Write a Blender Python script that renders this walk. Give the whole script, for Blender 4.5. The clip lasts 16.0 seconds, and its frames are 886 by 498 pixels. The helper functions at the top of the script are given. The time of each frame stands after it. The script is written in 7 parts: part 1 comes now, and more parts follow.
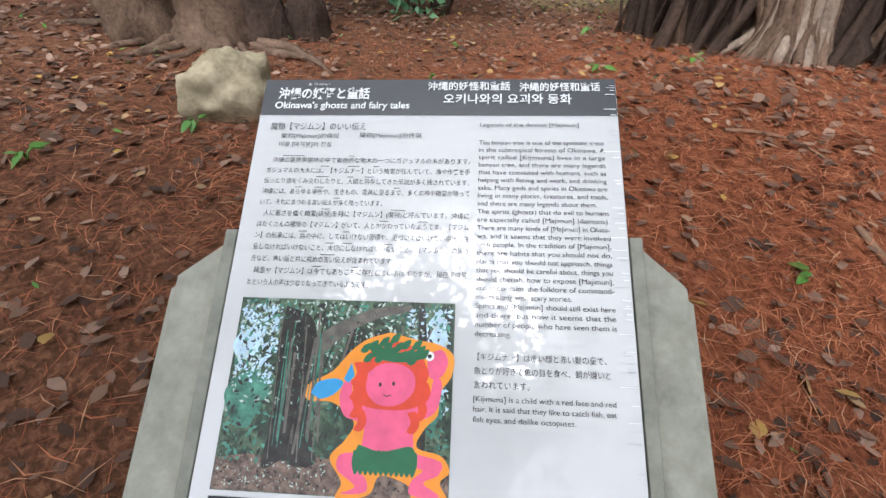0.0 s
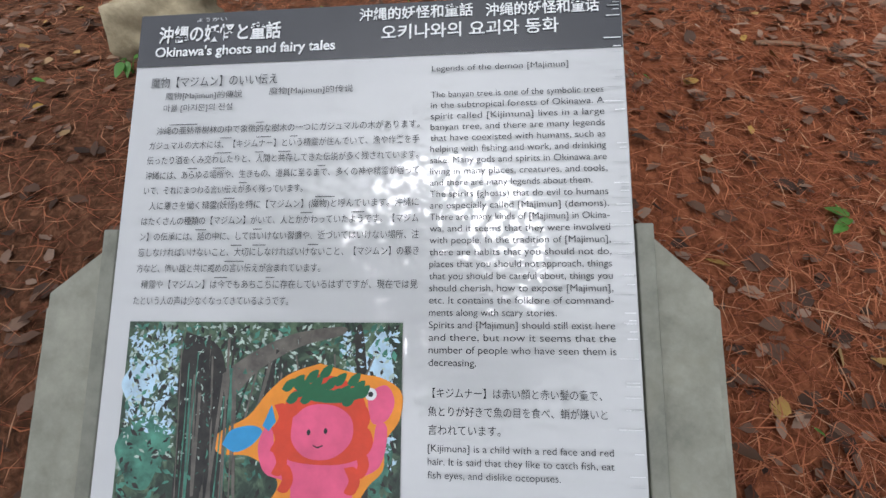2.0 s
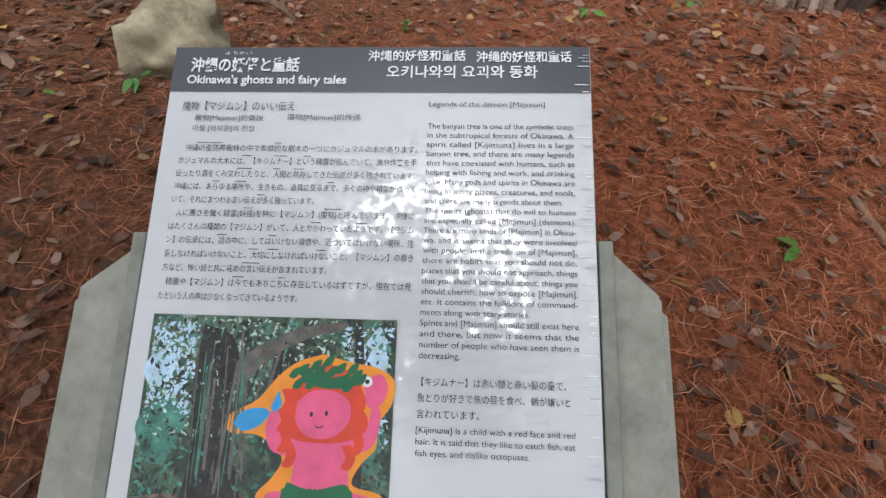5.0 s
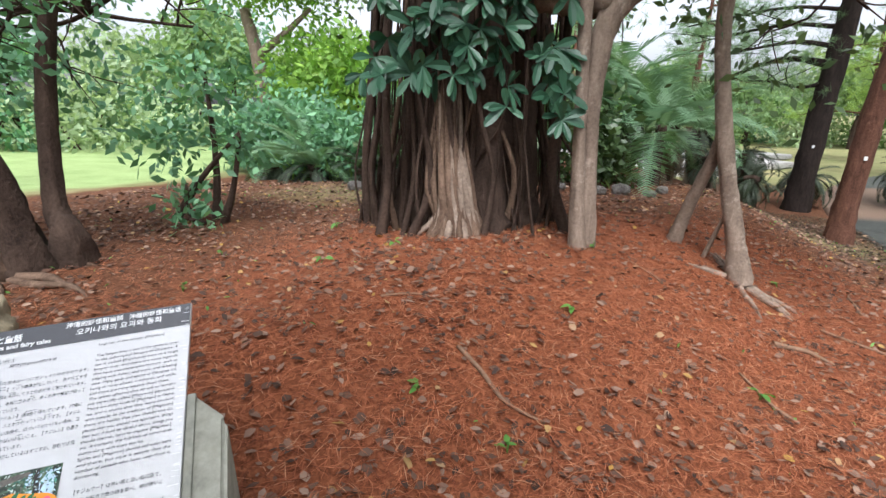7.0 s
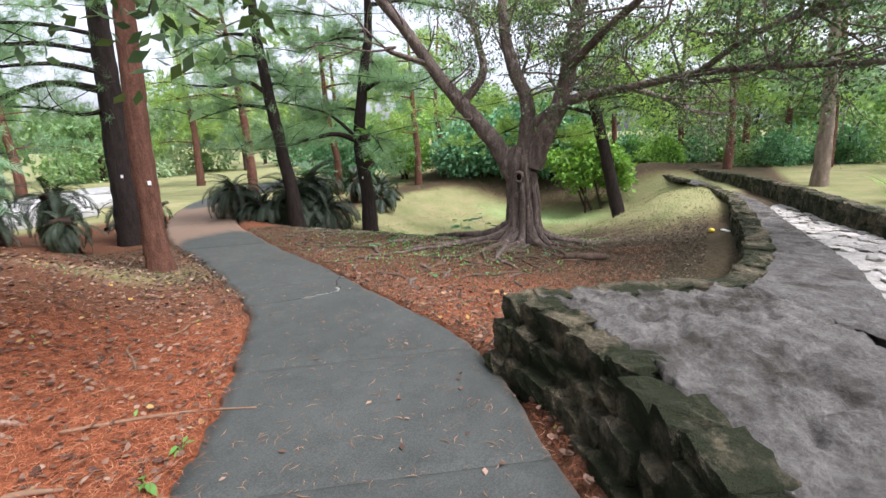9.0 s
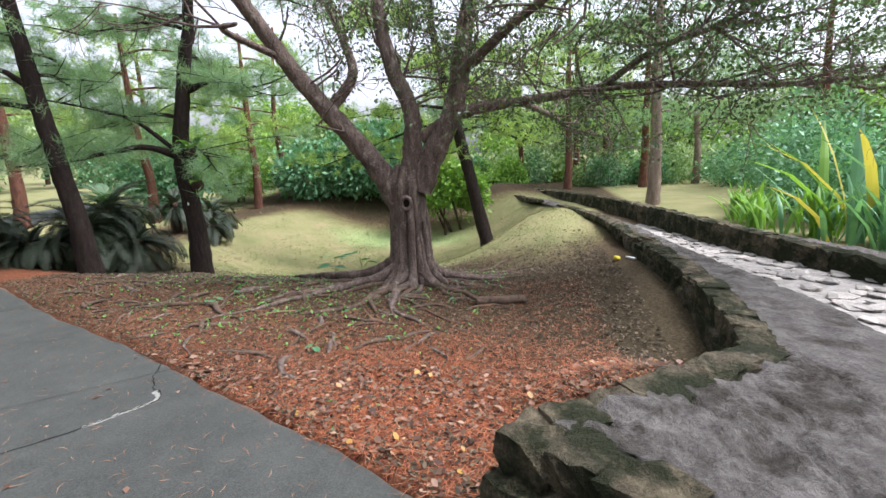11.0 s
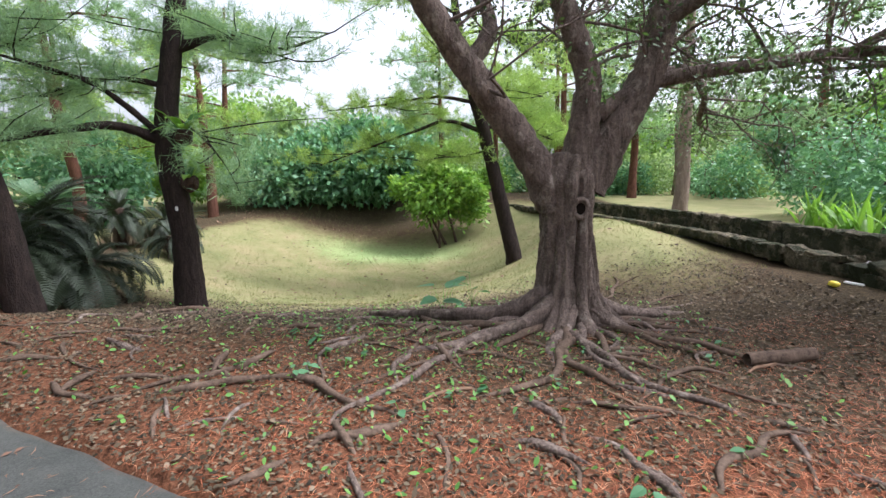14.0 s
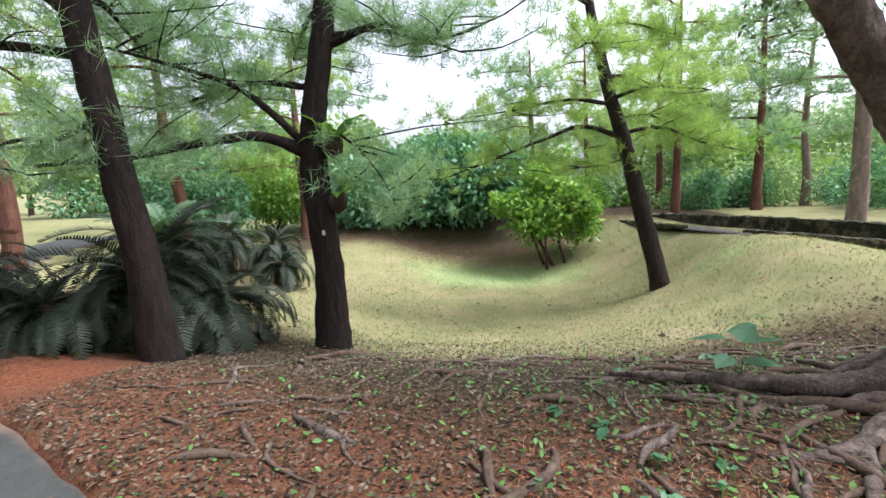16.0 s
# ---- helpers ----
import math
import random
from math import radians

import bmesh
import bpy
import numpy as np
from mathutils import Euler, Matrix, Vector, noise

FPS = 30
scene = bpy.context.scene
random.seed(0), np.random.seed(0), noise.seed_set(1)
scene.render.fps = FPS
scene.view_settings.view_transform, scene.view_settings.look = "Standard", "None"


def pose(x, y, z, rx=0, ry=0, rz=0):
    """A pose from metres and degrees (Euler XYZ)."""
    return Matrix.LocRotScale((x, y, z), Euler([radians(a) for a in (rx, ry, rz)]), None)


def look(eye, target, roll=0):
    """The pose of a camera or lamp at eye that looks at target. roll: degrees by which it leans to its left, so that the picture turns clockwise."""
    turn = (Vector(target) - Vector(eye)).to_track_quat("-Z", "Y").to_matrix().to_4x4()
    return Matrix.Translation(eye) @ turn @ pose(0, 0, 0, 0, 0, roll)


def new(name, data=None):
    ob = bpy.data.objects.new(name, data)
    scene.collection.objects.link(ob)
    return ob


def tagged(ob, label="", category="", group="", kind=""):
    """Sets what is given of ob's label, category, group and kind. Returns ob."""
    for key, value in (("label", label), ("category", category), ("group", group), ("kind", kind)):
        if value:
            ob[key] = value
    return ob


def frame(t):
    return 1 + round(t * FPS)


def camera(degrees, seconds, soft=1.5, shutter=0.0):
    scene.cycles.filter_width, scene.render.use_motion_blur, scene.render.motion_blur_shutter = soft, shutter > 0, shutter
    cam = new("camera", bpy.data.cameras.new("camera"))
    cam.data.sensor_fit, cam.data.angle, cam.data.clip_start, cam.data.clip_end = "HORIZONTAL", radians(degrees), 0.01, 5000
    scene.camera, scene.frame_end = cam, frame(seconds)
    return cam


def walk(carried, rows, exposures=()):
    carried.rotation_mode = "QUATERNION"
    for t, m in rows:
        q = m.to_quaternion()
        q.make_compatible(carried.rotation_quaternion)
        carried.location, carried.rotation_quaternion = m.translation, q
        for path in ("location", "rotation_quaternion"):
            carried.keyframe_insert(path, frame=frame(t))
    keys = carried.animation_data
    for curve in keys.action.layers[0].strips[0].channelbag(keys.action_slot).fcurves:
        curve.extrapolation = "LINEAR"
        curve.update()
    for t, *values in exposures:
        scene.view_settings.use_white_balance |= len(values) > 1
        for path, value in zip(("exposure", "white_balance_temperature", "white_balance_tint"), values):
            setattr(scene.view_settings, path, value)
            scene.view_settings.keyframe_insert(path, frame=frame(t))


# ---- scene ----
cam = camera(87.0, 16.0)
PATH = [
    (0, (1.645, 1.307, 1.364), (1.008, 2.767, 0.150), 4.0),
    (0.5, (1.638, 1.446, 1.355), (1.040, 2.820, 0.031), 2.8),
    (1, (1.635, 1.511, 1.327), (1.061, 2.799, -0.091), 1.7),
    (1.5, (1.623, 1.526, 1.319), (1.051, 2.781, -0.129), 1.1),
    (2, (1.628, 1.532, 1.316), (1.064, 2.790, -0.133), 1.1),
    (2.5, (1.637, 1.508, 1.331), (1.077, 2.772, -0.114), 1.5),
    (3, (1.640, 1.493, 1.340), (1.073, 2.776, -0.085), 1.5),
    (5.3, (1.656, 1.442, 1.383), (1.119, 2.813, 0.030), 5.1),
    (5.5, (1.666, 1.356, 1.417), (1.092, 2.769, 0.124), 4.0),
    (6, (1.719, 1.091, 1.521), (1.126, 2.673, 0.450), 4.6),
    (6.5, (2.004, 0.945, 1.690), (1.469, 2.709, 0.915), 2.4),
    (7, (2.486, 0.954, 1.719), (2.287, 2.856, 1.134), 1.0),
    (7.5, (2.853, 1.041, 1.711), (3.177, 2.954, 1.226), 0.8),
    (8, (3.344, 1.130, 1.659), (4.241, 2.863, 1.220), 1.3),
    (8.5, (3.733, 1.337, 1.611), (5.097, 2.729, 1.160), -0.6),
    (9, (4.152, 1.562, 1.592), (5.827, 2.548, 1.120), -2.2),
    (9.5, (4.591, 1.825, 1.561), (6.393, 2.571, 1.122), -3.0),
    (10, (4.886, 2.066, 1.550), (6.738, 2.697, 1.135), -3.0),
    (10.2, (5.027, 2.168, 1.553), (6.892, 2.757, 1.136), -2.7),
    (12.3, (5.959, 3.786, 1.547), (7.917, 3.918, 1.163), 0.4),
    (12.5, (6.119, 3.998, 1.507), (8.076, 4.135, 1.118), 0.2),
    (13, (6.444, 4.466, 1.420), (8.401, 4.607, 1.030), 0.2),
    (13.5, (6.806, 4.954, 1.375), (8.763, 5.076, 0.984), 0.2),
    (14, (7.077, 5.288, 1.302), (9.042, 5.362, 0.935), 0.4),
    (14.5, (7.420, 5.643, 1.319), (9.390, 5.662, 0.971), 0.5),
    (15, (7.702, 6.026, 1.281), (9.675, 6.046, 0.955), 0.6),
    (15.5, (8.026, 6.490, 1.250), (9.998, 6.629, 0.947), 0.1),
    (16, (8.245, 6.965, 1.203), (10.199, 7.275, 0.915), -1.4),
]
EXPOSURES = [(0.0, 0.84, 5980, 12), (1.0, 0.46, 5980, 12), (3.0, 0.36, 5980, 12), (5.5, 0.45, 5980, 12), (6.5, 0.92, 5980, 13), (7.2, 1.05, 5980, 13), (8.2, 1.24, 5920, 15), (12.0, 1.26, 5880, 17), (16.0, 1.36, 5820, 18)]
walk(cam, [(t, look(eye, target, roll)) for t, eye, target, roll in PATH], EXPOSURES)

# ---- light: a bright overcast sky with a broad, weak sun ----
SUN_EL, SUN_AZ = 61.0, 176.0
world = bpy.data.worlds.new("overcast_sky")
scene.world = world
world.use_nodes = True
wn = world.node_tree
wn.nodes.clear()
w_out = wn.nodes.new("ShaderNodeOutputWorld")
w_bg = wn.nodes.new("ShaderNodeBackground")
w_hsv = wn.nodes.new("ShaderNodeHueSaturation")
w_sky = wn.nodes.new("ShaderNodeTexSky")
w_sky.sky_type = "NISHITA"
w_sky.sun_disc = False
w_sky.sun_elevation, w_sky.sun_rotation = radians(SUN_EL), radians(SUN_AZ)
w_sky.air_density, w_sky.dust_density, w_sky.ozone_density = 1.0, 4.0, 1.0
w_hsv.inputs["Saturation"].default_value = 0.18
w_bg.inputs["Strength"].default_value = 0.15
wn.links.new(w_sky.outputs[0], w_hsv.inputs["Color"])
wn.links.new(w_hsv.outputs[0], w_bg.inputs["Color"])
wn.links.new(w_bg.outputs[0], w_out.inputs["Surface"])
sun_data = bpy.data.lights.new("sun", "SUN")
sun_data.energy, sun_data.angle, sun_data.color = 2.2, radians(25), (1.0, 0.97, 0.92)
sun = new("sun", sun_data)
sun.matrix_world = look((0, 0, 30), (-30 * math.cos(radians(SUN_EL)) * math.sin(radians(SUN_AZ)),
                                     -30 * math.cos(radians(SUN_EL)) * math.cos(radians(SUN_AZ)),
                                     30 - 30 * math.sin(radians(SUN_EL))))


# ---- materials ----
def material(name, rough=0.8, metal=0.0, spec=0.3):
    m = bpy.data.materials.new(name)
    m.use_nodes = True
    n = m.node_tree.nodes
    b = n["Principled BSDF"]
    b.inputs["Roughness"].default_value = rough
    b.inputs["Metallic"].default_value = metal
    b.inputs["Specular IOR Level"].default_value = spec
    return m, m.node_tree, b


def coords(nt, scale=(1, 1, 1)):
    g = nt.nodes.new("ShaderNodeNewGeometry")
    mp = nt.nodes.new("ShaderNodeMapping")
    mp.inputs["Scale"].default_value = scale
    nt.links.new(g.outputs["Position"], mp.inputs["Vector"])
    return mp.outputs[0]


def noise_tex(nt, vec, scale, detail=4.0, rough=0.55, dist=0.0):
    n = nt.nodes.new("ShaderNodeTexNoise")
    n.inputs["Scale"].default_value = scale
    n.inputs["Detail"].default_value = detail
    n.inputs["Roughness"].default_value = rough
    n.inputs["Distortion"].default_value = dist
    nt.links.new(vec, n.inputs["Vector"])
    return n.outputs["Fac"]


def ramp(nt, fac, stops):
    r = nt.nodes.new("ShaderNodeValToRGB")
    e = r.color_ramp.elements
    e[0].position, e[0].color = stops[0][0], (*stops[0][1], 1)
    e[1].position, e[1].color = stops[-1][0], (*stops[-1][1], 1)
    for p, c in stops[1:-1]:
        k = e.new(p)
        k.color = (*c, 1)
    nt.links.new(fac, r.inputs[0])
    return r.outputs[0]


def mix(nt, fac, a, b, mode="MIX"):
    m = nt.nodes.new("ShaderNodeMix")
    m.data_type, m.blend_type = "RGBA", mode
    for sock, v in ((m.inputs[0], fac), (m.inputs[6], a), (m.inputs[7], b)):
        if isinstance(v, (int, float)):
            sock.default_value = v
        elif isinstance(v, tuple):
            sock.default_value = (*v, 1)
        else:
            nt.links.new(v, sock)
    return m.outputs[2]


def steps(nt, fac, lo, hi):
    m = nt.nodes.new("ShaderNodeMapRange")
    m.inputs[1].default_value, m.inputs[2].default_value = lo, hi
    nt.links.new(fac, m.inputs[0])
    return m.outputs[0]


def bump(nt, b, height, strength, distance):
    n = nt.nodes.new("ShaderNodeBump")
    n.inputs["Strength"].default_value, n.inputs["Distance"].default_value = strength, distance
    nt.links.new(height, n.inputs["Height"])
    nt.links.new(n.outputs[0], b.inputs["Normal"])


def island(nt):
    return nt.nodes.new("ShaderNodeNewGeometry").outputs["Random Per Island"]


def bark_material(name, dark, light, pale=None, scale=9.0, rough=0.92, depth=0.03):
    m, nt, b = material(name, rough, 0, 0.15)
    v = coords(nt, (1, 1, 0.22))
    ridges = noise_tex(nt, v, scale, 6, 0.65, 0.6)
    grain = noise_tex(nt, coords(nt), 45, 4, 0.6)
    col = ramp(nt, ridges, [(0.32, dark), (0.55, tuple((p + q) / 2 for p, q in zip(dark, light))), (0.72, light)])
    col = mix(nt, 0.35, col, ramp(nt, grain, [(0.3, dark), (0.7, light)]), "MIX")
    if pale:
        blot = steps(nt, noise_tex(nt, coords(nt), 6.5, 6, 0.7), 0.56, 0.70)
        col = mix(nt, blot, col, pale)
    nt.links.new(col, b.inputs["Base Color"])
    h = nt.nodes.new("ShaderNodeMath")
    h.operation = "ADD"
    nt.links.new(ridges, h.inputs[0])
    nt.links.new(steps(nt, grain, 0, 3), h.inputs[1])
    bump(nt, b, h.outputs[0], 0.9, depth)
    return m


def leaf_material(name, stops, rough=0.5, trans=0.35, spec=0.4):
    m, nt, b = material(name, rough, 0, spec)
    col = ramp(nt, island(nt), stops)
    col = mix(nt, 0.35, col, ramp(nt, noise_tex(nt, coords(nt), 0.9, 3), [(0.3, stops[0][1]), (0.7, stops[-1][1])]))
    nt.links.new(col, b.inputs["Base Color"])
    t = nt.nodes.new("ShaderNodeBsdfTranslucent")
    nt.links.new(mix(nt, 1.0, col, (1.25, 1.3, 0.7), "MULTIPLY"), t.inputs["Color"])
    s = nt.nodes.new("ShaderNodeMixShader")
    s.inputs[0].default_value = trans
    nt.links.new(b.outputs[0], s.inputs[1])
    nt.links.new(t.outputs[0], s.inputs[2])
    nt.links.new(s.outputs[0], nt.nodes["Material Output"].inputs["Surface"])
    return m


def piece_material(name, stops, rough=0.85, spec=0.2, scale=14.0, depth=0.004):
    """Colour that differs from piece to piece, with fine grain."""
    m, nt, b = material(name, rough, 0, spec)
    col = ramp(nt, island(nt), stops)
    grain = noise_tex(nt, coords(nt), scale, 5, 0.65)
    col = mix(nt, 0.5, col, ramp(nt, grain, [(0.3, (0.45, 0.45, 0.45)), (0.7, (1.25, 1.25, 1.25))]), "MULTIPLY")
    nt.links.new(col, b.inputs["Base Color"])
    bump(nt, b, grain, 0.6, depth)
    return m


def stone_material(name, base, light, moss, moss_lo, moss_hi, scale=6.0, depth=0.03, rough=0.9):
    m, nt, b = material(name, rough, 0, 0.2)
    v = coords(nt)
    big, fine = noise_tex(nt, v, scale, 8, 0.7, 0.0), noise_tex(nt, v, scale * 6, 6, 0.7)
    col = ramp(nt, big, [(0.3, tuple(c * 0.35 for c in base)), (0.48, base), (0.68, light)])
    col = mix(nt, 0.4, col, ramp(nt, fine, [(0.3, tuple(c * 0.4 for c in base)), (0.7, light)]))
    rnd = nt.nodes.new("ShaderNodeObjectInfo").outputs["Random"]
    col = mix(nt, 0.5, col, ramp(nt, rnd, [(0.0, (0.62, 0.62, 0.62)), (1.0, (1.3, 1.26, 1.2))]), "MULTIPLY")
    if moss:
        col = mix(nt, steps(nt, noise_tex(nt, v, 2.6, 6, 0.7), moss_lo, moss_hi), col, moss)
    nt.links.new(col, b.inputs["Base Color"])
    h = mix(nt, 0.5, big, fine)
    bump(nt, b, h, 1.0, depth)
    return m


def ground_material():
    m, nt, b = material("forest_floor", 0.95, 0, 0.1)
    v = coords(nt)
    at_cover = nt.nodes.new("ShaderNodeAttribute")
    at_cover.attribute_name = "cover"
    sep = nt.nodes.new("ShaderNodeSeparateColor")
    nt.links.new(at_cover.outputs["Color"], sep.inputs[0])
    fine, mid, big = noise_tex(nt, v, 38, 6, 0.7, 0.8), noise_tex(nt, v, 7, 5, 0.65), noise_tex(nt, v, 1.1, 4)
    litter = ramp(nt, fine, [(0.30, (0.02666, 0.0136, 0.008133)), (0.5, (0.1028, 0.04488, 0.02315)), (0.72, (0.2361, 0.1088, 0.05943))])
    needle = ramp(nt, fine, [(0.28, (0.051, 0.01526, 0.007344)), (0.5, (0.17, 0.05549, 0.02448)), (0.75, (0.323, 0.1179, 0.05508))])
    earth = ramp(nt, fine, [(0.3, (0.01632, 0.01306, 0.007616)), (0.5, (0.05168, 0.0408, 0.02285)), (0.75, (0.1142, 0.08976, 0.05168))])
    grass = ramp(nt, mix(nt, 0.5, fine, big), [(0.32, (0.1189, 0.1353, 0.0533)), (0.5, (0.1968, 0.1927, 0.0861)), (0.68, (0.2788, 0.2214, 0.1271))])
    lush = ramp(nt, mix(nt, 0.4, fine, big), [(0.3, (0.15, 0.22, 0.07)), (0.7, (0.34, 0.43, 0.19))])
    red = steps(nt, mix(nt, 0.35, sep.outputs[0], mid), 0.34, 0.6)
    col = mix(nt, red, litter, needle)
    col = mix(nt, sep.outputs[2], col, earth)
    grassy = steps(nt, mix(nt, 0.3, sep.outputs[1], mid), 0.36, 0.62)
    col = mix(nt, grassy, col, grass)
    at_lush = nt.nodes.new("ShaderNodeAttribute")
    at_lush.attribute_name = "lush"
    col = mix(nt, steps(nt, mix(nt, 0.3, at_lush.outputs["Fac"], mid), 0.35, 0.65), col, lush)
    nt.links.new(col, b.inputs["Base Color"])
    bump(nt, b, mix(nt, 0.5, fine, mid), 0.7, 0.02)
    return m


def path_material():
    m, nt, b = material("worn_concrete", 0.75, 0, 0.25)
    v = coords(nt)
    big, mid, fine = noise_tex(nt, v, 0.8, 5, 0.6), noise_tex(nt, v, 4.5, 6, 0.7), noise_tex(nt, v, 90, 3, 0.7)
    col = ramp(nt, big, [(0.35, (0.0216, 0.0259, 0.0223)), (0.62, (0.0518, 0.0562, 0.0490))])
    col = mix(nt, 0.55, col, ramp(nt, mid, [(0.3, (0.0230, 0.0266, 0.0230)), (0.7, (0.0756, 0.0778, 0.0677))]))
    col = mix(nt, 0.3, col, ramp(nt, fine, [(0.35, (0.0202, 0.0202, 0.0180)), (0.65, (0.1080, 0.1080, 0.0972))]))
    edge = nt.nodes.new("ShaderNodeAttribute")
    edge.attribute_name = "rim"
    col = mix(nt, steps(nt, mix(nt, 0.3, edge.outputs["Fac"], mid), 0.45, 0.72), col, (0.16, 0.105, 0.072))
    nt.links.new(col, b.inputs["Base Color"])
    bump(nt, b, mix(nt, 0.5, mid, fine), 0.6, 0.008)
    return m


def plain(name, colour, rough=0.6, spec=0.3, wear=0.12, scale=30.0):
    m, nt, b = material(name, rough, 0, spec)
    n = noise_tex(nt, coords(nt), scale, 5, 0.6)
    lo, hi = tuple(c * (1 - wear) for c in colour), tuple(min(1, c * (1 + wear)) for c in colour)
    nt.links.new(ramp(nt, n, [(0.3, lo), (0.7, hi)]), b.inputs["Base Color"])
    return m


GROUND, CONCRETE_PATH = ground_material(), path_material()
BARK_FIG = bark_material("fig_bark", (0.030, 0.022, 0.018), (0.27, 0.205, 0.165), (0.30, 0.25, 0.205), 13, 0.85, 0.05)
BARK_ROOT = bark_material("root_bark", (0.036, 0.02448, 0.01728), (0.18, 0.126, 0.09), None, 8, 0.9, 0.02)
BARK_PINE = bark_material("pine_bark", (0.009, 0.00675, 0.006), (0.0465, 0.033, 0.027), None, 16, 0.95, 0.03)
BARK_RED = bark_material("red_pine_bark", (0.045, 0.020, 0.013), (0.20, 0.095, 0.062), None, 14, 0.92, 0.03)
BARK_GREY = bark_material("grey_bark", (0.0968, 0.0704, 0.0528), (0.3344, 0.2552, 0.1936), (0.3784, 0.308, 0.2464), 10, 0.9, 0.012)
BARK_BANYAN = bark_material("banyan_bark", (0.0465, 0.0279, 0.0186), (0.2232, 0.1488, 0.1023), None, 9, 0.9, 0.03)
# Darker copy of the bark, with shade put into its colour.
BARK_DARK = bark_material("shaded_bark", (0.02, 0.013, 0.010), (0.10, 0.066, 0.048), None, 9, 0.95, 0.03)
LEAF_FIG = leaf_material("fig_leaves", [(0, (0.030, 0.055, 0.020)), (0.6, (0.065, 0.115, 0.04)), (1, (0.14, 0.21, 0.085))], 0.4, 0.3)
LEAF_BIG = leaf_material("epiphyte_leaves", [(0, (0.014, 0.045, 0.026)), (0.7, (0.032, 0.092, 0.050)), (1, (0.065, 0.150, 0.080))], 0.42, 0.12, 0.3)
LEAF_BUSH = leaf_material("bush_leaves", [(0, (0.075, 0.175, 0.028)), (0.6, (0.175, 0.350, 0.056)), (1, (0.338, 0.500, 0.098))], 0.5, 0.4)
LEAF_TEAL = leaf_material("dark_bush_leaves", [(0, (0.051, 0.136, 0.072)), (0.6, (0.128, 0.288, 0.152)), (1, (0.255, 0.480, 0.256))], 0.45, 0.3)
# Far foliage is lighter than real leaves: bright haze is put into its colour.
LEAF_FAR = leaf_material("hazy_far_leaves", [(0, (0.105, 0.196, 0.080)), (0.6, (0.195, 0.308, 0.128)), (1, (0.330, 0.448, 0.192))], 0.6, 0.4)
LEAF_PALE = leaf_material("hazy_pale_far_leaves", [(0, (0.216, 0.310, 0.169)), (0.6, (0.336, 0.437, 0.247)), (1, (0.456, 0.540, 0.351))], 0.6, 0.4)
NEEDLE = leaf_material("pine_needles", [(0, (0.13, 0.22, 0.135)), (0.6, (0.20, 0.33, 0.19)), (1, (0.31, 0.45, 0.25))], 0.6, 0.45)
NEEDLE_YEL = leaf_material("young_pine_needles", [(0, (0.169, 0.275, 0.075)), (0.6, (0.273, 0.413, 0.105)), (1, (0.416, 0.537, 0.165))], 0.6, 0.4)
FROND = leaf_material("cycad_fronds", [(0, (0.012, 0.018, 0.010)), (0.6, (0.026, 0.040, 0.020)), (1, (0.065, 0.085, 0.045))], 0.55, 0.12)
FROND_DRY = leaf_material("dry_fronds", [(0, (0.035, 0.026, 0.018)), (0.6, (0.085, 0.062, 0.042)), (1, (0.22, 0.165, 0.115))], 0.8, 0.12)
FROND_PALM = leaf_material("palm_fronds", [(0, (0.060, 0.133, 0.068)), (0.6, (0.135, 0.252, 0.128)), (1, (0.285, 0.406, 0.240))], 0.45, 0.3)
GRASS_TUFT = leaf_material("weed_leaves", [(0, (0.04, 0.13, 0.02)), (0.6, (0.09, 0.24, 0.04)), (1, (0.18, 0.36, 0.08))], 0.5, 0.35)
WALL_STONE = stone_material("mossy_limestone", (0.072, 0.062, 0.042), (0.26, 0.215, 0.135), (0.024, 0.028, 0.011), 0.43, 0.54, 12, 0.07)
WALL_TOP = stone_material("weathered_stone_top", (0.135, 0.122, 0.110), (0.29, 0.268, 0.245), (0.055, 0.048, 0.038), 0.50, 0.64, 7, 0.09)
ROCK = stone_material("yellowed_limestone", (0.30, 0.25, 0.16), (0.52, 0.45, 0.31), (0.16, 0.15, 0.07), 0.56, 0.7, 5, 0.012)
MORTAR = stone_material("dark_mortar", (0.05, 0.045, 0.036), (0.10, 0.09, 0.07), None, 0, 1)
COBBLE = stone_material("pale_cobble", (0.30, 0.28, 0.25), (0.50, 0.47, 0.43), None, 0, 1, 8, 0.01)
PLINTH = stone_material("grey_plinth_concrete", (0.30, 0.30, 0.245), (0.40, 0.395, 0.33), (0.22, 0.21, 0.15), 0.6, 0.8, 3.5, 0.0015, 0.8)
DRY_LEAF = piece_material("fallen_leaves", [(0, (0.0385, 0.021, 0.014)), (0.4, (0.105, 0.056, 0.035)), (0.75, (0.182, 0.105, 0.07)), (0.95, (0.294, 0.196, 0.14)), (1, (0.385, 0.231, 0.049))], 0.75, 0.25)
OLIVE_LEAF = piece_material("old_leaves", [(0, (0.01779, 0.01424, 0.008134)), (0.4, (0.05592, 0.04321, 0.02542)), (0.75, (0.1118, 0.08389, 0.05084)), (1, (0.1932, 0.1474, 0.0966))], 0.8, 0.2)
DRY_NEEDLE = piece_material("fallen_needles", [(0, (0.08855, 0.02331, 0.01008)), (0.45, (0.2657, 0.0754, 0.0315)), (0.82, (0.4186, 0.1474, 0.063)), (1, (0.4508, 0.2467, 0.1386))], 0.75, 0.25)
TWIG = piece_material("dead_wood", [(0, (0.11, 0.065, 0.04)), (1, (0.27, 0.17, 0.11))], 0.9, 0.1)


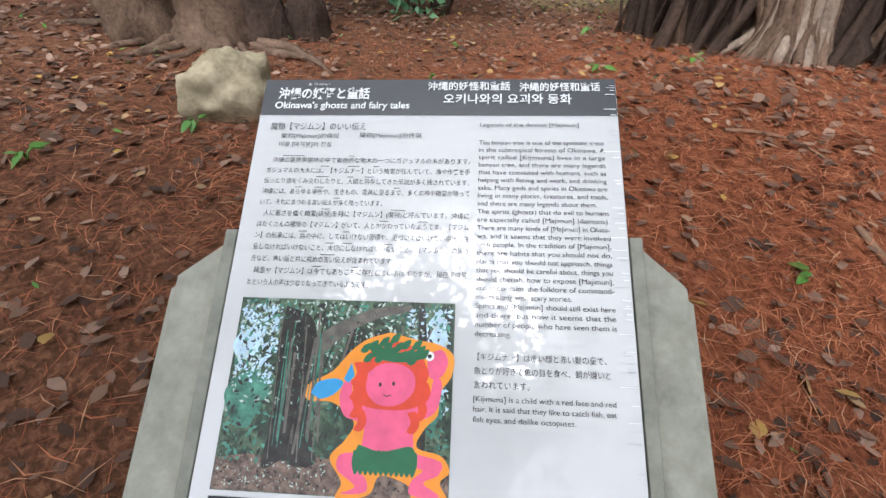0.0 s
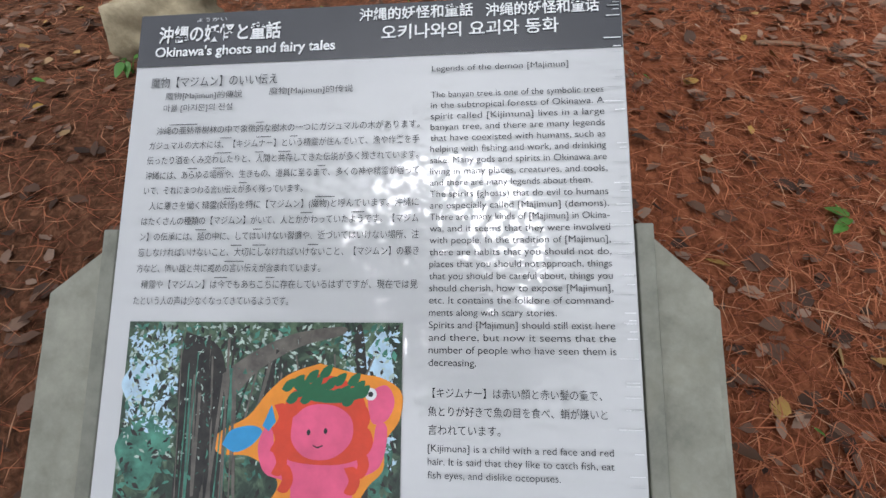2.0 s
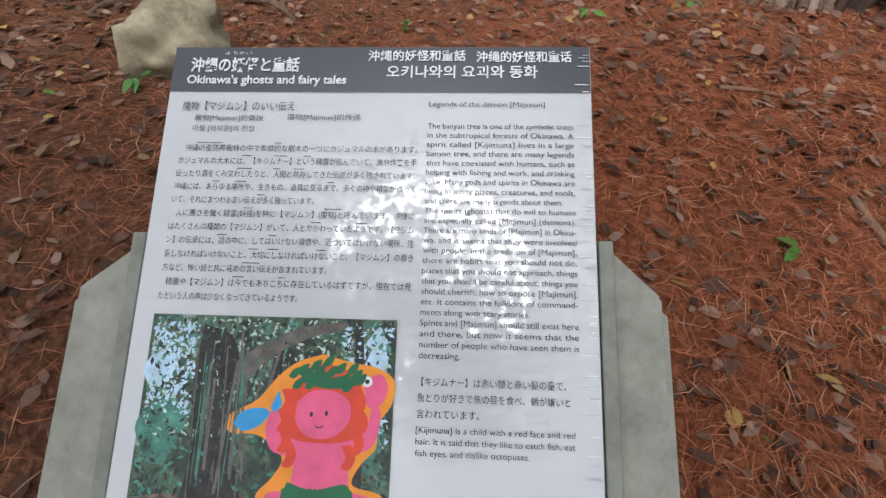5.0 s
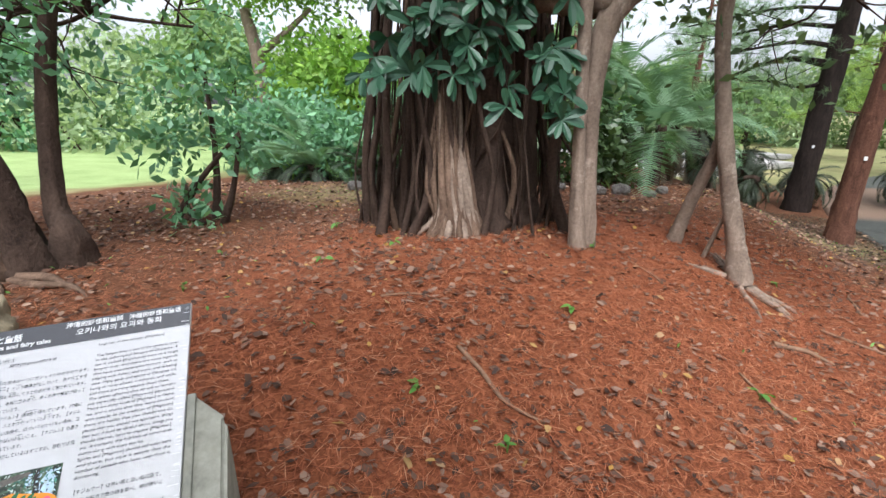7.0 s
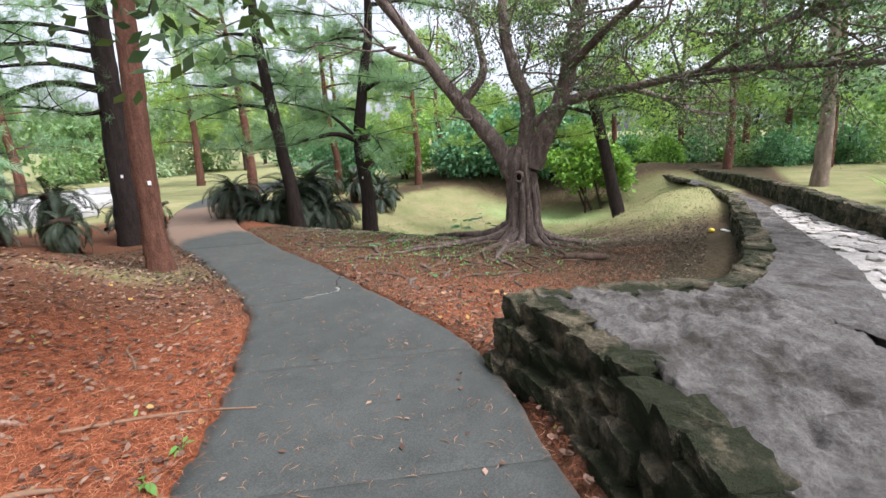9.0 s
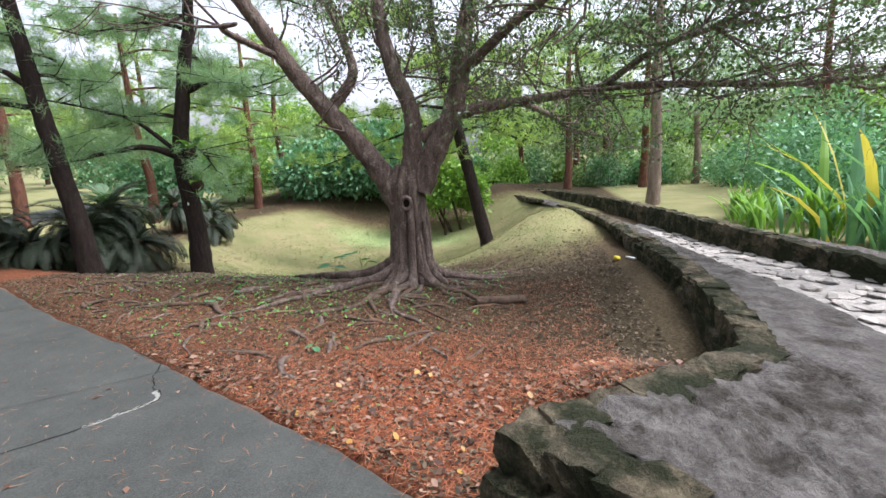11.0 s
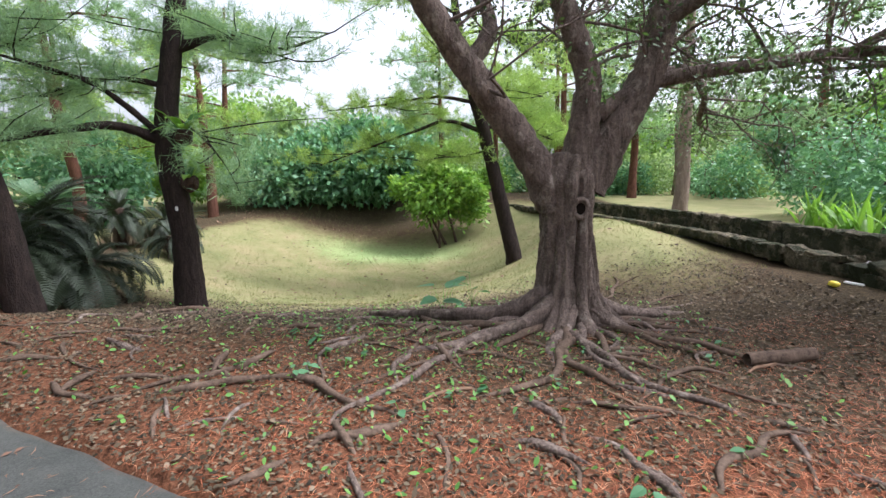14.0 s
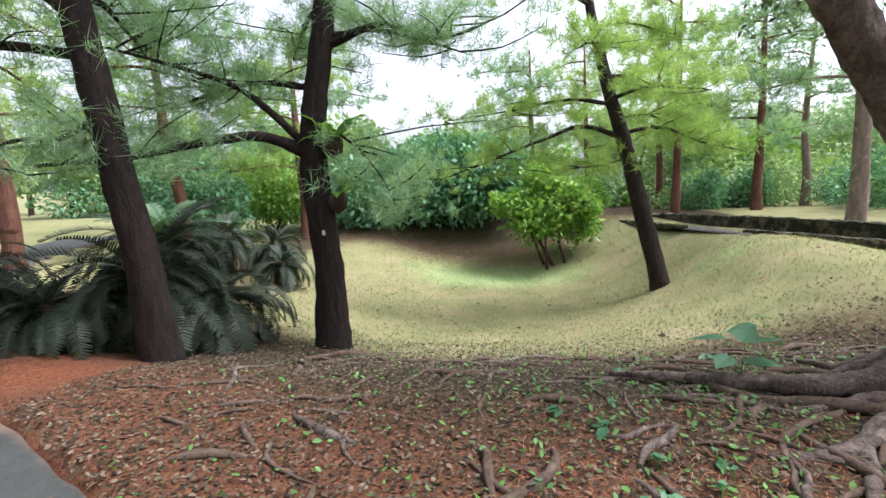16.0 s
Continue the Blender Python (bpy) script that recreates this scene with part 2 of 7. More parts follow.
# ---- helpers for meshes ----
def mesh_data(name, verts, faces, mat, smooth=False):
    me = bpy.data.meshes.new(name)
    verts = np.asarray(verts, np.float32).reshape(-1, 3)
    if isinstance(faces, np.ndarray):
        k = faces.shape[1]
        me.vertices.add(len(verts))
        me.vertices.foreach_set("co", verts.ravel())
        me.loops.add(faces.size)
        me.loops.foreach_set("vertex_index", faces.astype(np.int32).ravel())
        me.polygons.add(len(faces))
        me.polygons.foreach_set("loop_start", np.arange(0, faces.size, k, dtype=np.int32))
        me.update(calc_edges=True)
    else:
        me.from_pydata(verts.tolist(), [], faces)
    if smooth:
        me.polygons.foreach_set("use_smooth", [True] * len(me.polygons))
    for one in mat if isinstance(mat, (list, tuple)) else [mat]:
        me.materials.append(one)
    return me


def hang(ob, parent):
    """Puts ob under parent and keeps its place in the world."""
    ob.parent = parent
    ob.matrix_parent_inverse = parent.matrix_world.inverted()
    return ob


def part_np(name, verts, faces, mat, parent=None, label="", smooth=False, kind=""):
    ob = new(name, mesh_data(name, verts, faces, mat, smooth))
    if parent is not None:
        hang(ob, parent)
    return tagged(ob, label, kind=kind)


def part(name, bm, mat, parent=None, label="", smooth=False):
    me = bpy.data.meshes.new(name)
    bm.to_mesh(me)
    bm.free()
    me.materials.append(mat)
    if smooth:
        me.polygons.foreach_set("use_smooth", [True] * len(me.polygons))
    ob = new(name, me)
    if parent is not None:
        hang(ob, parent)
    return tagged(ob, label)


def thing(name, place, label, category, group="", kind=""):
    e = new(name)
    e.empty_display_size = 0.2
    e.matrix_world = pose(*place)
    return tagged(e, label, category, group, kind)


def curve_points(pts, n):
    """n points on a smooth line through pts (Catmull-Rom)."""
    pts = [np.array(p, float) for p in pts]
    p = [2 * pts[0] - pts[1], *pts, 2 * pts[-1] - pts[-2]]
    out = []
    for t in np.linspace(0, len(pts) - 1 - 1e-6, n):
        i, u = int(t), t - int(t)
        a, b, c, d = p[i : i + 4]
        out.append(0.5 * (2 * b + (c - a) * u + (2 * a - 5 * b + 4 * c - d) * u**2 + (3 * b - a - 3 * c + d) * u**3))
    return np.array(out)


def tube(pts, radii, seg=10, n=0, flutes=0.0, lobes=5, rough=0.06, seed=0, close=True):
    """A round, uneven limb along pts; radii at the points of pts."""
    n = n or 4 * len(pts)
    rad = np.interp(np.linspace(0, 1, n), np.linspace(0, 1, len(radii)), radii)
    line = curve_points(pts, n)
    tang = np.gradient(line, axis=0)
    tang /= np.linalg.norm(tang, axis=1)[:, None] + 1e-9
    ref = np.array([0.0, 0.0, 1.0]) if abs(tang[0][2]) < 0.9 else np.array([1.0, 0.0, 0.0])
    side = np.cross(tang[0], ref)
    verts, rng = [], np.random.RandomState(seed)
    phase = rng.rand(4) * 6.28
    for i in range(n):
        side = side - tang[i] * (side @ tang[i])
        side /= np.linalg.norm(side) + 1e-9
        up = np.cross(side, tang[i])
        ang = np.linspace(0, 2 * np.pi, seg, endpoint=False)
        tw = 0.25 * i / n
        r = rad[i] * (1 + flutes * np.cos(lobes * ang + phase[0] + tw * 3) + 0.5 * flutes * np.cos((lobes + 3) * ang + phase[1] - tw * 5)
                      + rough * np.sin(3 * ang + i * 0.9 + phase[2]) * np.sin(i * 1.7 + phase[3]) + rough * (rng.rand(seg) - 0.5))
        verts.append(line[i] + np.cos(ang)[:, None] * r[:, None] * side + np.sin(ang)[:, None] * r[:, None] * up)
    verts = np.concatenate(verts)
    i, j = np.meshgrid(np.arange(n - 1), np.arange(seg), indexing="ij")
    k = (j + 1) % seg
    faces = np.stack([i * seg + j, i * seg + k, (i + 1) * seg + k, (i + 1) * seg + j], -1).reshape(-1, 4)
    if close:
        verts = np.concatenate([verts, [line[-1] + tang[-1] * rad[-1] * 0.4]])
        tip = len(verts) - 1
        cap = np.array([[(n - 1) * seg + a, (n - 1) * seg + (a + 1) % seg, tip, tip] for a in range(seg)])
        faces = np.concatenate([faces, cap])
    return verts, faces


def join_np(items):
    v, f, o = [], [], 0
    for a, b in items:
        v.append(a)
        f.append(b + o)
        o += len(a)
    return np.concatenate(v), np.concatenate(f)


def tidy(verts, faces):
    """Faces as a list, in which repeated corners are dropped."""
    return verts, [tuple(dict.fromkeys(f)) for f in faces.tolist()]


def limb(name, pts, radii, mat, parent, seg=10, n=0, flutes=0.0, lobes=5, rough=0.06, seed=0, label=""):
    v, f = tidy(*tube(pts, radii, seg, n, flutes, lobes, rough, seed))
    return part_np(name, v, f, mat, parent, label, True)


def unit(a):
    return a / (np.linalg.norm(a, axis=-1, keepdims=True) + 1e-9)


def leaves(pos, aim, length, width, rng, fold=0.15, droop=0.0):
    """One four-cornered, folded leaf at each place, along aim."""
    n = len(pos)
    aim = unit(aim)
    side = unit(np.cross(aim, rng.randn(n, 3)))
    up = np.cross(side, aim)
    L, Wd = length[:, None], width[:, None]
    base, tip = pos, pos + aim * L + np.array([0, 0, -1.0]) * L * droop
    midp = pos + aim * L * 0.5 - up * Wd * fold
    v = np.stack([base, midp + side * Wd * 0.5, tip, midp - side * Wd * 0.5], 1).reshape(-1, 3)
    f = np.arange(4 * n).reshape(n, 4)
    return v, f


def blades(pos, aim, length, width, rng):
    """Thin three-cornered needles."""
    n = len(pos)
    aim = unit(aim)
    side = unit(np.cross(aim, rng.randn(n, 3)))
    v = np.stack([pos - side * width[:, None] / 2, pos + side * width[:, None] / 2, pos + aim * length[:, None]], 1).reshape(-1, 3)
    return v, np.arange(3 * n).reshape(n, 3)


def in_blobs(blobs, n, rng, shell=0.55, gap=0.0, gscale=1.0):
    """Places in a set of ellipsoids (x, y, z, rx, ry, rz), mostly near the outside, with ragged gaps; and the way outwards."""
    b = np.array(blobs, float)
    vol = (b[:, 3] * b[:, 4] * b[:, 5]) ** (2 / 3)
    pick = rng.choice(len(b), n, p=vol / vol.sum())
    d = unit(rng.randn(n, 3))
    r = (shell + (1.08 - shell) * rng.rand(n)) * (1 + 0.16 * rng.randn(n).clip(-1, 1))
    pos = b[pick, :3] + d * r[:, None] * b[pick, 3:]
    if gap > 0:
        q = pos * gscale
        w = np.sin(q[:, 0] * 2.1 + np.sin(q[:, 1] * 1.7)) + np.sin(q[:, 1] * 2.3 + np.sin(q[:, 2] * 2.9)) + np.sin(q[:, 2] * 3.1 + np.sin(q[:, 0] * 1.9))
        keep = w > gap * 3 - 3
        pos, d = pos[keep], d[keep]
    return pos, d


def smooth01(x):
    x = np.clip(x, 0, 1)
    return x * x * (3 - 2 * x)


# ---- lie of the land ----
LEFT = [(-9.0, -5.6), (-5.0, -3.0), (-1.5, -1.0), (0.8, 0.2), (2.2, 1.1), (3.3, 1.95), (4.3, 2.85), (5.0, 3.6), (5.55, 4.05), (6.25, 4.75),
        (7.05, 5.65), (7.85, 7.3), (8.5, 8.9), (9.1, 10.5), (10.0, 12.3), (11.7, 15.0), (14.0, 17.6), (17.6, 20.5), (22.6, 23.0)]
RIGHT = [(-7.5, -8.0), (-3.6, -5.4), (-0.3, -3.3), (1.9, -1.7), (3.3, -0.4), (4.4, 0.55), (5.35, 1.35), (6.12, 2.1), (6.75, 2.62), (7.35, 3.35),
         (8.0, 4.7), (8.75, 6.25), (9.45, 7.9), (10.2, 9.4), (11.3, 11.5), (13.2, 14.0), (15.4, 16.3), (18.6, 18.9), (23.4, 21.2)]
LEFT_FINE, RIGHT_FINE = curve_points(LEFT, 240), curve_points(RIGHT, 240)


def left_of(line, x, y):
    """Signed distance from a line of points, positive to its left."""
    x, y = np.broadcast_arrays(np.asarray(x, float), np.asarray(y, float))
    best, sign = np.full(x.shape, 1e9), np.zeros(x.shape)
    a = line[:-1, :2]
    d = line[1:, :2] - a
    for (ax, ay), (dx, dy) in zip(a, d):
        u = np.clip(((x - ax) * dx + (y - ay) * dy) / (dx * dx + dy * dy), 0, 1)
        ex, ey = x - ax - u * dx, y - ay - u * dy
        q = ex * ex + ey * ey
        near = q < best
        best = np.where(near, q, best)
        sign = np.where(near, np.where(dx * ey - dy * ex >= 0, 1.0, -1.0), sign)
    return np.sqrt(best) * sign


def slope(x, y):
    u = 0.55 * np.asarray(x, float) + 0.83 * np.asarray(y, float)
    return np.interp(u, [-8, 1, 4.8, 16.6, 30, 60], [0.25, 0.14, 0.05, -0.32, -0.5, -0.5])


def land(x, y, path=True):
    """Height of the ground."""
    x, y = np.broadcast_arrays(np.asarray(x, float), np.asarray(y, float))
    dl, dr = left_of(LEFT_FINE, x, y), -left_of(RIGHT_FINE, x, y)
    z = slope(x, y)
    fade = 1 - smooth01((x - 5.2) / 3.2) * 0.88
    z = z + (0.44 + 0.24 * smooth01((x - 0.2) / 2.2)) * smooth01(dl / 2.2) * fade * (1 - smooth01((dl - 6) / 7))
    wall_y = np.interp(x, [10, 16, 20, 29], [0.7, 0.7, 1.5, 3.9])
    z = z - (0.05 * smooth01(dr / 1.5) + 0.33 * smooth01((x - 10.8) / 2.6) * smooth01(dr / 1.5)) * smooth01((y - wall_y) / 2.6)
    # hollow with the lawn, its far bank and the hump by the wall
    e = np.sqrt(((x - 20.2) / 7.8) ** 2 + ((y - 7.4) / 5.6) ** 2)
    z = z - 1.15 * (1 - smooth01((e - 0.25) / 0.85))
    z = z + 1.05 * np.exp(-(((x - 27.6) / 2.9) ** 2) - ((y - 11) / 7.0) ** 2)
    z = z + 0.55 * np.exp(-(((x - 16.5) / 3.0) ** 2) - ((y - 2.6) / 1.1) ** 2)
    z = z + 0.2 * np.exp(-(((x - 11.4) / 2.4) ** 2) - ((y - 1.3) / 0.8) ** 2)
    # litter banked up behind the end of the broad wall
    z = z + 0.30 * np.exp(-(((x - 7.95) / 0.6) ** 2) - ((y - 2.0) / 0.55) ** 2)
    w = 0.02 * np.sin(x * 2.3 + np.sin(y * 1.9)) * np.sin(y * 2.7 + np.sin(x * 1.3)) + 0.008 * np.sin(x * 7.1 + y * 3.3) * np.sin(y * 6.3 - x * 2.2)
    z = z + w * smooth01(np.maximum(dl, dr) / 0.5)
    if path:
        z = np.where((dl < 0.06) & (dr < 0.06), z - 0.09, z)
    return z


def axis(lo, fine_lo, fine_hi, hi, step):
    n = int((fine_hi - fine_lo) / step)
    a = np.linspace(fine_lo, fine_hi, n)
    g = np.cumsum(step * 1.12 ** np.arange(60))
    up, down = fine_hi + g, fine_lo - g
    return np.concatenate([[lo], down[down > lo][::-1], a, up[up < hi], [hi]])


gx, gy = axis(-400, -3, 20, 500, 0.09), axis(-400, -1.5, 13, 500, 0.09)
GX, GY = np.meshgrid(gx, gy, indexing="ij")
GZ, BARE = land(GX, GY), land(GX, GY, False)


def land1(x, y):
    """Height of the ground at one place, from the grid."""
    a, b = min(max(np.searchsorted(gx, x) - 1, 0), len(gx) - 2), min(max(np.searchsorted(gy, y) - 1, 0), len(gy) - 2)
    u, w = (x - gx[a]) / (gx[a + 1] - gx[a]), (y - gy[b]) / (gy[b + 1] - gy[b])
    low = BARE[a, b] * (1 - w) + BARE[a, b + 1] * w
    return float(low * (1 - u) + (BARE[a + 1, b] * (1 - w) + BARE[a + 1, b + 1] * w) * u)


i, j = np.meshgrid(np.arange(len(gx) - 1), np.arange(len(gy) - 1), indexing="ij")
w = len(gy)
gf = np.stack([i * w + j, (i + 1) * w + j, (i + 1) * w + j + 1, i * w + j + 1], -1).reshape(-1, 4)
ground = new("ground", mesh_data("ground", np.stack([GX, GY, GZ], -1), gf, GROUND, True))
tagged(ground, "brown leaf litter, red pine needles and worn grass over soft earth", "ground", kind="structure")
dl, dr = left_of(LEFT_FINE, GX, GY), -left_of(RIGHT_FINE, GX, GY)


def land_many(x, y):
    a, b = np.clip(np.searchsorted(gx, x) - 1, 0, len(gx) - 2), np.clip(np.searchsorted(gy, y) - 1, 0, len(gy) - 2)
    u, t = (x - gx[a]) / (gx[a + 1] - gx[a]), (y - gy[b]) / (gy[b + 1] - gy[b])
    return (BARE[a, b] * (1 - t) + BARE[a, b + 1] * t) * (1 - u) + (BARE[a + 1, b] * (1 - t) + BARE[a + 1, b + 1] * t) * u


def spot(x, y, cx, cy, rx, ry):
    return np.exp(-(((x - cx) / rx) ** 2) - ((y - cy) / ry) ** 2)


needle_cover = np.clip(1.25 * spot(GX, GY, 3.4, 4.4, 2.0, 1.3) + 0.75 * spot(GX, GY, 5.6, 4.8, 1.6, 1.2) + 0.8 * spot(GX, GY, 3.0, 2.4, 1.2, 1.1)
                       + 0.75 * spot(GX, GY, 8.4, 3.3, 1.0, 1.1) + 0.5 * spot(GX, GY, 11.4, 10.9, 0.7, 0.9) + 0.55 * spot(GX, GY, 1.6, 3.2, 1.6, 1.4), 0, 1)
grass_cover = np.clip(1.1 * (1 - smooth01((np.sqrt(((GX - 20.5) / 8.2) ** 2 + ((GY - 7.2) / 6.6) ** 2) - 0.72) / 0.35)) * np.clip(1 - 1.7 * spot(GX, GY, 26.8, 10.5, 3.1, 6.5), 0, 1)
                      + 0.95 * spot(GX, GY, 16.5, 2.4, 4.0, 1.4) + 0.55 * spot(GX, GY, 7.2, 8.0, 1.6, 1.3) + 0.55 * spot(GX, GY, 0.6, 8.0, 2.6, 2.0)
                      + 1.1 * smooth01((-3.0 - GX) / 2.0) + 0.9 * smooth01((GY - 13.5) / 3) + 0.25 * smooth01((GX - 30) / 4)
                      + 0.95 * smooth01((0.2 - GY) / 1.2) * smooth01((GX - 8) / 3), 0, 1)
earth_cover = np.clip(smooth01((dr - 0.7) / 1.6) * (1 - 0.6 * grass_cover) * (GY > -1), 0, 1)
lush_cover = np.clip(0.95 * smooth01((-3.6 - GX) / 2.0) + 0.75 * spot(GX, GY, 22.4, 7.6, 1.3, 3.4) + 0.3 * smooth01((GY - 16) / 3) + 0.45 * spot(GX, GY, 18, 3.0, 1.5, 1.0), 0, 1)
cover = ground.data.attributes.new("cover", "FLOAT_COLOR", "POINT")
cover.data.foreach_set("color", np.stack([needle_cover, grass_cover, earth_cover, np.ones_like(GX)], -1).astype(np.float32).ravel())
lush = ground.data.attributes.new("lush", "FLOAT", "POINT")
lush.data.foreach_set("value", lush_cover.astype(np.float32).ravel())

# ---- concrete path, cast in bays ----
pavement = thing("pavement", (6.5, 3.0, 0.0), "grey worn concrete footpath cast in long bays", "footpath", kind="structure")
JOINTS = [0, 40, 68, 92.9, 115.0, 139, 165, 190, 214, 239]
for a, b in zip(JOINTS[:-1], JOINTS[1:]):
    along = np.linspace(a + 0.012, b - 0.012, int((b - a) * 2) + 2)
    rows = []
    for s in along:
        k = min(int(s), 238)
        l = LEFT_FINE[k] + (LEFT_FINE[k + 1] - LEFT_FINE[k]) * (s - k)
        r = RIGHT_FINE[k] + (RIGHT_FINE[k + 1] - RIGHT_FINE[k]) * (s - k)
        wob = 0.012 * math.sin(s * 0.83) + 0.008 * math.sin(s * 1.9)
        c = [0, 0.02, 0.07, 0.2, 0.4, 0.6, 0.8, 0.93, 0.98, 1]
        rows.append([(1 - q) * (l + [wob, -wob]) + q * (r + [wob, wob * 0.5]) for q in c])
    rows = np.array(rows)
    nn, kk = rows.shape[:2]
    z = slope(rows[..., 0], rows[..., 1]) + 0.006
    z[:, 0] -= 0.12
    z[:, -1] -= 0.12
    z[:, 1] -= 0.008
    z[:, -2] -= 0.008
    z[0] -= 0.012
    z[-1] -= 0.012
    v = np.concatenate([rows, z[..., None]], -1)
    p, q = np.meshgrid(np.arange(nn - 1), np.arange(kk - 1), indexing="ij")
    f = np.stack([p * kk + q, p * kk + q + 1, (p + 1) * kk + q + 1, (p + 1) * kk + q], -1).reshape(-1, 4)
    bay = part_np("slab", v, f, CONCRETE_PATH, pavement)
    rim = bay.data.attributes.new("rim", "FLOAT", "POINT")
    far = smooth01((v[..., 1] - 9.4) / 2.0) * 0.95 * (1 - smooth01((v[..., 1] - 15) / 2))
    edge = np.array([1, 0.95, 0.4, 0.0, 0, 0, 0.0, 0.5, 0.95, 1.0])[None, :] * 0.55 + far
    rim.data.foreach_set("value", edge.astype(np.float32).ravel())


# ---- stone walls ----
def strip(a, b, za, zb, n, m, rough, seed, drop):
    """A rough top between two lines, turned down at its rims."""
    rng = np.random.RandomState(seed)
    A, B = curve_points(a, n), curve_points(b, n)
    ZA, ZB = np.interp(np.linspace(0, 1, n), np.linspace(0, 1, len(za)), za), np.interp(np.linspace(0, 1, n), np.linspace(0, 1, len(zb)), zb)
    q = np.linspace(0, 1, m)
    x = A[:, None, 0] * (1 - q) + B[:, None, 0] * q
    y = A[:, None, 1] * (1 - q) + B[:, None, 1] * q
    z = ZA[:, None] * (1 - q) + ZB[:, None] * q
    for px in range(n):
        for py in range(m):
            p = Vector((x[px, py] * 3.1, y[px, py] * 3.1, seed))
            h = noise.fractal(p, 0.9, 2.0, 5)
            cell = noise.voronoi(Vector((x[px, py] * 2.6, y[px, py] * 2.6, 0)))[0]
            z[px, py] += rough * (0.55 * h + 0.35 * noise.noise(p * 3.7) + 0.22 * noise.noise(p * 9.0) - 0.9 * max(0, 0.16 - (cell[1] - cell[0])) * 4)
    jit = 0.02 * rng.randn(n)
    x[:, 0] += jit
    z[:, 0] -= drop
    v = np.stack([x, y, z], -1)
    p, r = np.meshgrid(np.arange(n - 1), np.arange(m - 1), indexing="ij")
    f = np.stack([p * m + r, (p + 1) * m + r, (p + 1) * m + r + 1, p * m + r + 1], -1).reshape(-1, 4)
    return v.reshape(-1, 3), f


STONES = []
for k in range(8):
    srng = np.random.RandomState(40 + k)
    bm = bmesh.new()
    bmesh.ops.create_cube(bm, size=1.0)
    bmesh.ops.subdivide_edges(bm, edges=list(bm.edges), cuts=3, use_grid_fill=True)
    for vv in bm.verts:
        n = vv.co.normalized()
        vv.co = vv.co.lerp(n * 0.58, 0.34) + n * (0.13 * noise.noise(n * 2.6 + Vector((k * 7.1, 0, 0)))) + Vector(srng.randn(3) * 0.024)
    me = bpy.data.meshes.new("stone")
    bm.to_mesh(me)
    bm.free()
    me.materials.append(WALL_STONE)
    me.polygons.foreach_set("use_smooth", [False] * len(me.polygons))
    STONES.append(me)


def face_stones(parent, line, z_low, z_high, lean, size, rng, depth=0.22):
    """Rubble laid in uneven courses along a line; lean: how far the foot stands out from the top."""
    line = curve_points(line, 200)
    seglen = np.r_[0, np.cumsum(np.linalg.norm(np.diff(line[:, :2], axis=0), axis=1))]
    s = 0.0
    while s < seglen[-1] - size * 0.4:
        wdt = size * (0.7 + 0.7 * rng.rand())
        c = s + wdt / 2
        x, y = np.interp(c, seglen, line[:, 0]), np.interp(c, seglen, line[:, 1])
        x2, y2 = np.interp(c + 0.1, seglen, line[:, 0]), np.interp(c + 0.1, seglen, line[:, 1])
        ang = math.atan2(y2 - y, x2 - x) if (x2, y2) != (x, y) else ang
        lo, hi = z_low(c / seglen[-1]), z_high(c / seglen[-1])
        z = lo - 0.06
        while z < hi - 0.05:
            h = min(size * (0.55 + 0.5 * rng.rand()), hi - z + 0.01)
            u = (hi - z - h / 2) / max(hi - lo, 0.1)
            ox, oy = -math.sin(ang) * lean * u, math.cos(ang) * lean * u
            st = new("stone", STONES[rng.randint(len(STONES))])
            st.matrix_world = (pose(x + ox, y + oy, z + h / 2, rng.randn() * 3, rng.randn() * 6, math.degrees(ang) + rng.randn() * 3)
                               @ Matrix.Diagonal((wdt * 1.10, depth * (0.95 + 0.22 * rng.rand()), h * 1.12, 1)))
            hang(st, parent)
            z += h * 0.97
        s += wdt * 0.96


wrng = np.random.RandomState(5)
near_wall = thing("stone_wall", (6.5, 0.6, 0.1), "broad low mossy limestone wall with an eroded flat top beside the footpath", "wall", kind="structure")
EDGE_A = [(1.2, -2.3), (2.0, -1.6), (3.4, -0.45), (4.6, 0.5), (5.5, 1.16), (6.2, 1.62), (6.68, 2.02), (7.1, 2.58)]
EDGE_B = [(2.6, -3.5), (3.4, -2.7), (4.5, -1.5), (5.5, -0.4), (6.35, 0.45), (7.1, 0.68), (7.65, 0.95), (8.09, 1.34)]
v, f = strip(EDGE_A, EDGE_B, [0.52] * 8, [0.46] * 8, 260, 90, 0.055, 3, 0.05)
part_np("wall_top", v, f, WALL_TOP, near_wall, "grey eroded stone top strewn with needles", True)
face_stones(near_wall, [(a - 0.02, b + 0.02) for a, b in EDGE_A], lambda u: 0.0, lambda u: 0.5, 0.2, 0.23, wrng)
face_stones(near_wall, [(7.1, 2.56), (7.55, 1.95), (8.06, 1.38)], lambda u: 0.05, lambda u: 0.49, 0.05, 0.23, wrng)
CORE_A = [(x + 0.1, y - 0.1) for x, y in EDGE_A]


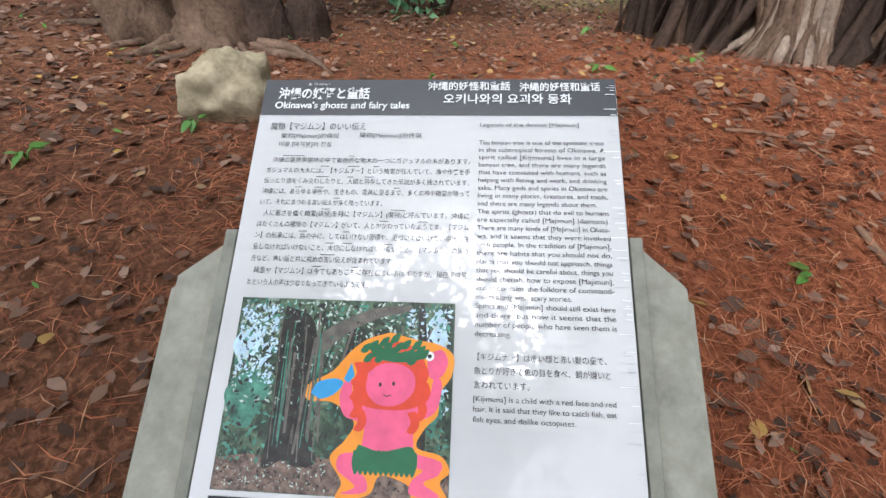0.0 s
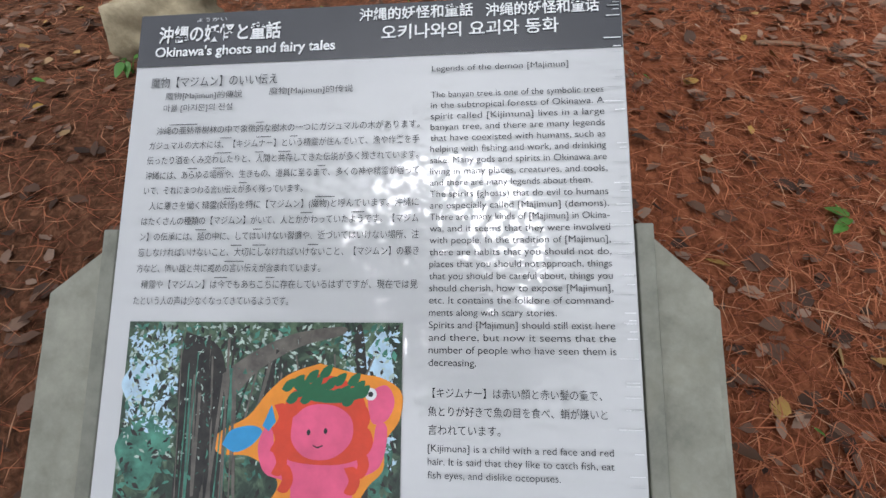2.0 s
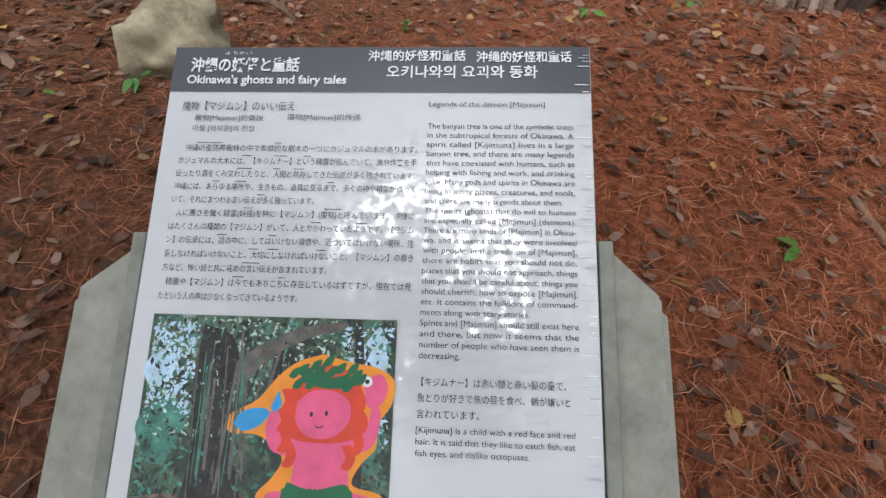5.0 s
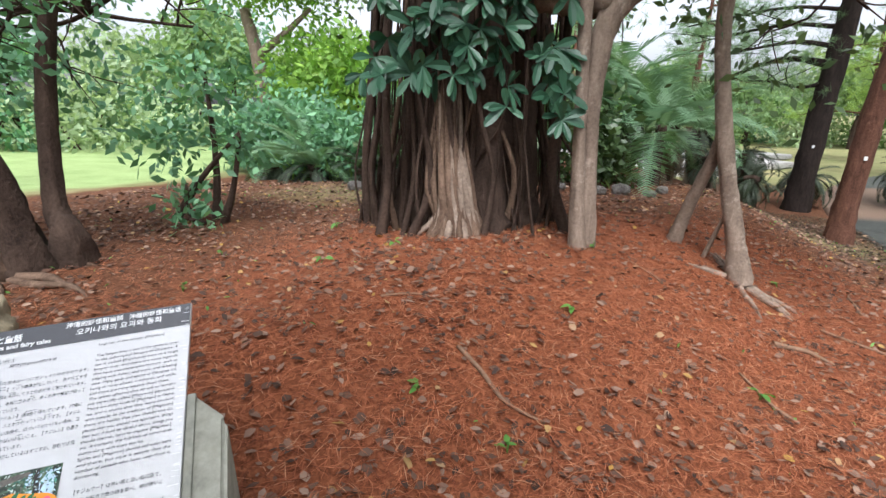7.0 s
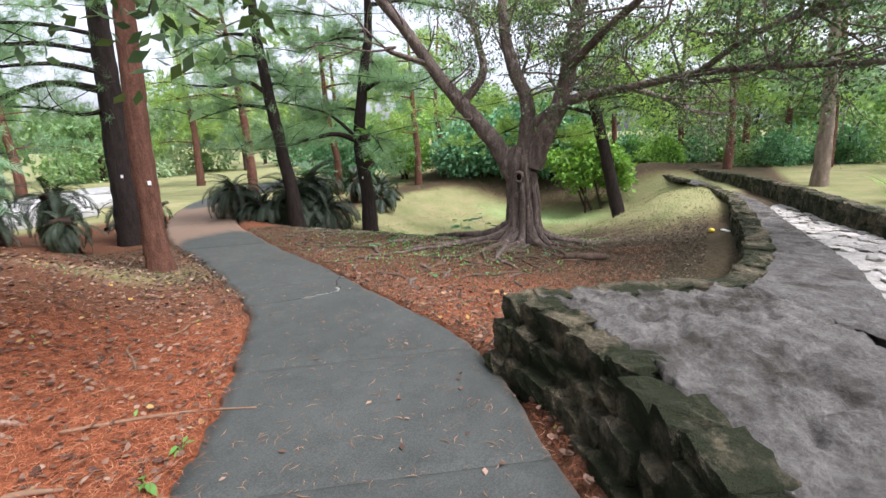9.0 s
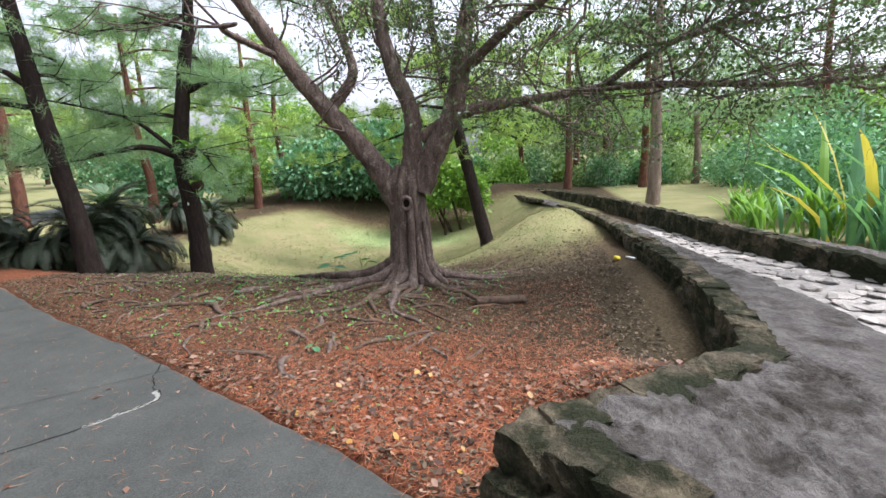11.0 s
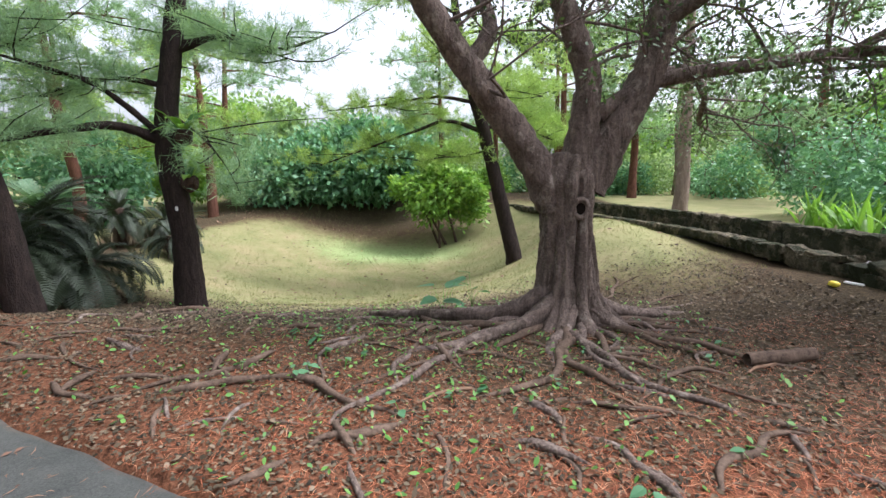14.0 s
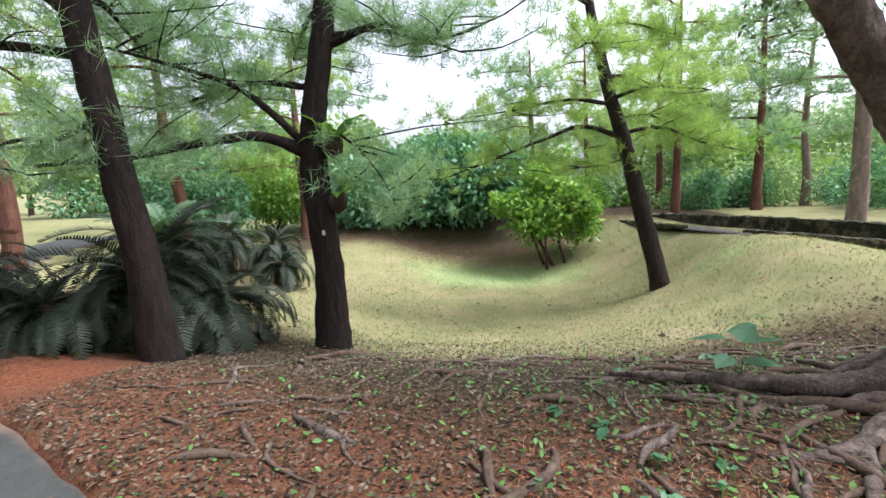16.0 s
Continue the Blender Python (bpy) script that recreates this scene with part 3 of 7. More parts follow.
def core(name, a, b, za, zb, low, parent, n=60):
    A, B = curve_points(a, n), curve_points(b, n)
    ZA, ZB = np.interp(np.linspace(0, 1, n), np.linspace(0, 1, len(za)), za), np.interp(np.linspace(0, 1, n), np.linspace(0, 1, len(zb)), zb)
    la, lb = np.array([low(*q) for q in A]), np.array([low(*q) for q in B])
    v = np.stack([np.c_[A, la], np.c_[A, ZA], np.c_[B, ZB], np.c_[B, lb]], 1).reshape(-1, 3)
    fs = [(4 * k + c, 4 * k + 4 + c, 4 * k + 5 + c, 4 * k + 1 + c) for k in range(n - 1) for c in range(3)]
    fs += [(0, 1, 2, 3), (4 * n - 1, 4 * n - 2, 4 * n - 3, 4 * n - 4)]
    return part_np(name, v, fs, MORTAR, parent)


core("core", CORE_A, EDGE_B, [0.44] * 8, [0.40] * 8, lambda x, y: land1(x, y) - 0.2, near_wall)

long_wall = thing("stone_wall", (12, 1.1, 0.0), "long low wall of dark mossy limestone rubble with a worn top", "wall", kind="structure")
WA = [(8.06, 1.36), (9.6, 1.12), (12.2, 1.14), (15.6, 1.24), (20.0, 1.95), (24.0, 2.95), (29.0, 4.4)]
WB = [(7.2, 0.55), (9.4, 0.45), (12.3, 0.60), (15.8, 0.74), (20.2, 1.45), (24.2, 2.45), (29.2, 3.9)]
WZ = [0.44, 0.36, 0.20, 0.02, -0.16, -0.30, -0.40]
v, f = strip(WA, WB, WZ, WZ, 320, 16, 0.025, 9, 0.04)
part_np("wall_top", v, f, WALL_TOP, long_wall, "grey worn stone top", True)
core("core", [(x, y - 0.1) for x, y in WA], WB, [z - 0.07 for z in WZ], [z - 0.07 for z in WZ], lambda x, y: land1(x, y) - 0.2, long_wall)
wl = curve_points(WA, 200)
wz = np.interp(np.linspace(0, 1, 200), np.linspace(0, 1, 7), WZ)
face_stones(long_wall, WA, lambda u: land1(*wl[int(u * 199)]), lambda u: wz[int(u * 199)] - 0.02, 0.06, 0.24, wrng)

far_wall = thing("stone_wall", (14, -0.2, 0.0), "low rubble wall edging the cobbled walk, mossy and worn", "wall", kind="structure")
FA = [(5.6, -2.5), (9.0, -1.05), (11.0, -0.55), (13.4, -0.15), (17.3, 0.35), (22.0, 1.35), (28.0, 3.0)]
FB = [(5.9, -3.0), (9.2, -1.5), (11.2, -1.0), (13.6, -0.62), (17.5, -0.12), (22.2, 0.88), (28.2, 2.5)]
FZ = [0.52, 0.48, 0.42, 0.30, 0.16, -0.02, -0.2]
v, f = strip(FA, FB, FZ, FZ, 240, 14, 0.025, 12, 0.04)
part_np("wall_top", v, f, WALL_TOP, far_wall, "grey worn stone top", True)
core("core", [(x, y - 0.1) for x, y in FA], FB, [z - 0.07 for z in FZ], [z - 0.07 for z in FZ], lambda x, y: land1(x, y) - 0.2, far_wall)
fz = np.interp(np.linspace(0, 1, 200), np.linspace(0, 1, 7), FZ)
face_stones(far_wall, FA, lambda u: fz[int(u * 199)] - 0.36, lambda u: fz[int(u * 199)] - 0.02, 0.04, 0.3, wrng)

# cobbled walk between the walls
WALK_B = [0.09, 0.14, 0.20, 0.26, 0.26, 0.26, 0.26]
walkway = thing("cobbled_walk", (12, 0.1, 0.1), "pale cobbled walk sunk between two low stone walls", "walkway", kind="structure")
WALK_L = [(5.0, -0.95), (7.5, 0.42), (10.3, 0.44), (13.0, 0.56), (16.6, 0.78), (21.0, 1.6), (28.5, 3.65)]
WALK_Z = [0.38, 0.36, 0.24, 0.05, -0.13, -0.30, -0.52]
v, f = strip(WALK_L, FA, WALK_Z, [z - q for z, q in zip(FZ, WALK_B)], 160, 14, 0.012, 21, 0.03)
part_np("mortar_bed", v, f, COBBLE, walkway)
crng = np.random.RandomState(8)
cob = []
for k in range(3):
    bm = bmesh.new()
    bmesh.ops.create_icosphere(bm, subdivisions=1, radius=0.5)
    for vv in bm.verts:
        vv.co = Vector((vv.co.x * 1.1, vv.co.y, vv.co.z * 0.35)) + Vector(crng.randn(3) * 0.05)
    me = bpy.data.meshes.new("cobble")
    bm.to_mesh(me)
    bm.free()
    me.materials.append(COBBLE)
    cob.append(me)
wbl, fal = curve_points(WALK_L, 300), curve_points(FA, 300)
wbz, faz = np.interp(np.linspace(0, 1, 300), np.linspace(0, 1, 7), WALK_Z), np.interp(np.linspace(0, 1, 300), np.linspace(0, 1, 7), np.array(FZ) - WALK_B)
for k in range(300):
    s, q = crng.rand() ** 1.4 * 180, 0.06 + 0.88 * crng.rand()
    a = int(s)
    pt = wbl[a] * (1 - q) + fal[a] * q
    ob = new("cobble", cob[k % 3])
    ob.matrix_world = pose(pt[0], pt[1], wbz[a] * (1 - q) + faz[a] * q + 0.012, 0, 0, crng.rand() * 360) @ Matrix.Diagonal((*(0.13 + 0.1 * crng.rand(2)), 0.14, 1))
    hang(ob, walkway)


# ---- the information board on its concrete plinth ----
SIGN_O = Vector((0.966, 1.974, 1.064))
SX = Vector((0.9136 + 0.03 * 0.3759, 0.3948 - 0.03 * 0.7298, 0.0968 - 0.03 * 0.571)).normalized()
SY0 = Vector((0.3759, -0.7298, -0.571))
SZ = SX.cross(-SY0).normalized()
SY = -SZ.cross(SX).normalized()  # down the board
BOARD = Matrix((( SX.x, -SY.x, SZ.x, SIGN_O.x), (SX.y, -SY.y, SZ.y, SIGN_O.y), (SX.z, -SY.z, SZ.z, SIGN_O.z), (0, 0, 0, 1)))
SW, SH = 0.645, 0.775
WHITE = plain("white_board_print", (0.56, 0.56, 0.55), 0.22, 0.5, 0.03, 12)
for glossy in (WHITE,):
    glossy.node_tree.nodes["Principled BSDF"].inputs["Coat Weight"].default_value = 1.0
    glossy.node_tree.nodes["Principled BSDF"].inputs["Coat Roughness"].default_value = 0.03
BLACK = plain("black_header_print", (0.02, 0.021, 0.024), 0.25, 0.5, 0.2)
INK = plain("dark_ink", (0.03, 0.03, 0.033), 0.4, 0.3, 0.1)
BLACK.node_tree.nodes["Principled BSDF"].inputs["Coat Weight"].default_value = 1.0
BLACK.node_tree.nodes["Principled BSDF"].inputs["Coat Roughness"].default_value = 0.03
PAPER = plain("white_ink", (0.80, 0.80, 0.79), 0.4, 0.3, 0.05)
STEEL = plain("board_edge", (0.42, 0.43, 0.42), 0.4, 0.4, 0.1)

sign = thing("information_board", (1.3, 1.6, 0.25), "tilted white information board with black header and forest photograph", "sign")


def board_quad(name, u0, v0, u1, v1, lift, mat, parent, label="", thick=0.0):
    """A rectangle on the board; u across, v down, in metres from its top left corner."""
    p = [BOARD @ Vector((u, -v, lift)) for u, v in ((u0, v1), (u1, v1), (u1, v0), (u0, v0))]
    if not thick:
        return part_np(name, [tuple(q) for q in p], [(0, 1, 2, 3)], mat, parent, label)
    low = [q - SZ * thick for q in p]
    bm = bmesh.new()
    vs = [bm.verts.new(q) for q in low + p]
    for fc in ((4, 5, 6, 7), (3, 2, 1, 0), (0, 1, 5, 4), (1, 2, 6, 5), (2, 3, 7, 6), (3, 0, 4, 7)):
        bm.faces.new([vs[k] for k in fc])
    bmesh.ops.bevel(bm, geom=list(bm.edges), offset=0.0012, segments=1, affect="EDGES")
    return part(name, bm, mat, parent, label)


panel = board_quad("panel", 0, 0, SW, SH, 0.0, WHITE, sign, "glossy white printed panel", 0.012)
board_quad("header", 0.0015, 0.0015, SW - 0.0015, 0.0775, 0.0012, BLACK, sign, "black header band")


def lettering(name, text, u, v, size, mat, width=0.0, bold=0.0, track=1.0, parent=sign):
    """A line of text with its baseline's left end at (u, v), squeezed or stretched to width."""
    c = bpy.data.curves.new(name, "FONT")
    c.body, c.size, c.offset, c.space_character = text, size, bold or -0.00005, track
    ob = bpy.data.objects.new(name, c)
    scene.collection.objects.link(ob)
    bpy.context.view_layer.update()
    me = bpy.data.meshes.new_from_object(ob.evaluated_get(bpy.context.evaluated_depsgraph_get()))
    bpy.data.objects.remove(ob)
    bpy.data.curves.remove(c)
    if not len(me.vertices):
        return None
    co = np.empty(len(me.vertices) * 3, np.float32)
    me.vertices.foreach_get("co", co)
    co = co.reshape(-1, 3)
    co[:, 0] -= co[:, 0].min()
    if width:
        co[:, 0] *= width / max(co[:, 0].max(), 1e-6)
    me.vertices.foreach_set("co", co.ravel())
    me.transform(BOARD @ Matrix.Translation((u, -v, 0.0024)))
    me.materials.clear()
    me.materials.append(mat)
    return hang(new(name, me), parent)


lettering("lettering", "沖縄の妖怪と童話", 0.030, 0.042, 0.026, PAPER, 0.172, 0.0006)
lettering("lettering", "Okinawa's ghosts and fairy tales", 0.027, 0.064, 0.0195, PAPER, 0.250, 0.0004)
lettering("lettering", "沖縄的妖怪和童話", 0.308, 0.024, 0.0195, PAPER, 0.150, 0.0003)
lettering("lettering", "沖绳的妖怪和童话", 0.474, 0.026, 0.0195, PAPER, 0.143, 0.0003)
lettering("lettering", "오키나와의 요괴와 동화", 0.338, 0.052, 0.0225, PAPER, 0.228, 0.0003)
lettering("lettering", "ようかい", 0.083, 0.0145, 0.0065, PAPER, 0.042)
lettering("lettering", "魔物【マジムン】のいい伝え", 0.026, 0.108, 0.0165, INK, 0.175)
lettering("lettering", "魔物[Majimun]的傳說", 0.048, 0.1255, 0.0112, INK, 0.106)
lettering("lettering", "魔物[Majimun]的传说", 0.191, 0.1235, 0.0112, INK, 0.112)
lettering("lettering", "마물 [마지문]의 전설", 0.047, 0.1425, 0.0108, INK, 0.095)
JAPANESE = [("沖縄の亜熱帯樹林の中で象徴的な樹木の一つにガジュマルの木があります。", 0.040, 0.350),
            ("ガジュマルの大木には、【キジムナー】という精霊が住んでいて、漁や作業を手", 0.032, 0.358),
            ("伝ったり酒をくみ交わしたりと、人間と共存してきた伝説が多く残されています。", 0.031, 0.358),
            ("沖縄には、あらゆる場所や、生きもの、道具に至るまで、多くの神や精霊が宿って", 0.031, 0.359),
            ("いて、それにまつわる言い伝えが多く残っています。", 0.031, 0.212),
            ("人に悪さを働く精霊(妖怪)を特に【マジムン】(魔物)と呼んでいます。沖縄に", 0.040, 0.350),
            ("はたくさんの種類の【マジムン】がいて、人とかかわっていたようです。【マジム", 0.032, 0.358),
            ("ン】の伝承には、話の中に、してはいけない習慣や、近づいてはいけない場所、注", 0.032, 0.359),
            ("意しなければいけないこと、大切にしなければいけないこと、【マジムン】の暴き", 0.032, 0.359),
            ("方など、怖い話と共に戒めの言い伝えが含まれています。", 0.032, 0.238),
            ("精霊や【マジムン】は今でもあちこちに存在しているはずですが、現在では見", 0.040, 0.350),
            ("たという人の声は少なくなってきているようです。", 0.032, 0.200)]
for k, (text, u, wide) in enumerate(JAPANESE):
    lettering("lettering", text, u, 0.1745 + 0.0202 * k, 0.0118, INK, wide)
lettering("lettering", "Legends of the demon [Majimun]", 0.405, 0.101, 0.0112, INK, 0.171)
ENGLISH = ["The banyan tree is one of the symbolic trees", "in the subtropical forests of Okinawa. A", "spirit called [Kijimuna] lives in a large",
           "banyan tree, and there are many legends", "that have coexisted with humans, such as", "helping with fishing and work, and drinking",
           "sake. Many gods and spirits in Okinawa are", "living in many places, creatures, and tools,", "and there are many legends about them.",
           "The spirits (ghosts) that do evil to humans", "are especially called [Majimun] (demons).", "There are many kinds of [Majimun] in Okina-",
           "wa, and it seems that they were involved", "with people. In the tradition of [Majimun],", "there are habits that you should not do,",
           "places that you should not approach, things", "that you should be careful about, things you", "should cherish, how to expose [Majimun],",
           "etc. It contains the folklore of command-", "ments along with scary stories.", "Spirits and [Majimun] should still exist here",
           "and there, but now it seems that the", "number of people who have seen them is", "decreasing."]
for k, text in enumerate(ENGLISH):
    lettering("lettering", text, 0.404, 0.1365 + 0.01438 * k, 0.0118, INK, {8: 0.195, 19: 0.148, 23: 0.055}.get(k, 0.213))
for k, (text, u, wide) in enumerate([("【キジムナー】は赤い顔と赤い髪の童で、", 0.409, 0.190), ("魚とりが好きで魚の目を食べ、蛸が嫌いと", 0.404, 0.200), ("言われています。", 0.404, 0.082)]):
    lettering("lettering", text, u, 0.502 + 0.0203 * k, 0.0122, INK, wide)
for k, (text, wide) in enumerate([("[Kijimuna] is a child with a red face and red", 0.205), ("hair. It is said that they like to catch fish, eat", 0.205), ("fish eyes, and dislike octopuses.", 0.147)]):
    lettering("lettering", text, 0.404, 0.5615 + 0.0143 * k, 0.0112, INK, wide)
# small readings over the words, too fine to read
rrng = np.random.RandomState(3)
for k in range(12):
    for _ in range(rrng.randint(2, 5)):
        u = 0.045 + 0.30 * rrng.rand()
        if k not in (4, 9, 11) or u < 0.2:
            board_quad("reading_mark", u, 0.1612 + 0.0202 * k, u + 0.010 + 0.008 * rrng.rand(), 0.1622 + 0.0202 * k, 0.0022, INK, sign)


def photo_material():
    m, nt, b = material("forest_photograph", 0.3, 0, 0.4)
    v = coords(nt)
    n1, n2 = noise_tex(nt, v, 34, 7, 0.7, 1.2), noise_tex(nt, coords(nt, (1, 1, 0.35)), 18, 5, 0.6, 0.6)
    col = ramp(nt, mix(nt, 0.5, n1, n2), [(0.36, (0.006, 0.008, 0.006)), (0.47, (0.03, 0.055, 0.035)), (0.56, (0.10, 0.16, 0.09)), (0.66, (0.42, 0.52, 0.47))])
    nt.links.new(col, b.inputs["Base Color"])
    return m


photo = board_quad("photograph", 0.030, 0.418, 0.373, 0.698, 0.0016, photo_material(), sign, "glossy forest photograph with a flat painted figure")
SKYBLUE, TEALP, BROWNP = plain("photo_sky", (0.50, 0.68, 0.80), 0.3, 0.4, 0.25, 40), plain("photo_green", (0.06, 0.20, 0.14), 0.3, 0.4, 0.7, 45), plain("photo_earth", (0.15, 0.10, 0.075), 0.3, 0.4, 0.8, 90)
TRUNKP = plain("photo_trunk", (0.022, 0.020, 0.016), 0.3, 0.4, 0.8, 60)
LIMBP = plain("photo_limb", (0.13, 0.115, 0.095), 0.3, 0.4, 0.4, 60)
ORANGE, PINK, REDP, GREENP, BLUEP = (plain("flat_orange", (0.85, 0.30, 0.03), 0.35), plain("flat_pink", (0.80, 0.12, 0.24), 0.35), plain("flat_red", (0.72, 0.07, 0.03), 0.35),
                                     plain("flat_green", (0.025, 0.14, 0.06), 0.35), plain("flat_blue", (0.05, 0.32, 0.62), 0.35))


def patch(name, outline, lift, mat, parent=photo, straight=False):
    """A flat patch of print with a smooth outline of (u, v)."""
    pts = outline if straight or len(outline) < 5 else [tuple(q) for q in curve_points([*outline, outline[0]], 8 * len(outline))[:-1]]
    v = [tuple(BOARD @ Vector((a, -b, lift))) for a, b in pts]
    return part_np(name, v, [tuple(range(len(v)))[::-1]], mat, parent)


def oval(name, u, v, ru, rv, lift, mat, n=16, lob=0.0, seed=0):
    r = np.random.RandomState(seed)
    return patch(name, [(u + ru * (1 + lob * r.randn()) * math.cos(a), v + rv * (1 + lob * r.randn()) * math.sin(a)) for a in np.linspace(0, 6.283, n, endpoint=False)], lift, mat)


LIGHTP = plain("photo_bright_leaves", (0.42, 0.52, 0.45), 0.3, 0.4, 0.4, 60)
qrng = np.random.RandomState(6)
for mat, n, box, sz in ((LIGHTP, 620, (0.033, 0.37, 0.42, 0.58), 0.0034), (SKYBLUE, 200, (0.033, 0.10, 0.43, 0.55), 0.0042), (SKYBLUE, 160, (0.30, 0.368, 0.43, 0.58), 0.0042), (TEALP, 420, (0.033, 0.37, 0.42, 0.66), 0.005), (TRUNKP, 380, (0.033, 0.37, 0.42, 0.66), 0.0045), (LIGHTP, 120, (0.033, 0.20, 0.655, 0.694), 0.0022), (TRUNKP, 160, (0.033, 0.37, 0.655, 0.694), 0.003)):
    pv, pf = [], []
    for k in range(n):
        u, v, a, l = box[0] + (box[1] - box[0]) * qrng.rand(), box[2] + (box[3] - box[2]) * qrng.rand(), qrng.rand() * 6.28, sz * (0.5 + qrng.rand())
        u, v = min(max(u, 0.037), 0.366), min(max(v, 0.424), 0.692)
        pv += [tuple(BOARD @ Vector((u + l * c * math.cos(a) - l * e * math.sin(a), -v - l * c * math.sin(a) - l * e * math.cos(a), 0.00185 + 0.0004 * qrng.rand()))) for c, e in ((-1, 0), (0, -0.45), (1, 0), (0, 0.45))]
        pf.append((4 * k + 3, 4 * k + 2, 4 * k + 1, 4 * k))
    part_np("printed_leaves", pv, pf, mat, photo, kind="stuff")
for k in range(30):
    u, w = 0.098 + 0.075 * qrng.rand(), 0.0012 + 0.0028 * qrng.rand()
    v0, v1, lean = 0.43 + 0.08 * qrng.rand(), 0.60 + 0.06 * qrng.rand(), 0.008 * qrng.randn()
    patch("printed_root", [(u, v0), (u + w, v0), (u + w + lean, v1), (u + lean, v1)], 0.00225 + 0.00001 * k, (LIMBP, TRUNKP, LIMBP, TEALP)[k % 4])
for k in range(14):
    u, w = 0.19 + 0.15 * qrng.rand(), 0.0015 + 0.003 * qrng.rand()
    v0, lean = 0.43 + 0.05 * qrng.rand(), 0.02 * qrng.randn()
    patch("printed_branch", [(u, v0), (u + w, v0), (u + w + lean, v0 + 0.09), (u + lean, v0 + 0.09)], 0.00205 + 0.00001 * k, (LIMBP, TRUNKP)[k % 2])
oval("photo_sky", 0.052, 0.492, 0.019, 0.035, 0.0019, SKYBLUE, 10, 0.2, 1)
oval("photo_sky", 0.345, 0.475, 0.020, 0.04, 0.0019, SKYBLUE, 10, 0.2, 2)
oval("photo_foliage", 0.060, 0.57, 0.028, 0.05, 0.0020, TEALP, 12, 0.2, 3)
oval("photo_foliage", 0.345, 0.56, 0.020, 0.05, 0.0020, TEALP, 12, 0.2, 4)
patch("photo_ground", [(0.031, 0.655), (0.08, 0.648), (0.12, 0.652), (0.17, 0.646), (0.22, 0.653), (0.30, 0.645), (0.372, 0.650), (0.372, 0.697), (0.031, 0.697)], 0.0020, BROWNP, straight=True)
patch("photo_trunk", [(0.105, 0.43), (0.15, 0.45), (0.165, 0.52), (0.165, 0.60), (0.178, 0.655), (0.15, 0.662), (0.13, 0.655), (0.100, 0.662), (0.112, 0.57), (0.100, 0.50)], 0.0021, TRUNKP)
patch("photo_limb", [(0.155, 0.48), (0.19, 0.455), (0.24, 0.432), (0.30, 0.423), (0.30, 0.433), (0.25, 0.447), (0.20, 0.475), (0.165, 0.51)], 0.0022, LIMBP)
patch("photo_trunk", [(0.315, 0.425), (0.325, 0.425), (0.333, 0.50), (0.336, 0.64), (0.326, 0.645), (0.322, 0.52)], 0.0021, TRUNKP)
# the painted figure, as plain areas of colour
FX, FY = 0.275, 0.478
def figure(name, pts, lift, mat):
    patch(name, [(FX + a, FY + b) for a, b in pts], lift, mat)


figure("orange_outline", [(0.0, -0.012), (0.04, -0.002), (0.075, 0.004), (0.098, 0.02), (0.096, 0.05), (0.080, 0.075), (0.078, 0.105), (0.060, 0.125), (0.050, 0.150), (0.085, 0.160),
                          (0.098, 0.18), (0.085, 0.195), (0.095, 0.218), (0.05, 0.220), (0.04, 0.200), (0.0, 0.190), (-0.015, 0.215), (-0.06, 0.222), (-0.055, 0.20), (-0.075, 0.17),
                          (-0.055, 0.145), (-0.045, 0.12), (-0.078, 0.095), (-0.118, 0.092), (-0.120, 0.07), (-0.085, 0.05), (-0.06, 0.02), (-0.035, 0.0)], 0.0024, ORANGE)
figure("red_patch", [(-0.005, 0.0), (0.03, 0.006), (0.055, 0.03), (0.055, 0.07), (0.045, 0.10), (0.02, 0.115), (-0.03, 0.11), (-0.042, 0.08), (-0.038, 0.03)], 0.0026, REDP)
figure("pink_patch", [(-0.030, 0.05), (-0.01, 0.036), (0.02, 0.036), (0.040, 0.05), (0.040, 0.075), (0.018, 0.094), (-0.012, 0.094), (-0.030, 0.076)], 0.0028, PINK)
figure("pink_patch", [(-0.050, 0.09), (-0.02, 0.10), (0.03, 0.10), (0.062, 0.085), (0.070, 0.055), (0.082, 0.06), (0.075, 0.10), (0.045, 0.122), (0.040, 0.165), (-0.025, 0.165), (-0.030, 0.125),
                      (-0.060, 0.112), (-0.070, 0.085), (-0.062, 0.06), (-0.054, 0.06)], 0.0027, PINK)
figure("pink_patch", [(-0.03, 0.160), (-0.06, 0.165), (-0.062, 0.185), (-0.035, 0.205), (-0.055, 0.215), (-0.02, 0.212), (-0.020, 0.195), (-0.035, 0.182), (-0.02, 0.178)], 0.0027, PINK)
figure("pink_patch", [(0.045, 0.158), (0.085, 0.168), (0.082, 0.185), (0.062, 0.196), (0.085, 0.212), (0.045, 0.212), (0.045, 0.194), (0.060, 0.180), (0.040, 0.175)], 0.0027, PINK)
figure("pink_patch", [(0.058, 0.02), (0.08, 0.012), (0.09, 0.03), (0.082, 0.05), (0.066, 0.055), (0.060, 0.04)], 0.0027, PINK)
figure("green_patch", [(-0.035, 0.012), (-0.025, 0.004), (0.0, 0.016), (0.03, 0.018), (0.05, 0.012), (0.058, 0.022), (0.03, 0.032), (-0.01, 0.030)], 0.0030, GREENP)
figure("green_patch", [(-0.035, 0.150), (0.0, 0.158), (0.042, 0.150), (0.046, 0.172), (0.02, 0.180), (-0.02, 0.180), (-0.04, 0.170)], 0.0030, GREENP)
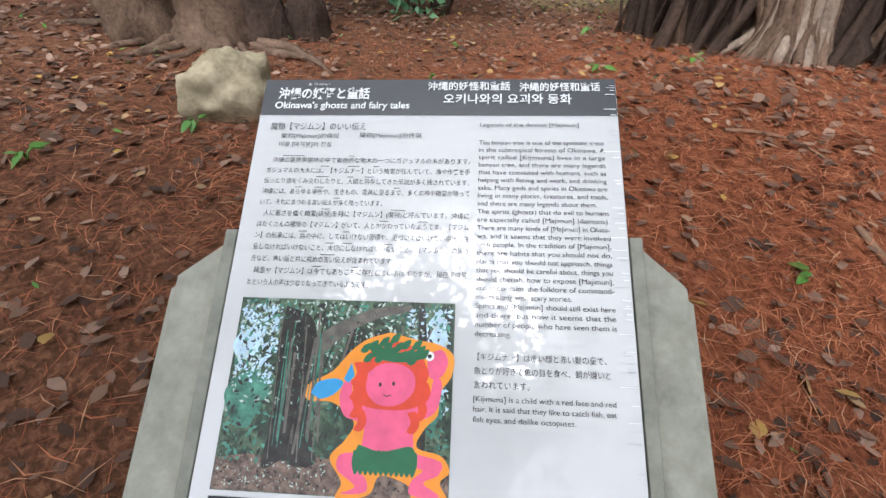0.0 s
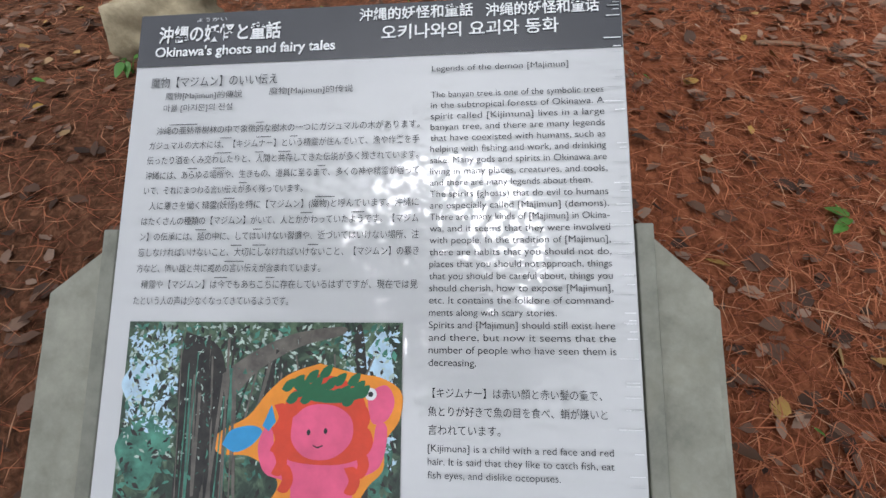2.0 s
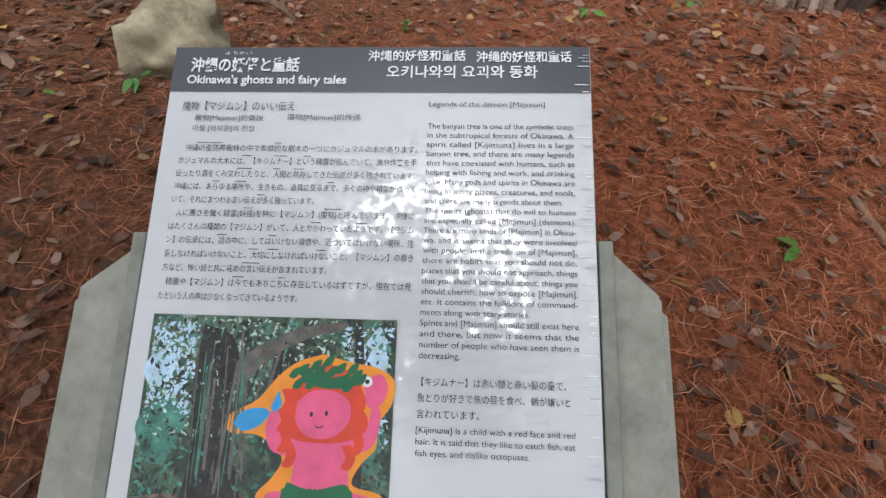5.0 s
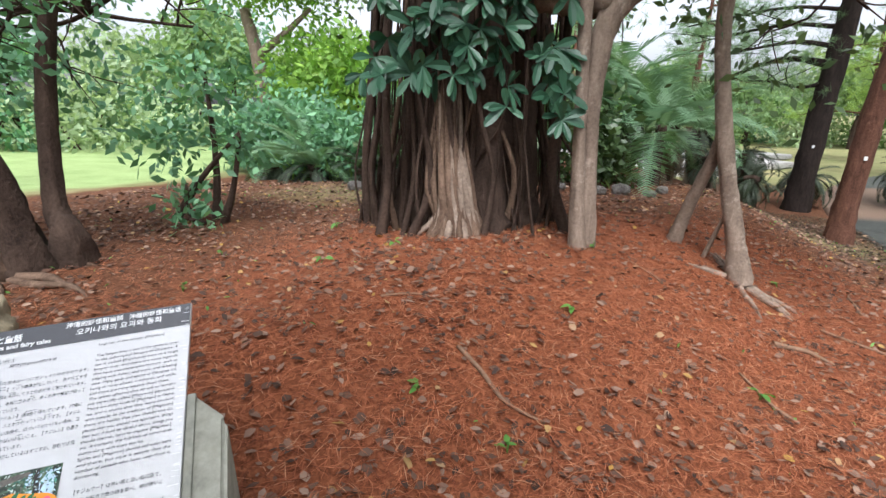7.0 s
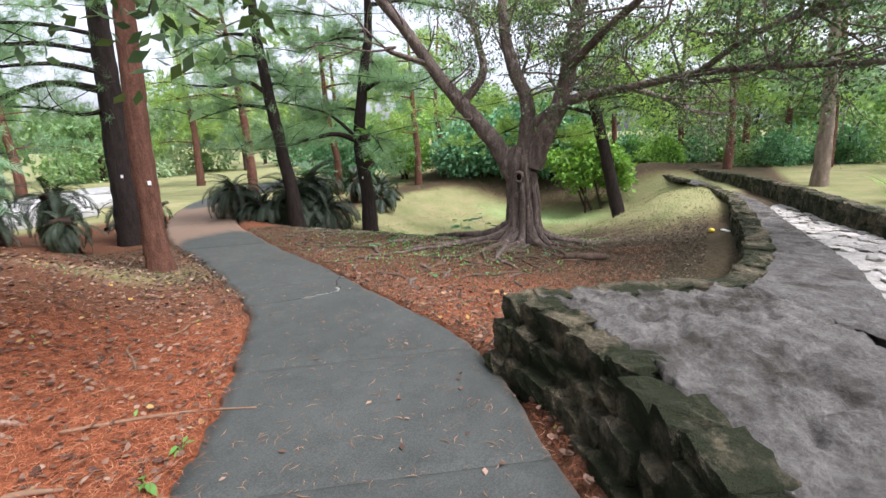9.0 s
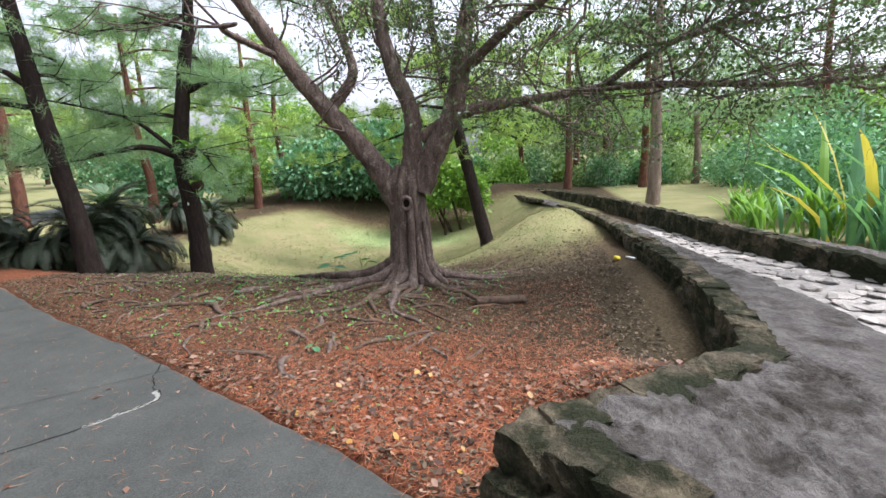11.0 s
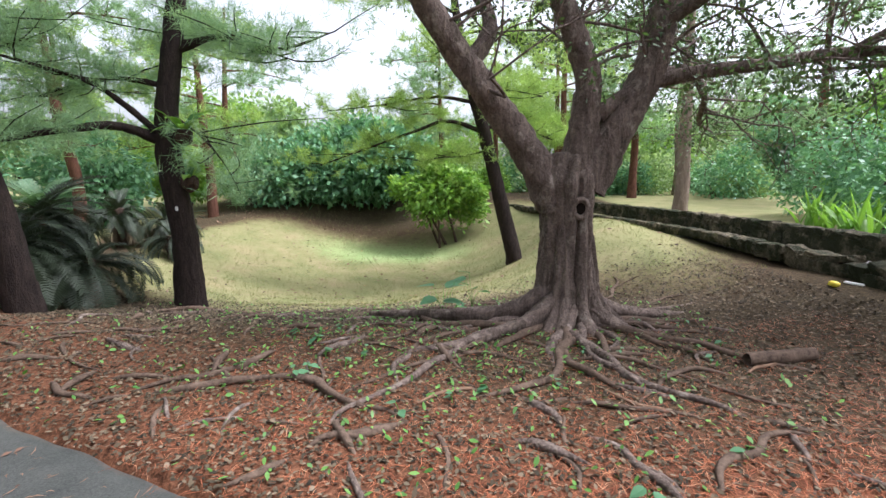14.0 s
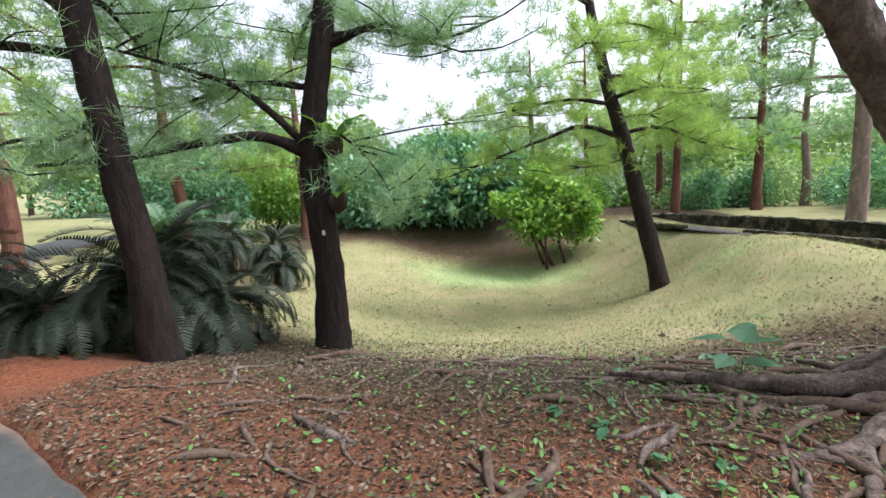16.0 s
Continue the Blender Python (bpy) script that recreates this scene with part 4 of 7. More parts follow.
figure("blue_patch", [(-0.114, 0.082), (-0.104, 0.066), (-0.08, 0.060), (-0.066, 0.066), (-0.078, 0.082), (-0.098, 0.090)], 0.0029, BLUEP)
figure("blue_patch", [(-0.066, 0.060), (-0.056, 0.036), (-0.050, 0.055), (-0.058, 0.066)][:4], 0.0029, BLUEP)
for k in range(17):
    u, v = FX - 0.036 + 0.0056 * k, FY + 0.014 + 0.012 * math.sin(k * 2.1) + 0.006 * math.sin(k * 0.2 * math.pi)
    figure("green_leaf", [(u - FX + p, v - FY + q) for p, q in ((-0.009, 0.004), (-0.003, -0.005), (0.007, -0.008), (0.004, 0.003), (-0.003, 0.007))], 0.00305 + 0.00001 * k, GREENP)
for k in range(12):
    u = -0.036 + 0.0074 * k
    figure("green_leaf", [(u - 0.005, 0.158), (u + 0.005, 0.158), (u + 0.006, 0.176), (u, 0.190), (u - 0.006, 0.176)], 0.00305 + 0.00001 * k, GREENP)
for k, (u, v) in enumerate(((-0.044, 0.05), (-0.047, 0.075), (-0.044, 0.10), (-0.036, 0.118), (0.052, 0.05), (0.056, 0.075), (0.052, 0.10), (0.042, 0.118))):
    figure("red_lock", [(u - 0.009, v - 0.014), (u + 0.004, v - 0.015), (u + 0.010, v), (u + 0.003, v + 0.014), (u - 0.008, v + 0.012), (u - 0.003, v)], 0.00285 + 0.00001 * k, REDP)
figure("dark_line", [(-0.004, 0.0795), (0.001, 0.0815), (0.007, 0.0795), (0.007, 0.0808), (0.001, 0.0832), (-0.004, 0.0808)], 0.0032, INK)
oval("white_dot", FX + 0.062, FY + 0.022, 0.007, 0.007, 0.0031, PAPER)
oval("dark_dot", FX + 0.062, FY + 0.022, 0.003, 0.003, 0.0033, INK)
for a, b, c, d in ((-0.010, 0.066, 0.0022, 0.0032), (0.010, 0.064, 0.0022, 0.0032)):
    oval("dark_dot", FX + a, FY + b, c, d, 0.0031, INK)
# caption strip and code label at the foot
for k in range(2):
    board_quad("caption_bar", 0.030, 0.706 + 0.012 * k, 0.030 + (0.33, 0.25)[k], 0.711 + 0.012 * k, 0.0018, INK, sign)
board_quad("code_label", 0.487, 0.708, 0.618, 0.768, 0.0016, PAPER, sign, "pale printed label with plain dark squares")
for k in range(3):
    board_quad("label_square", 0.497 + 0.042 * k, 0.722, 0.523 + 0.042 * k, 0.748, 0.0022, INK, sign)
# worn nicks along the edge
DROP = plain("scratched_white", (0.80, 0.80, 0.79), 0.7, 0.2, 0.06, 200)
drng = np.random.RandomState(12)
for k in range(60):
    v = 0.01 + 0.78 * drng.rand()
    board_quad("edge_chip", SW - 0.012 - 0.02 * drng.rand() ** 2, v, SW - 0.004, v + 0.0006 + 0.0008 * drng.rand(), 0.0030, DROP if k % 3 else STEEL, sign)

plinth = thing("sign_plinth", (1.3, 1.7, 0.2), "squat grey concrete plinth with chamfered shoulders under the board", "plinth")
OUT = [(0.0, 0.285), (0.655, 0.285), (0.748, 0.375), (0.750, 0.80), (-0.116, 0.80), (-0.112, 0.375)]
bm = bmesh.new()
top = [bm.verts.new(BOARD @ Vector((u, -v, -0.0145))) for u, v in OUT]
low = [bm.verts.new((BOARD @ Vector((u, -v, -0.0145)))) for u, v in OUT]
for k, vv in enumerate(low):
    vv.co.z = 0.02
    vv.co.xy += (vv.co.xy - Vector((1.5, 1.75))) * 0.06
bm.faces.new(top[::-1])
bm.faces.new(low)
for k in range(6):
    bm.faces.new((top[k], top[(k + 1) % 6], low[(k + 1) % 6], low[k]))
bmesh.ops.recalc_face_normals(bm, faces=list(bm.faces))
bmesh.ops.bevel(bm, geom=[e for e in bm.edges if all(x in top for x in e.verts) or (e.verts[0] in top) != (e.verts[1] in top)], offset=0.014, segments=3, affect="EDGES")
part("block", bm, PLINTH, plinth)
fr = []
for u, v0, v1 in ((SW + 0.004, 0.30, 0.79), (-0.004, 0.30, 0.79)):
    board_quad("filler_strip", min(u, u + 0.02 * (1 if u > 0 else -1)), v0, max(u, u + 0.02 * (1 if u > 0 else -1)), v1, -0.004, PLINTH, plinth, "", 0.012)


def boulder(name, place, size, mat, seed, label, category, sub=4, rough=0.22, kind="", group=""):
    bm = bmesh.new()
    bmesh.ops.create_icosphere(bm, subdivisions=sub, radius=0.5)
    off = Vector((seed * 3.7, seed * 1.3, seed * 2.1))
    for vv in bm.verts:
        n = vv.co.normalized()
        box = max(abs(n.x), abs(n.y), abs(n.z))
        p = n * 0.5 / box ** 0.42
        p *= 1 + rough * noise.fractal(n * 1.6 + off, 1.0, 2.0, 4) * 0.6 + 0.06 * noise.noise(n * 5 + off) + 0.03 * noise.noise(n * 13 + off)
        vv.co = Vector((p.x * size[0], p.y * size[1], p.z * size[2]))
    ob = part(name, bm, mat, None, "", True)
    ob.matrix_world = pose(*place)
    return tagged(ob, label, category, group, kind)


boulder("boulder", (-0.03, 2.74, land1(-0.03, 2.74) + 0.08, 4, -3, 30), (0.37, 0.30, 0.33), ROCK, 2, "pale yellow limestone boulder half sunk in leaf litter", "rock", 4, 0.42)


# ---- trees and plants ----
def on_land(x, y, lift=0.0):
    return (x, y, land1(x, y) + lift)


def grow(start, way, length, radius, depth, rng, tubes, tips, spread=0.75, lift=0.08):
    """A forking twig: adds its tubes and the places of its ends."""
    way = way / np.linalg.norm(way)
    mid = start + way * length * 0.5 + rng.randn(3) * length * 0.09
    end = start + way * length + rng.randn(3) * length * 0.12
    tubes.append(tube([start, mid, end], [radius, radius * 0.8, radius * 0.55], 5 if depth > 1 else 4, 5, rough=0.1, seed=rng.randint(9999), close=False))
    if depth == 0:
        tips.append(end)
        return
    for _ in range(2 + (rng.rand() < 0.5)):
        w = way + rng.randn(3) * spread + np.array([0, 0, lift])
        grow(start + (end - start) * (0.55 + 0.45 * rng.rand()), w, length * (0.6 + 0.25 * rng.rand()), radius * 0.55, depth - 1, rng, tubes, tips, spread, lift)


def crown_leaves(name, tips, per, spread, size, mat, rng, parent, droop=0.25, label=""):
    tips = np.array(tips)
    pos = np.repeat(tips, per, 0) + rng.randn(len(tips) * per, 3) * spread
    aim = rng.randn(len(pos), 3) + np.array([0, 0, -droop])
    L = size * (0.7 + 0.6 * rng.rand(len(pos)))
    v, f = leaves(pos, aim, L, L * 0.48, rng, 0.12)
    return part_np(name, v, f, mat, parent, label)


# the fig tree beside the path
FIG = np.array([11.42, 4.27, land1(11.42, 4.27)])
frng = np.random.RandomState(21)
fig = thing("fig_tree", tuple(FIG), "old spreading fig tree with fluted trunk and snaking roots", "tree")
fz0 = FIG[2]
v, f = tidy(*tube([FIG + (0, 0, -0.15), FIG + (0, 0, 0.05), FIG + (0, 0.0, 0.25), FIG + (0, 0.02, 0.6), FIG + (-0.02, 0.03, 1.0), FIG + (-0.02, 0.05, 1.32), FIG + (0, 0.0, 1.55)],
                  [0.44, 0.34, 0.26, 0.215, 0.215, 0.235, 0.17], 56, 60, 0.15, 7, 0.05, 3))
part_np("trunk", v, f, BARK_FIG, fig, "fluted grey-brown trunk", True)
FIG_BOUGHS = {
    "a": ([(11.40, 4.58, 1.05), (11.36, 4.78, 1.42), (11.30, 5.06, 1.80), (11.18, 5.44, 2.26), (11.02, 5.80, 2.76), (10.70, 6.15, 3.40), (10.3, 6.7, 4.2)], [0.20, 0.17, 0.15, 0.135, 0.115, 0.10, 0.06]),
    "b": ([(11.40, 4.42, 1.2), (11.40, 4.36, 1.75), (11.38, 4.36, 2.2), (11.36, 4.58, 2.72), (11.4, 4.75, 3.4), (11.5, 4.8, 4.4)], [0.20, 0.15, 0.125, 0.115, 0.10, 0.05]),
    "c": ([(11.43, 4.30, 1.2), (11.44, 4.05, 1.75), (11.44, 3.82, 2.2), (11.44, 3.72, 2.75), (11.5, 3.6, 3.5), (11.7, 3.2, 4.5)], [0.22, 0.185, 0.16, 0.14, 0.11, 0.05]),
    "d": ([(11.40, 4.24, 1.85), (11.40, 3.85, 2.10), (11.45, 3.35, 2.22), (11.52, 2.75, 2.30), (11.55, 2.05, 2.40), (11.35, 1.1, 2.38), (11.0, 0.1, 2.30), (10.5, -1.0, 2.35)], [0.09, 0.08, 0.075, 0.07, 0.06, 0.05, 0.035, 0.015]),
    "e": ([(11.2, 5.40, 2.2), (11.6, 5.2, 2.7), (12.2, 5.6, 3.4), (12.9, 6.2, 4.2)], [0.09, 0.08, 0.06, 0.03]),
    "f": ([(11.5, 3.85, 2.15), (12.1, 3.2, 2.35), (12.9, 2.6, 2.2), (13.8, 2.2, 2.0), (14.6, 1.6, 1.9)], [0.07, 0.06, 0.05, 0.04, 0.015]),
    "g": ([(11.55, 2.05, 2.40), (11.3, 1.5, 2.75), (11.1, 0.9, 2.95), (10.8, 0.2, 3.3)], [0.05, 0.045, 0.035, 0.015]),
    "h": ([(11.4, 3.75, 2.6), (11.0, 3.0, 3.1), (10.6, 2.2, 3.5), (10.2, 1.4, 3.7)], [0.08, 0.06, 0.05, 0.02]),
    "i": ([(10.95, 5.9, 2.85), (10.1, 6.0, 2.95), (9.7, 5.6, 2.9)], [0.055, 0.04, 0.02]),
}
FIG_BOUGHS = {k: ([(x, y - 0.15, z - 0.13) for x, y, z in pts], [r * 0.85 for r in rad]) for k, (pts, rad) in FIG_BOUGHS.items()}
for k, (pts, rad) in FIG_BOUGHS.items():
    limb("branch", [(x, y, z) for x, y, z in pts], rad, BARK_FIG, fig, 14 if rad[0] > 0.12 else 9, 8 * len(pts), 0.05, 4, 0.10, ord(k))
tubes, tips = [], []
for k, (pts, rad) in FIG_BOUGHS.items():
    line = curve_points(pts, 40)
    many = {"a": 12, "b": 14, "c": 16, "d": 26, "e": 10, "f": 14, "g": 12, "h": 16, "i": 3}[k]
    for _ in range(many):
        s = int(40 * (0.42 + 0.58 * frng.rand())) - 1
        if line[s][2] < 1.9:
            continue
        way = frng.randn(3) * (1, 1, 0.6) + np.array([0, -0.5, 0.15]) + (line[min(s + 1, 39)] - line[s - 1]) * 2
        if k in "abe":
            way[2] += 0.9
        grow(line[s], way, 0.5 + 0.35 * frng.rand(), 0.018, 3, frng, tubes, tips, 0.7, 0.02)
v, f = join_np(tubes)
part_np("twig", v, f, BARK_FIG, fig, "fine forking twigs", kind="stuff")
tips = [t for t in tips if t[2] > 1.45 and not (t[0] < 10.6 and t[1] > 3.4)]
crown_leaves("crown", tips, 20, 0.11, 0.052, LEAF_FIG, frng, fig, 0.4, "small glossy dark green leaves")
# columns of fused roots down the trunk
for k in range(13):
    a = 2 * math.pi * k / 13 + frng.randn() * 0.12
    c, s = math.cos(a), math.sin(a)
    h = 0.7 + 0.8 * frng.rand()
    limb("root_column", [FIG + (0.19 * c, 0.19 * s, h), FIG + (0.225 * c, 0.225 * s, h * 0.6), FIG + (0.265 * c, 0.265 * s, 0.25), FIG + (0.46 * c, 0.46 * s, 0.05), FIG + (0.62 * c, 0.62 * s, -0.06)],
         [0.026, 0.054, 0.062, 0.070, 0.05], BARK_FIG, fig, 8, 24, 0.1, 3, 0.12, 60 + k)
bm = bmesh.new()
KN = Vector((11.165, 4.25, 0.91))
for q in range(18):
    for w in range(8):
        a, b = q / 18 * 6.283, w / 8 * 6.283
        r = 0.066 + 0.024 * math.cos(b)
        bm.verts.new(KN + Vector((-0.028 * math.sin(b), r * math.cos(a), r * 1.2 * math.sin(a))))
bm.verts.ensure_lookup_table()
for q in range(18):
    for w in range(8):
        bm.faces.new([bm.verts[q * 8 + w], bm.verts[((q + 1) % 18) * 8 + w], bm.verts[((q + 1) % 18) * 8 + (w + 1) % 8], bm.verts[q * 8 + (w + 1) % 8]])
part("knot_rim", bm, BARK_FIG, fig, "rounded scar of a lost branch", True)
# The hollow has no depth; its shade is a flat near-black disc.
HOLE = plain("knot_hollow_shade", (0.012, 0.009, 0.007), 0.95, 0.05, 0.4)
part_np("knot_hollow", [(KN.x + 0.0 + 0.03 * (q % 2) * 0, KN.y + 0.062 * math.cos(q / 12 * 6.283), KN.z + 0.075 * math.sin(q / 12 * 6.283)) for q in range(12)], [tuple(range(12))], HOLE, fig, "flat dark disc for the shade inside the knot")


def off_path(x, y):
    """How far a place lies from the path, off the grid."""
    a, b = min(max(np.searchsorted(gx, x), 0), len(gx) - 1), min(max(np.searchsorted(gy, y), 0), len(gy) - 1)
    return max(dl[a, b], dr[a, b])


def root(name, a, length, r0, rng, parent, start, bend=0.5, mat=BARK_ROOT, proud=0.35, seed=0):
    """A root that snakes over the ground from start."""
    pts, p, ang = [], np.array(start[:2], float), a
    n = max(4, int(length / 0.16))
    for k in range(n):
        q = k / (n - 1)
        if k > 2 and max(off_path(*p), 0) < 0.12:
            break
        z = land1(*p) + r0 * (1 - 0.6 * q) * (proud + 0.45 * math.sin(k * 1.3 + seed)) - (0.03 if k == n - 1 or (k == 0 and parent is None) else 0)
        pts.append((p[0], p[1], z))
        ang += rng.randn() * bend * 0.35
        p = p + 0.16 * np.array([math.cos(ang), math.sin(ang)])
    v, f = tidy(*tube(pts, [r0 * (1.0 if parent else 0.35), r0 * 0.85, r0 * 0.6, r0 * 0.25], 8, 2 * len(pts), 0.05, 3, 0.18, seed))
    return part_np(name, v, f, mat, parent, "", True)


for k in range(40):
    a = 2 * math.pi * k / 40 + frng.randn() * 0.1
    toward = 0.5 + 0.5 * math.cos(a - 2.35)
    root("root", a, 0.6 + 0.6 * frng.rand() + 1.9 * toward * frng.rand(), 0.018 + 0.02 * frng.rand() + 0.022 * toward * frng.rand(), frng, fig,
         FIG + (0.38 * math.cos(a), 0.38 * math.sin(a), 0), 0.8, BARK_ROOT if k % 3 else BARK_FIG, 0.6, k)
# two heavy buttress roots
for pts, rad in (([(11.36, 4.55, 0.34), (11.33, 4.85, 0.17), (11.32, 5.15, 0.10), (11.42, 5.55, 0.05), (11.62, 5.95, -0.02), (11.85, 6.4, -0.10)], [0.12, 0.095, 0.07, 0.055, 0.04, 0.02]),
                 ([(11.32, 4.5, 0.30), (11.08, 4.78, 0.14), (10.9, 5.08, 0.08), (10.68, 5.45, 0.04), (10.5, 5.9, 0.0), (10.2, 6.2, -0.06)], [0.10, 0.07, 0.052, 0.042, 0.033, 0.018]),
                 ([(11.32, 4.4, 0.25), (10.98, 4.5, 0.10), (10.65, 4.7, 0.05), (10.3, 4.75, 0.02), (9.95, 5.0, -0.03)], [0.09, 0.055, 0.042, 0.03, 0.015]),
                 ([(11.35, 4.35, 0.25), (11.1, 4.05, 0.09), (10.85, 3.8, 0.05), (10.7, 3.4, 0.02)], [0.09, 0.055, 0.035, 0.015]),
                 ([(11.44, 4.3, 0.28), (11.45, 3.95, 0.12), (11.55, 3.55, 0.05), (11.7, 3.0, 0.0)], [0.10, 0.065, 0.045, 0.02])):
    limb("buttress_root", [(x, y - 0.15, z + fz0) for x, y, z in pts], rad, BARK_FIG, fig, 12, 40, 0.10, 3, 0.14, 77)
for k in range(170):
    x, y = 8.5 + 4.6 * frng.rand(), 3.2 + 6.0 * frng.rand()
    if -left_of(RIGHT_FINE, x, y) < 0.25 or math.hypot(x - 11.4, y - 4.4) < 0.6:
        continue
    r = root("surface_root", frng.rand() * 6.28, 0.4 + 1.3 * frng.rand() ** 2, 0.016 + 0.026 * frng.rand() ** 2, frng, None, (x, y), 1.1, BARK_ROOT if k % 3 else BARK_FIG, 0.7, k + 100)
    tagged(r, "bare brown root snaking over the litter", "root", "surface roots")


# pines
def pine(place, lean_pts, radii, bark, branches, rng, label, needle=NEEDLE, per=28, clusters=98, nlen=0.17, nwid=0.0075, spread=0.34, seg=14):
    ob = thing("pine_tree", place, label, "tree")
    limb("trunk", lean_pts, radii, bark, ob, seg, 6 * len(lean_pts), 0.03, 5, 0.09, rng.randint(999))
    P, A = [], []
    for pts, r in branches:
        limb("branch", pts, [r, r * 0.7, r * 0.45, r * 0.2], bark, ob, 7, 4 * len(pts) + 6, 0, 3, 0.14, rng.randint(999))
        line = curve_points(pts, 30)
        twigs = []
        for _ in range(10):
            s = rng.randint(8, 30)
            end = line[s] + rng.randn(3) * (0.5, 0.5, 0.18) + (0, 0, 0.12)
            twigs.append(tube([line[s], (line[s] + end) / 2 + rng.randn(3) * 0.05, end], [0.012, 0.009, 0.004], 4, 5, close=False, seed=rng.randint(999)))
            for _ in range(max(1, clusters // 14)):
                q = line[s] + (end - line[s]) * (0.3 + 0.8 * rng.rand()) + rng.randn(3) * 0.07
                P.append(q)
                A.append(unit(end - line[s]))
        v, f = join_np(twigs)
        part_np("twig", v, f, bark, ob, kind="stuff")
        for _ in range(clusters // 2):
            s = rng.randint(9, 30)
            P.append(line[s] + rng.randn(3) * (spread, spread, spread * 0.4) + (0, 0, 0.06))
            A.append(unit(rng.randn(3) * (1, 1, 0.4)))
    P, A = np.repeat(np.array(P), per, 0), np.repeat(np.array(A), per, 0)
    P = P + rng.randn(len(P), 3) * 0.035
    aim = A * 0.5 + rng.randn(len(P), 3) * 0.8 + np.array([0, 0, 0.25])
    v, f = blades(P, aim, nlen * (0.7 + 0.6 * rng.rand(len(P))), np.full(len(P), nwid), rng)
    part_np("crown", v, f, needle, ob, "soft hazy green needles")
    return ob


def ring_branches(axis_pts, zs, rng, length, sag=-0.15, away=None):
    """Branches that stand out all round a trunk."""
    line = curve_points(axis_pts, 60)
    out = []
    for z in zs:
        c = line[np.argmin(abs(line[:, 2] - z))]
        a = rng.rand() * 6.28 if away is None else away + rng.randn() * 0.9
        L = length * (0.7 + 0.5 * rng.rand())
        d = np.array([math.cos(a), math.sin(a), 0])
        s = np.array([-d[1], d[0], 0]) * rng.randn() * 0.25
        out.append(([c, c + d * L * 0.35 + (0, 0, 0.10) + s * 0.5, c + d * L * 0.7 + (0, 0, 0.05 + sag * 0.4) + s, c + d * L + (0, 0, sag) + s * 1.4], 0.035 + 0.02 * rng.rand()))
    return out


prng = np.random.RandomState(31)
za, zb, zc, zc2, zd = (land1(*q) for q in ((12.24, 10.47), (13.4, 9.15), (7.65, 8.3), (8.77, 11.25), (18.6, 3.9)))


def moved(pts, dx, dy, dz):
    return [(x + dx, y + dy, z + dz) for x, y, z in pts]


def moved_all(branches, dx, dy, dz):
    return [(moved(pts, dx, dy, dz), r) for pts, r in branches]


TA = moved([(12.44, 10.57, za), (12.38, 10.62, 0.6), (12.28, 10.70, 1.6), (12.17, 10.80, 3.0), (12.08, 10.85, 4.4), (12.1, 10.8, 7.5)], -0.2, -0.1, -0.1)
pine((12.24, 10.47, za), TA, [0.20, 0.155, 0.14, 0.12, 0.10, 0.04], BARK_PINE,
     moved_all([([(12.2, 10.75, 2.7), (11.9, 11.1, 3.05), (11.5, 11.5, 2.95), (11.0, 12.0, 3.0)], 0.06), ([(12.25, 10.7, 2.0), (12.0, 10.9, 1.75), (11.8, 11.15, 1.72), (11.55, 11.4, 1.55)], 0.03)], -0.2, -0.1, -0.1)
     + ring_branches(TA, [2.4, 2.9, 3.2, 3.5, 3.9, 4.2, 4.6, 5.0, 5.5, 6.0, 6.6], prng, 2.0), prng, "leaning dark-barked pine with a hazy crown beside the path")
TB = moved([(13.56, 9.24, zb + 0.1), (13.55, 9.25, 0.4), (13.5, 9.33, 1.7), (13.54, 9.26, 2.5), (13.66, 9.12, 3.6), (13.75, 9.0, 4.6), (13.8, 9.0, 7.8)], -0.15, -0.1, -0.2)
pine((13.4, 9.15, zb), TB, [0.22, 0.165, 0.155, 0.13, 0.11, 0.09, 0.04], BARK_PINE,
     moved_all([([(13.5, 9.33, 1.72), (13.2, 9.75, 1.92), (12.85, 10.2, 1.85), (12.45, 10.75, 1.70), (12.0, 11.3, 1.62)], 0.075),
      ([(13.5, 9.34, 1.75), (13.25, 9.7, 2.2), (13.05, 10.0, 2.45), (12.7, 10.5, 2.62), (12.3, 11.0, 2.75)], 0.05),
      ([(13.52, 9.25, 2.1), (13.4, 8.8, 1.8), (13.35, 8.5, 1.45), (13.4, 8.35, 1.1)], 0.02),
      ([(13.6, 9.2, 2.9), (13.6, 8.5, 3.1), (13.9, 7.9, 3.0), (14.2, 7.2, 3.3)], 0.05)], -0.15, -0.1, -0.2)
     + ring_branches(TB, [2.3, 2.8, 3.1, 3.4, 3.8, 4.1, 4.5, 5.0, 5.5, 6.0, 6.6], prng, 2.1), prng, "upright dark-barked pine at the edge of the lawn")
TC = moved([(8.06, 8.34, zc - 0.1), (8.05, 8.35, 0.5), (8.08, 8.33, 1.8), (8.14, 8.30, 2.9), (8.18, 8.28, 4.2), (8.1, 8.2, 7.5)], -0.4, -0.05, 0)
pine((7.65, 8.3, zc), TC, [0.20, 0.15, 0.14, 0.13, 0.12, 0.05], BARK_RED,
     ring_branches(TC, [3.6, 4.0, 4.4, 4.9, 5.4, 6.0, 6.6], prng, 1.9), prng, "straight red-barked pine at the path's edge", clusters=60)
TC2 = moved([(8.92, 10.85, zc2 - 0.1), (8.94, 10.86, 0.5), (9.0, 10.9, 1.8), (9.08, 10.92, 3.2), (9.1, 10.9, 4.6), (9.1, 10.9, 8.0)], -0.15, 0.4, 0)
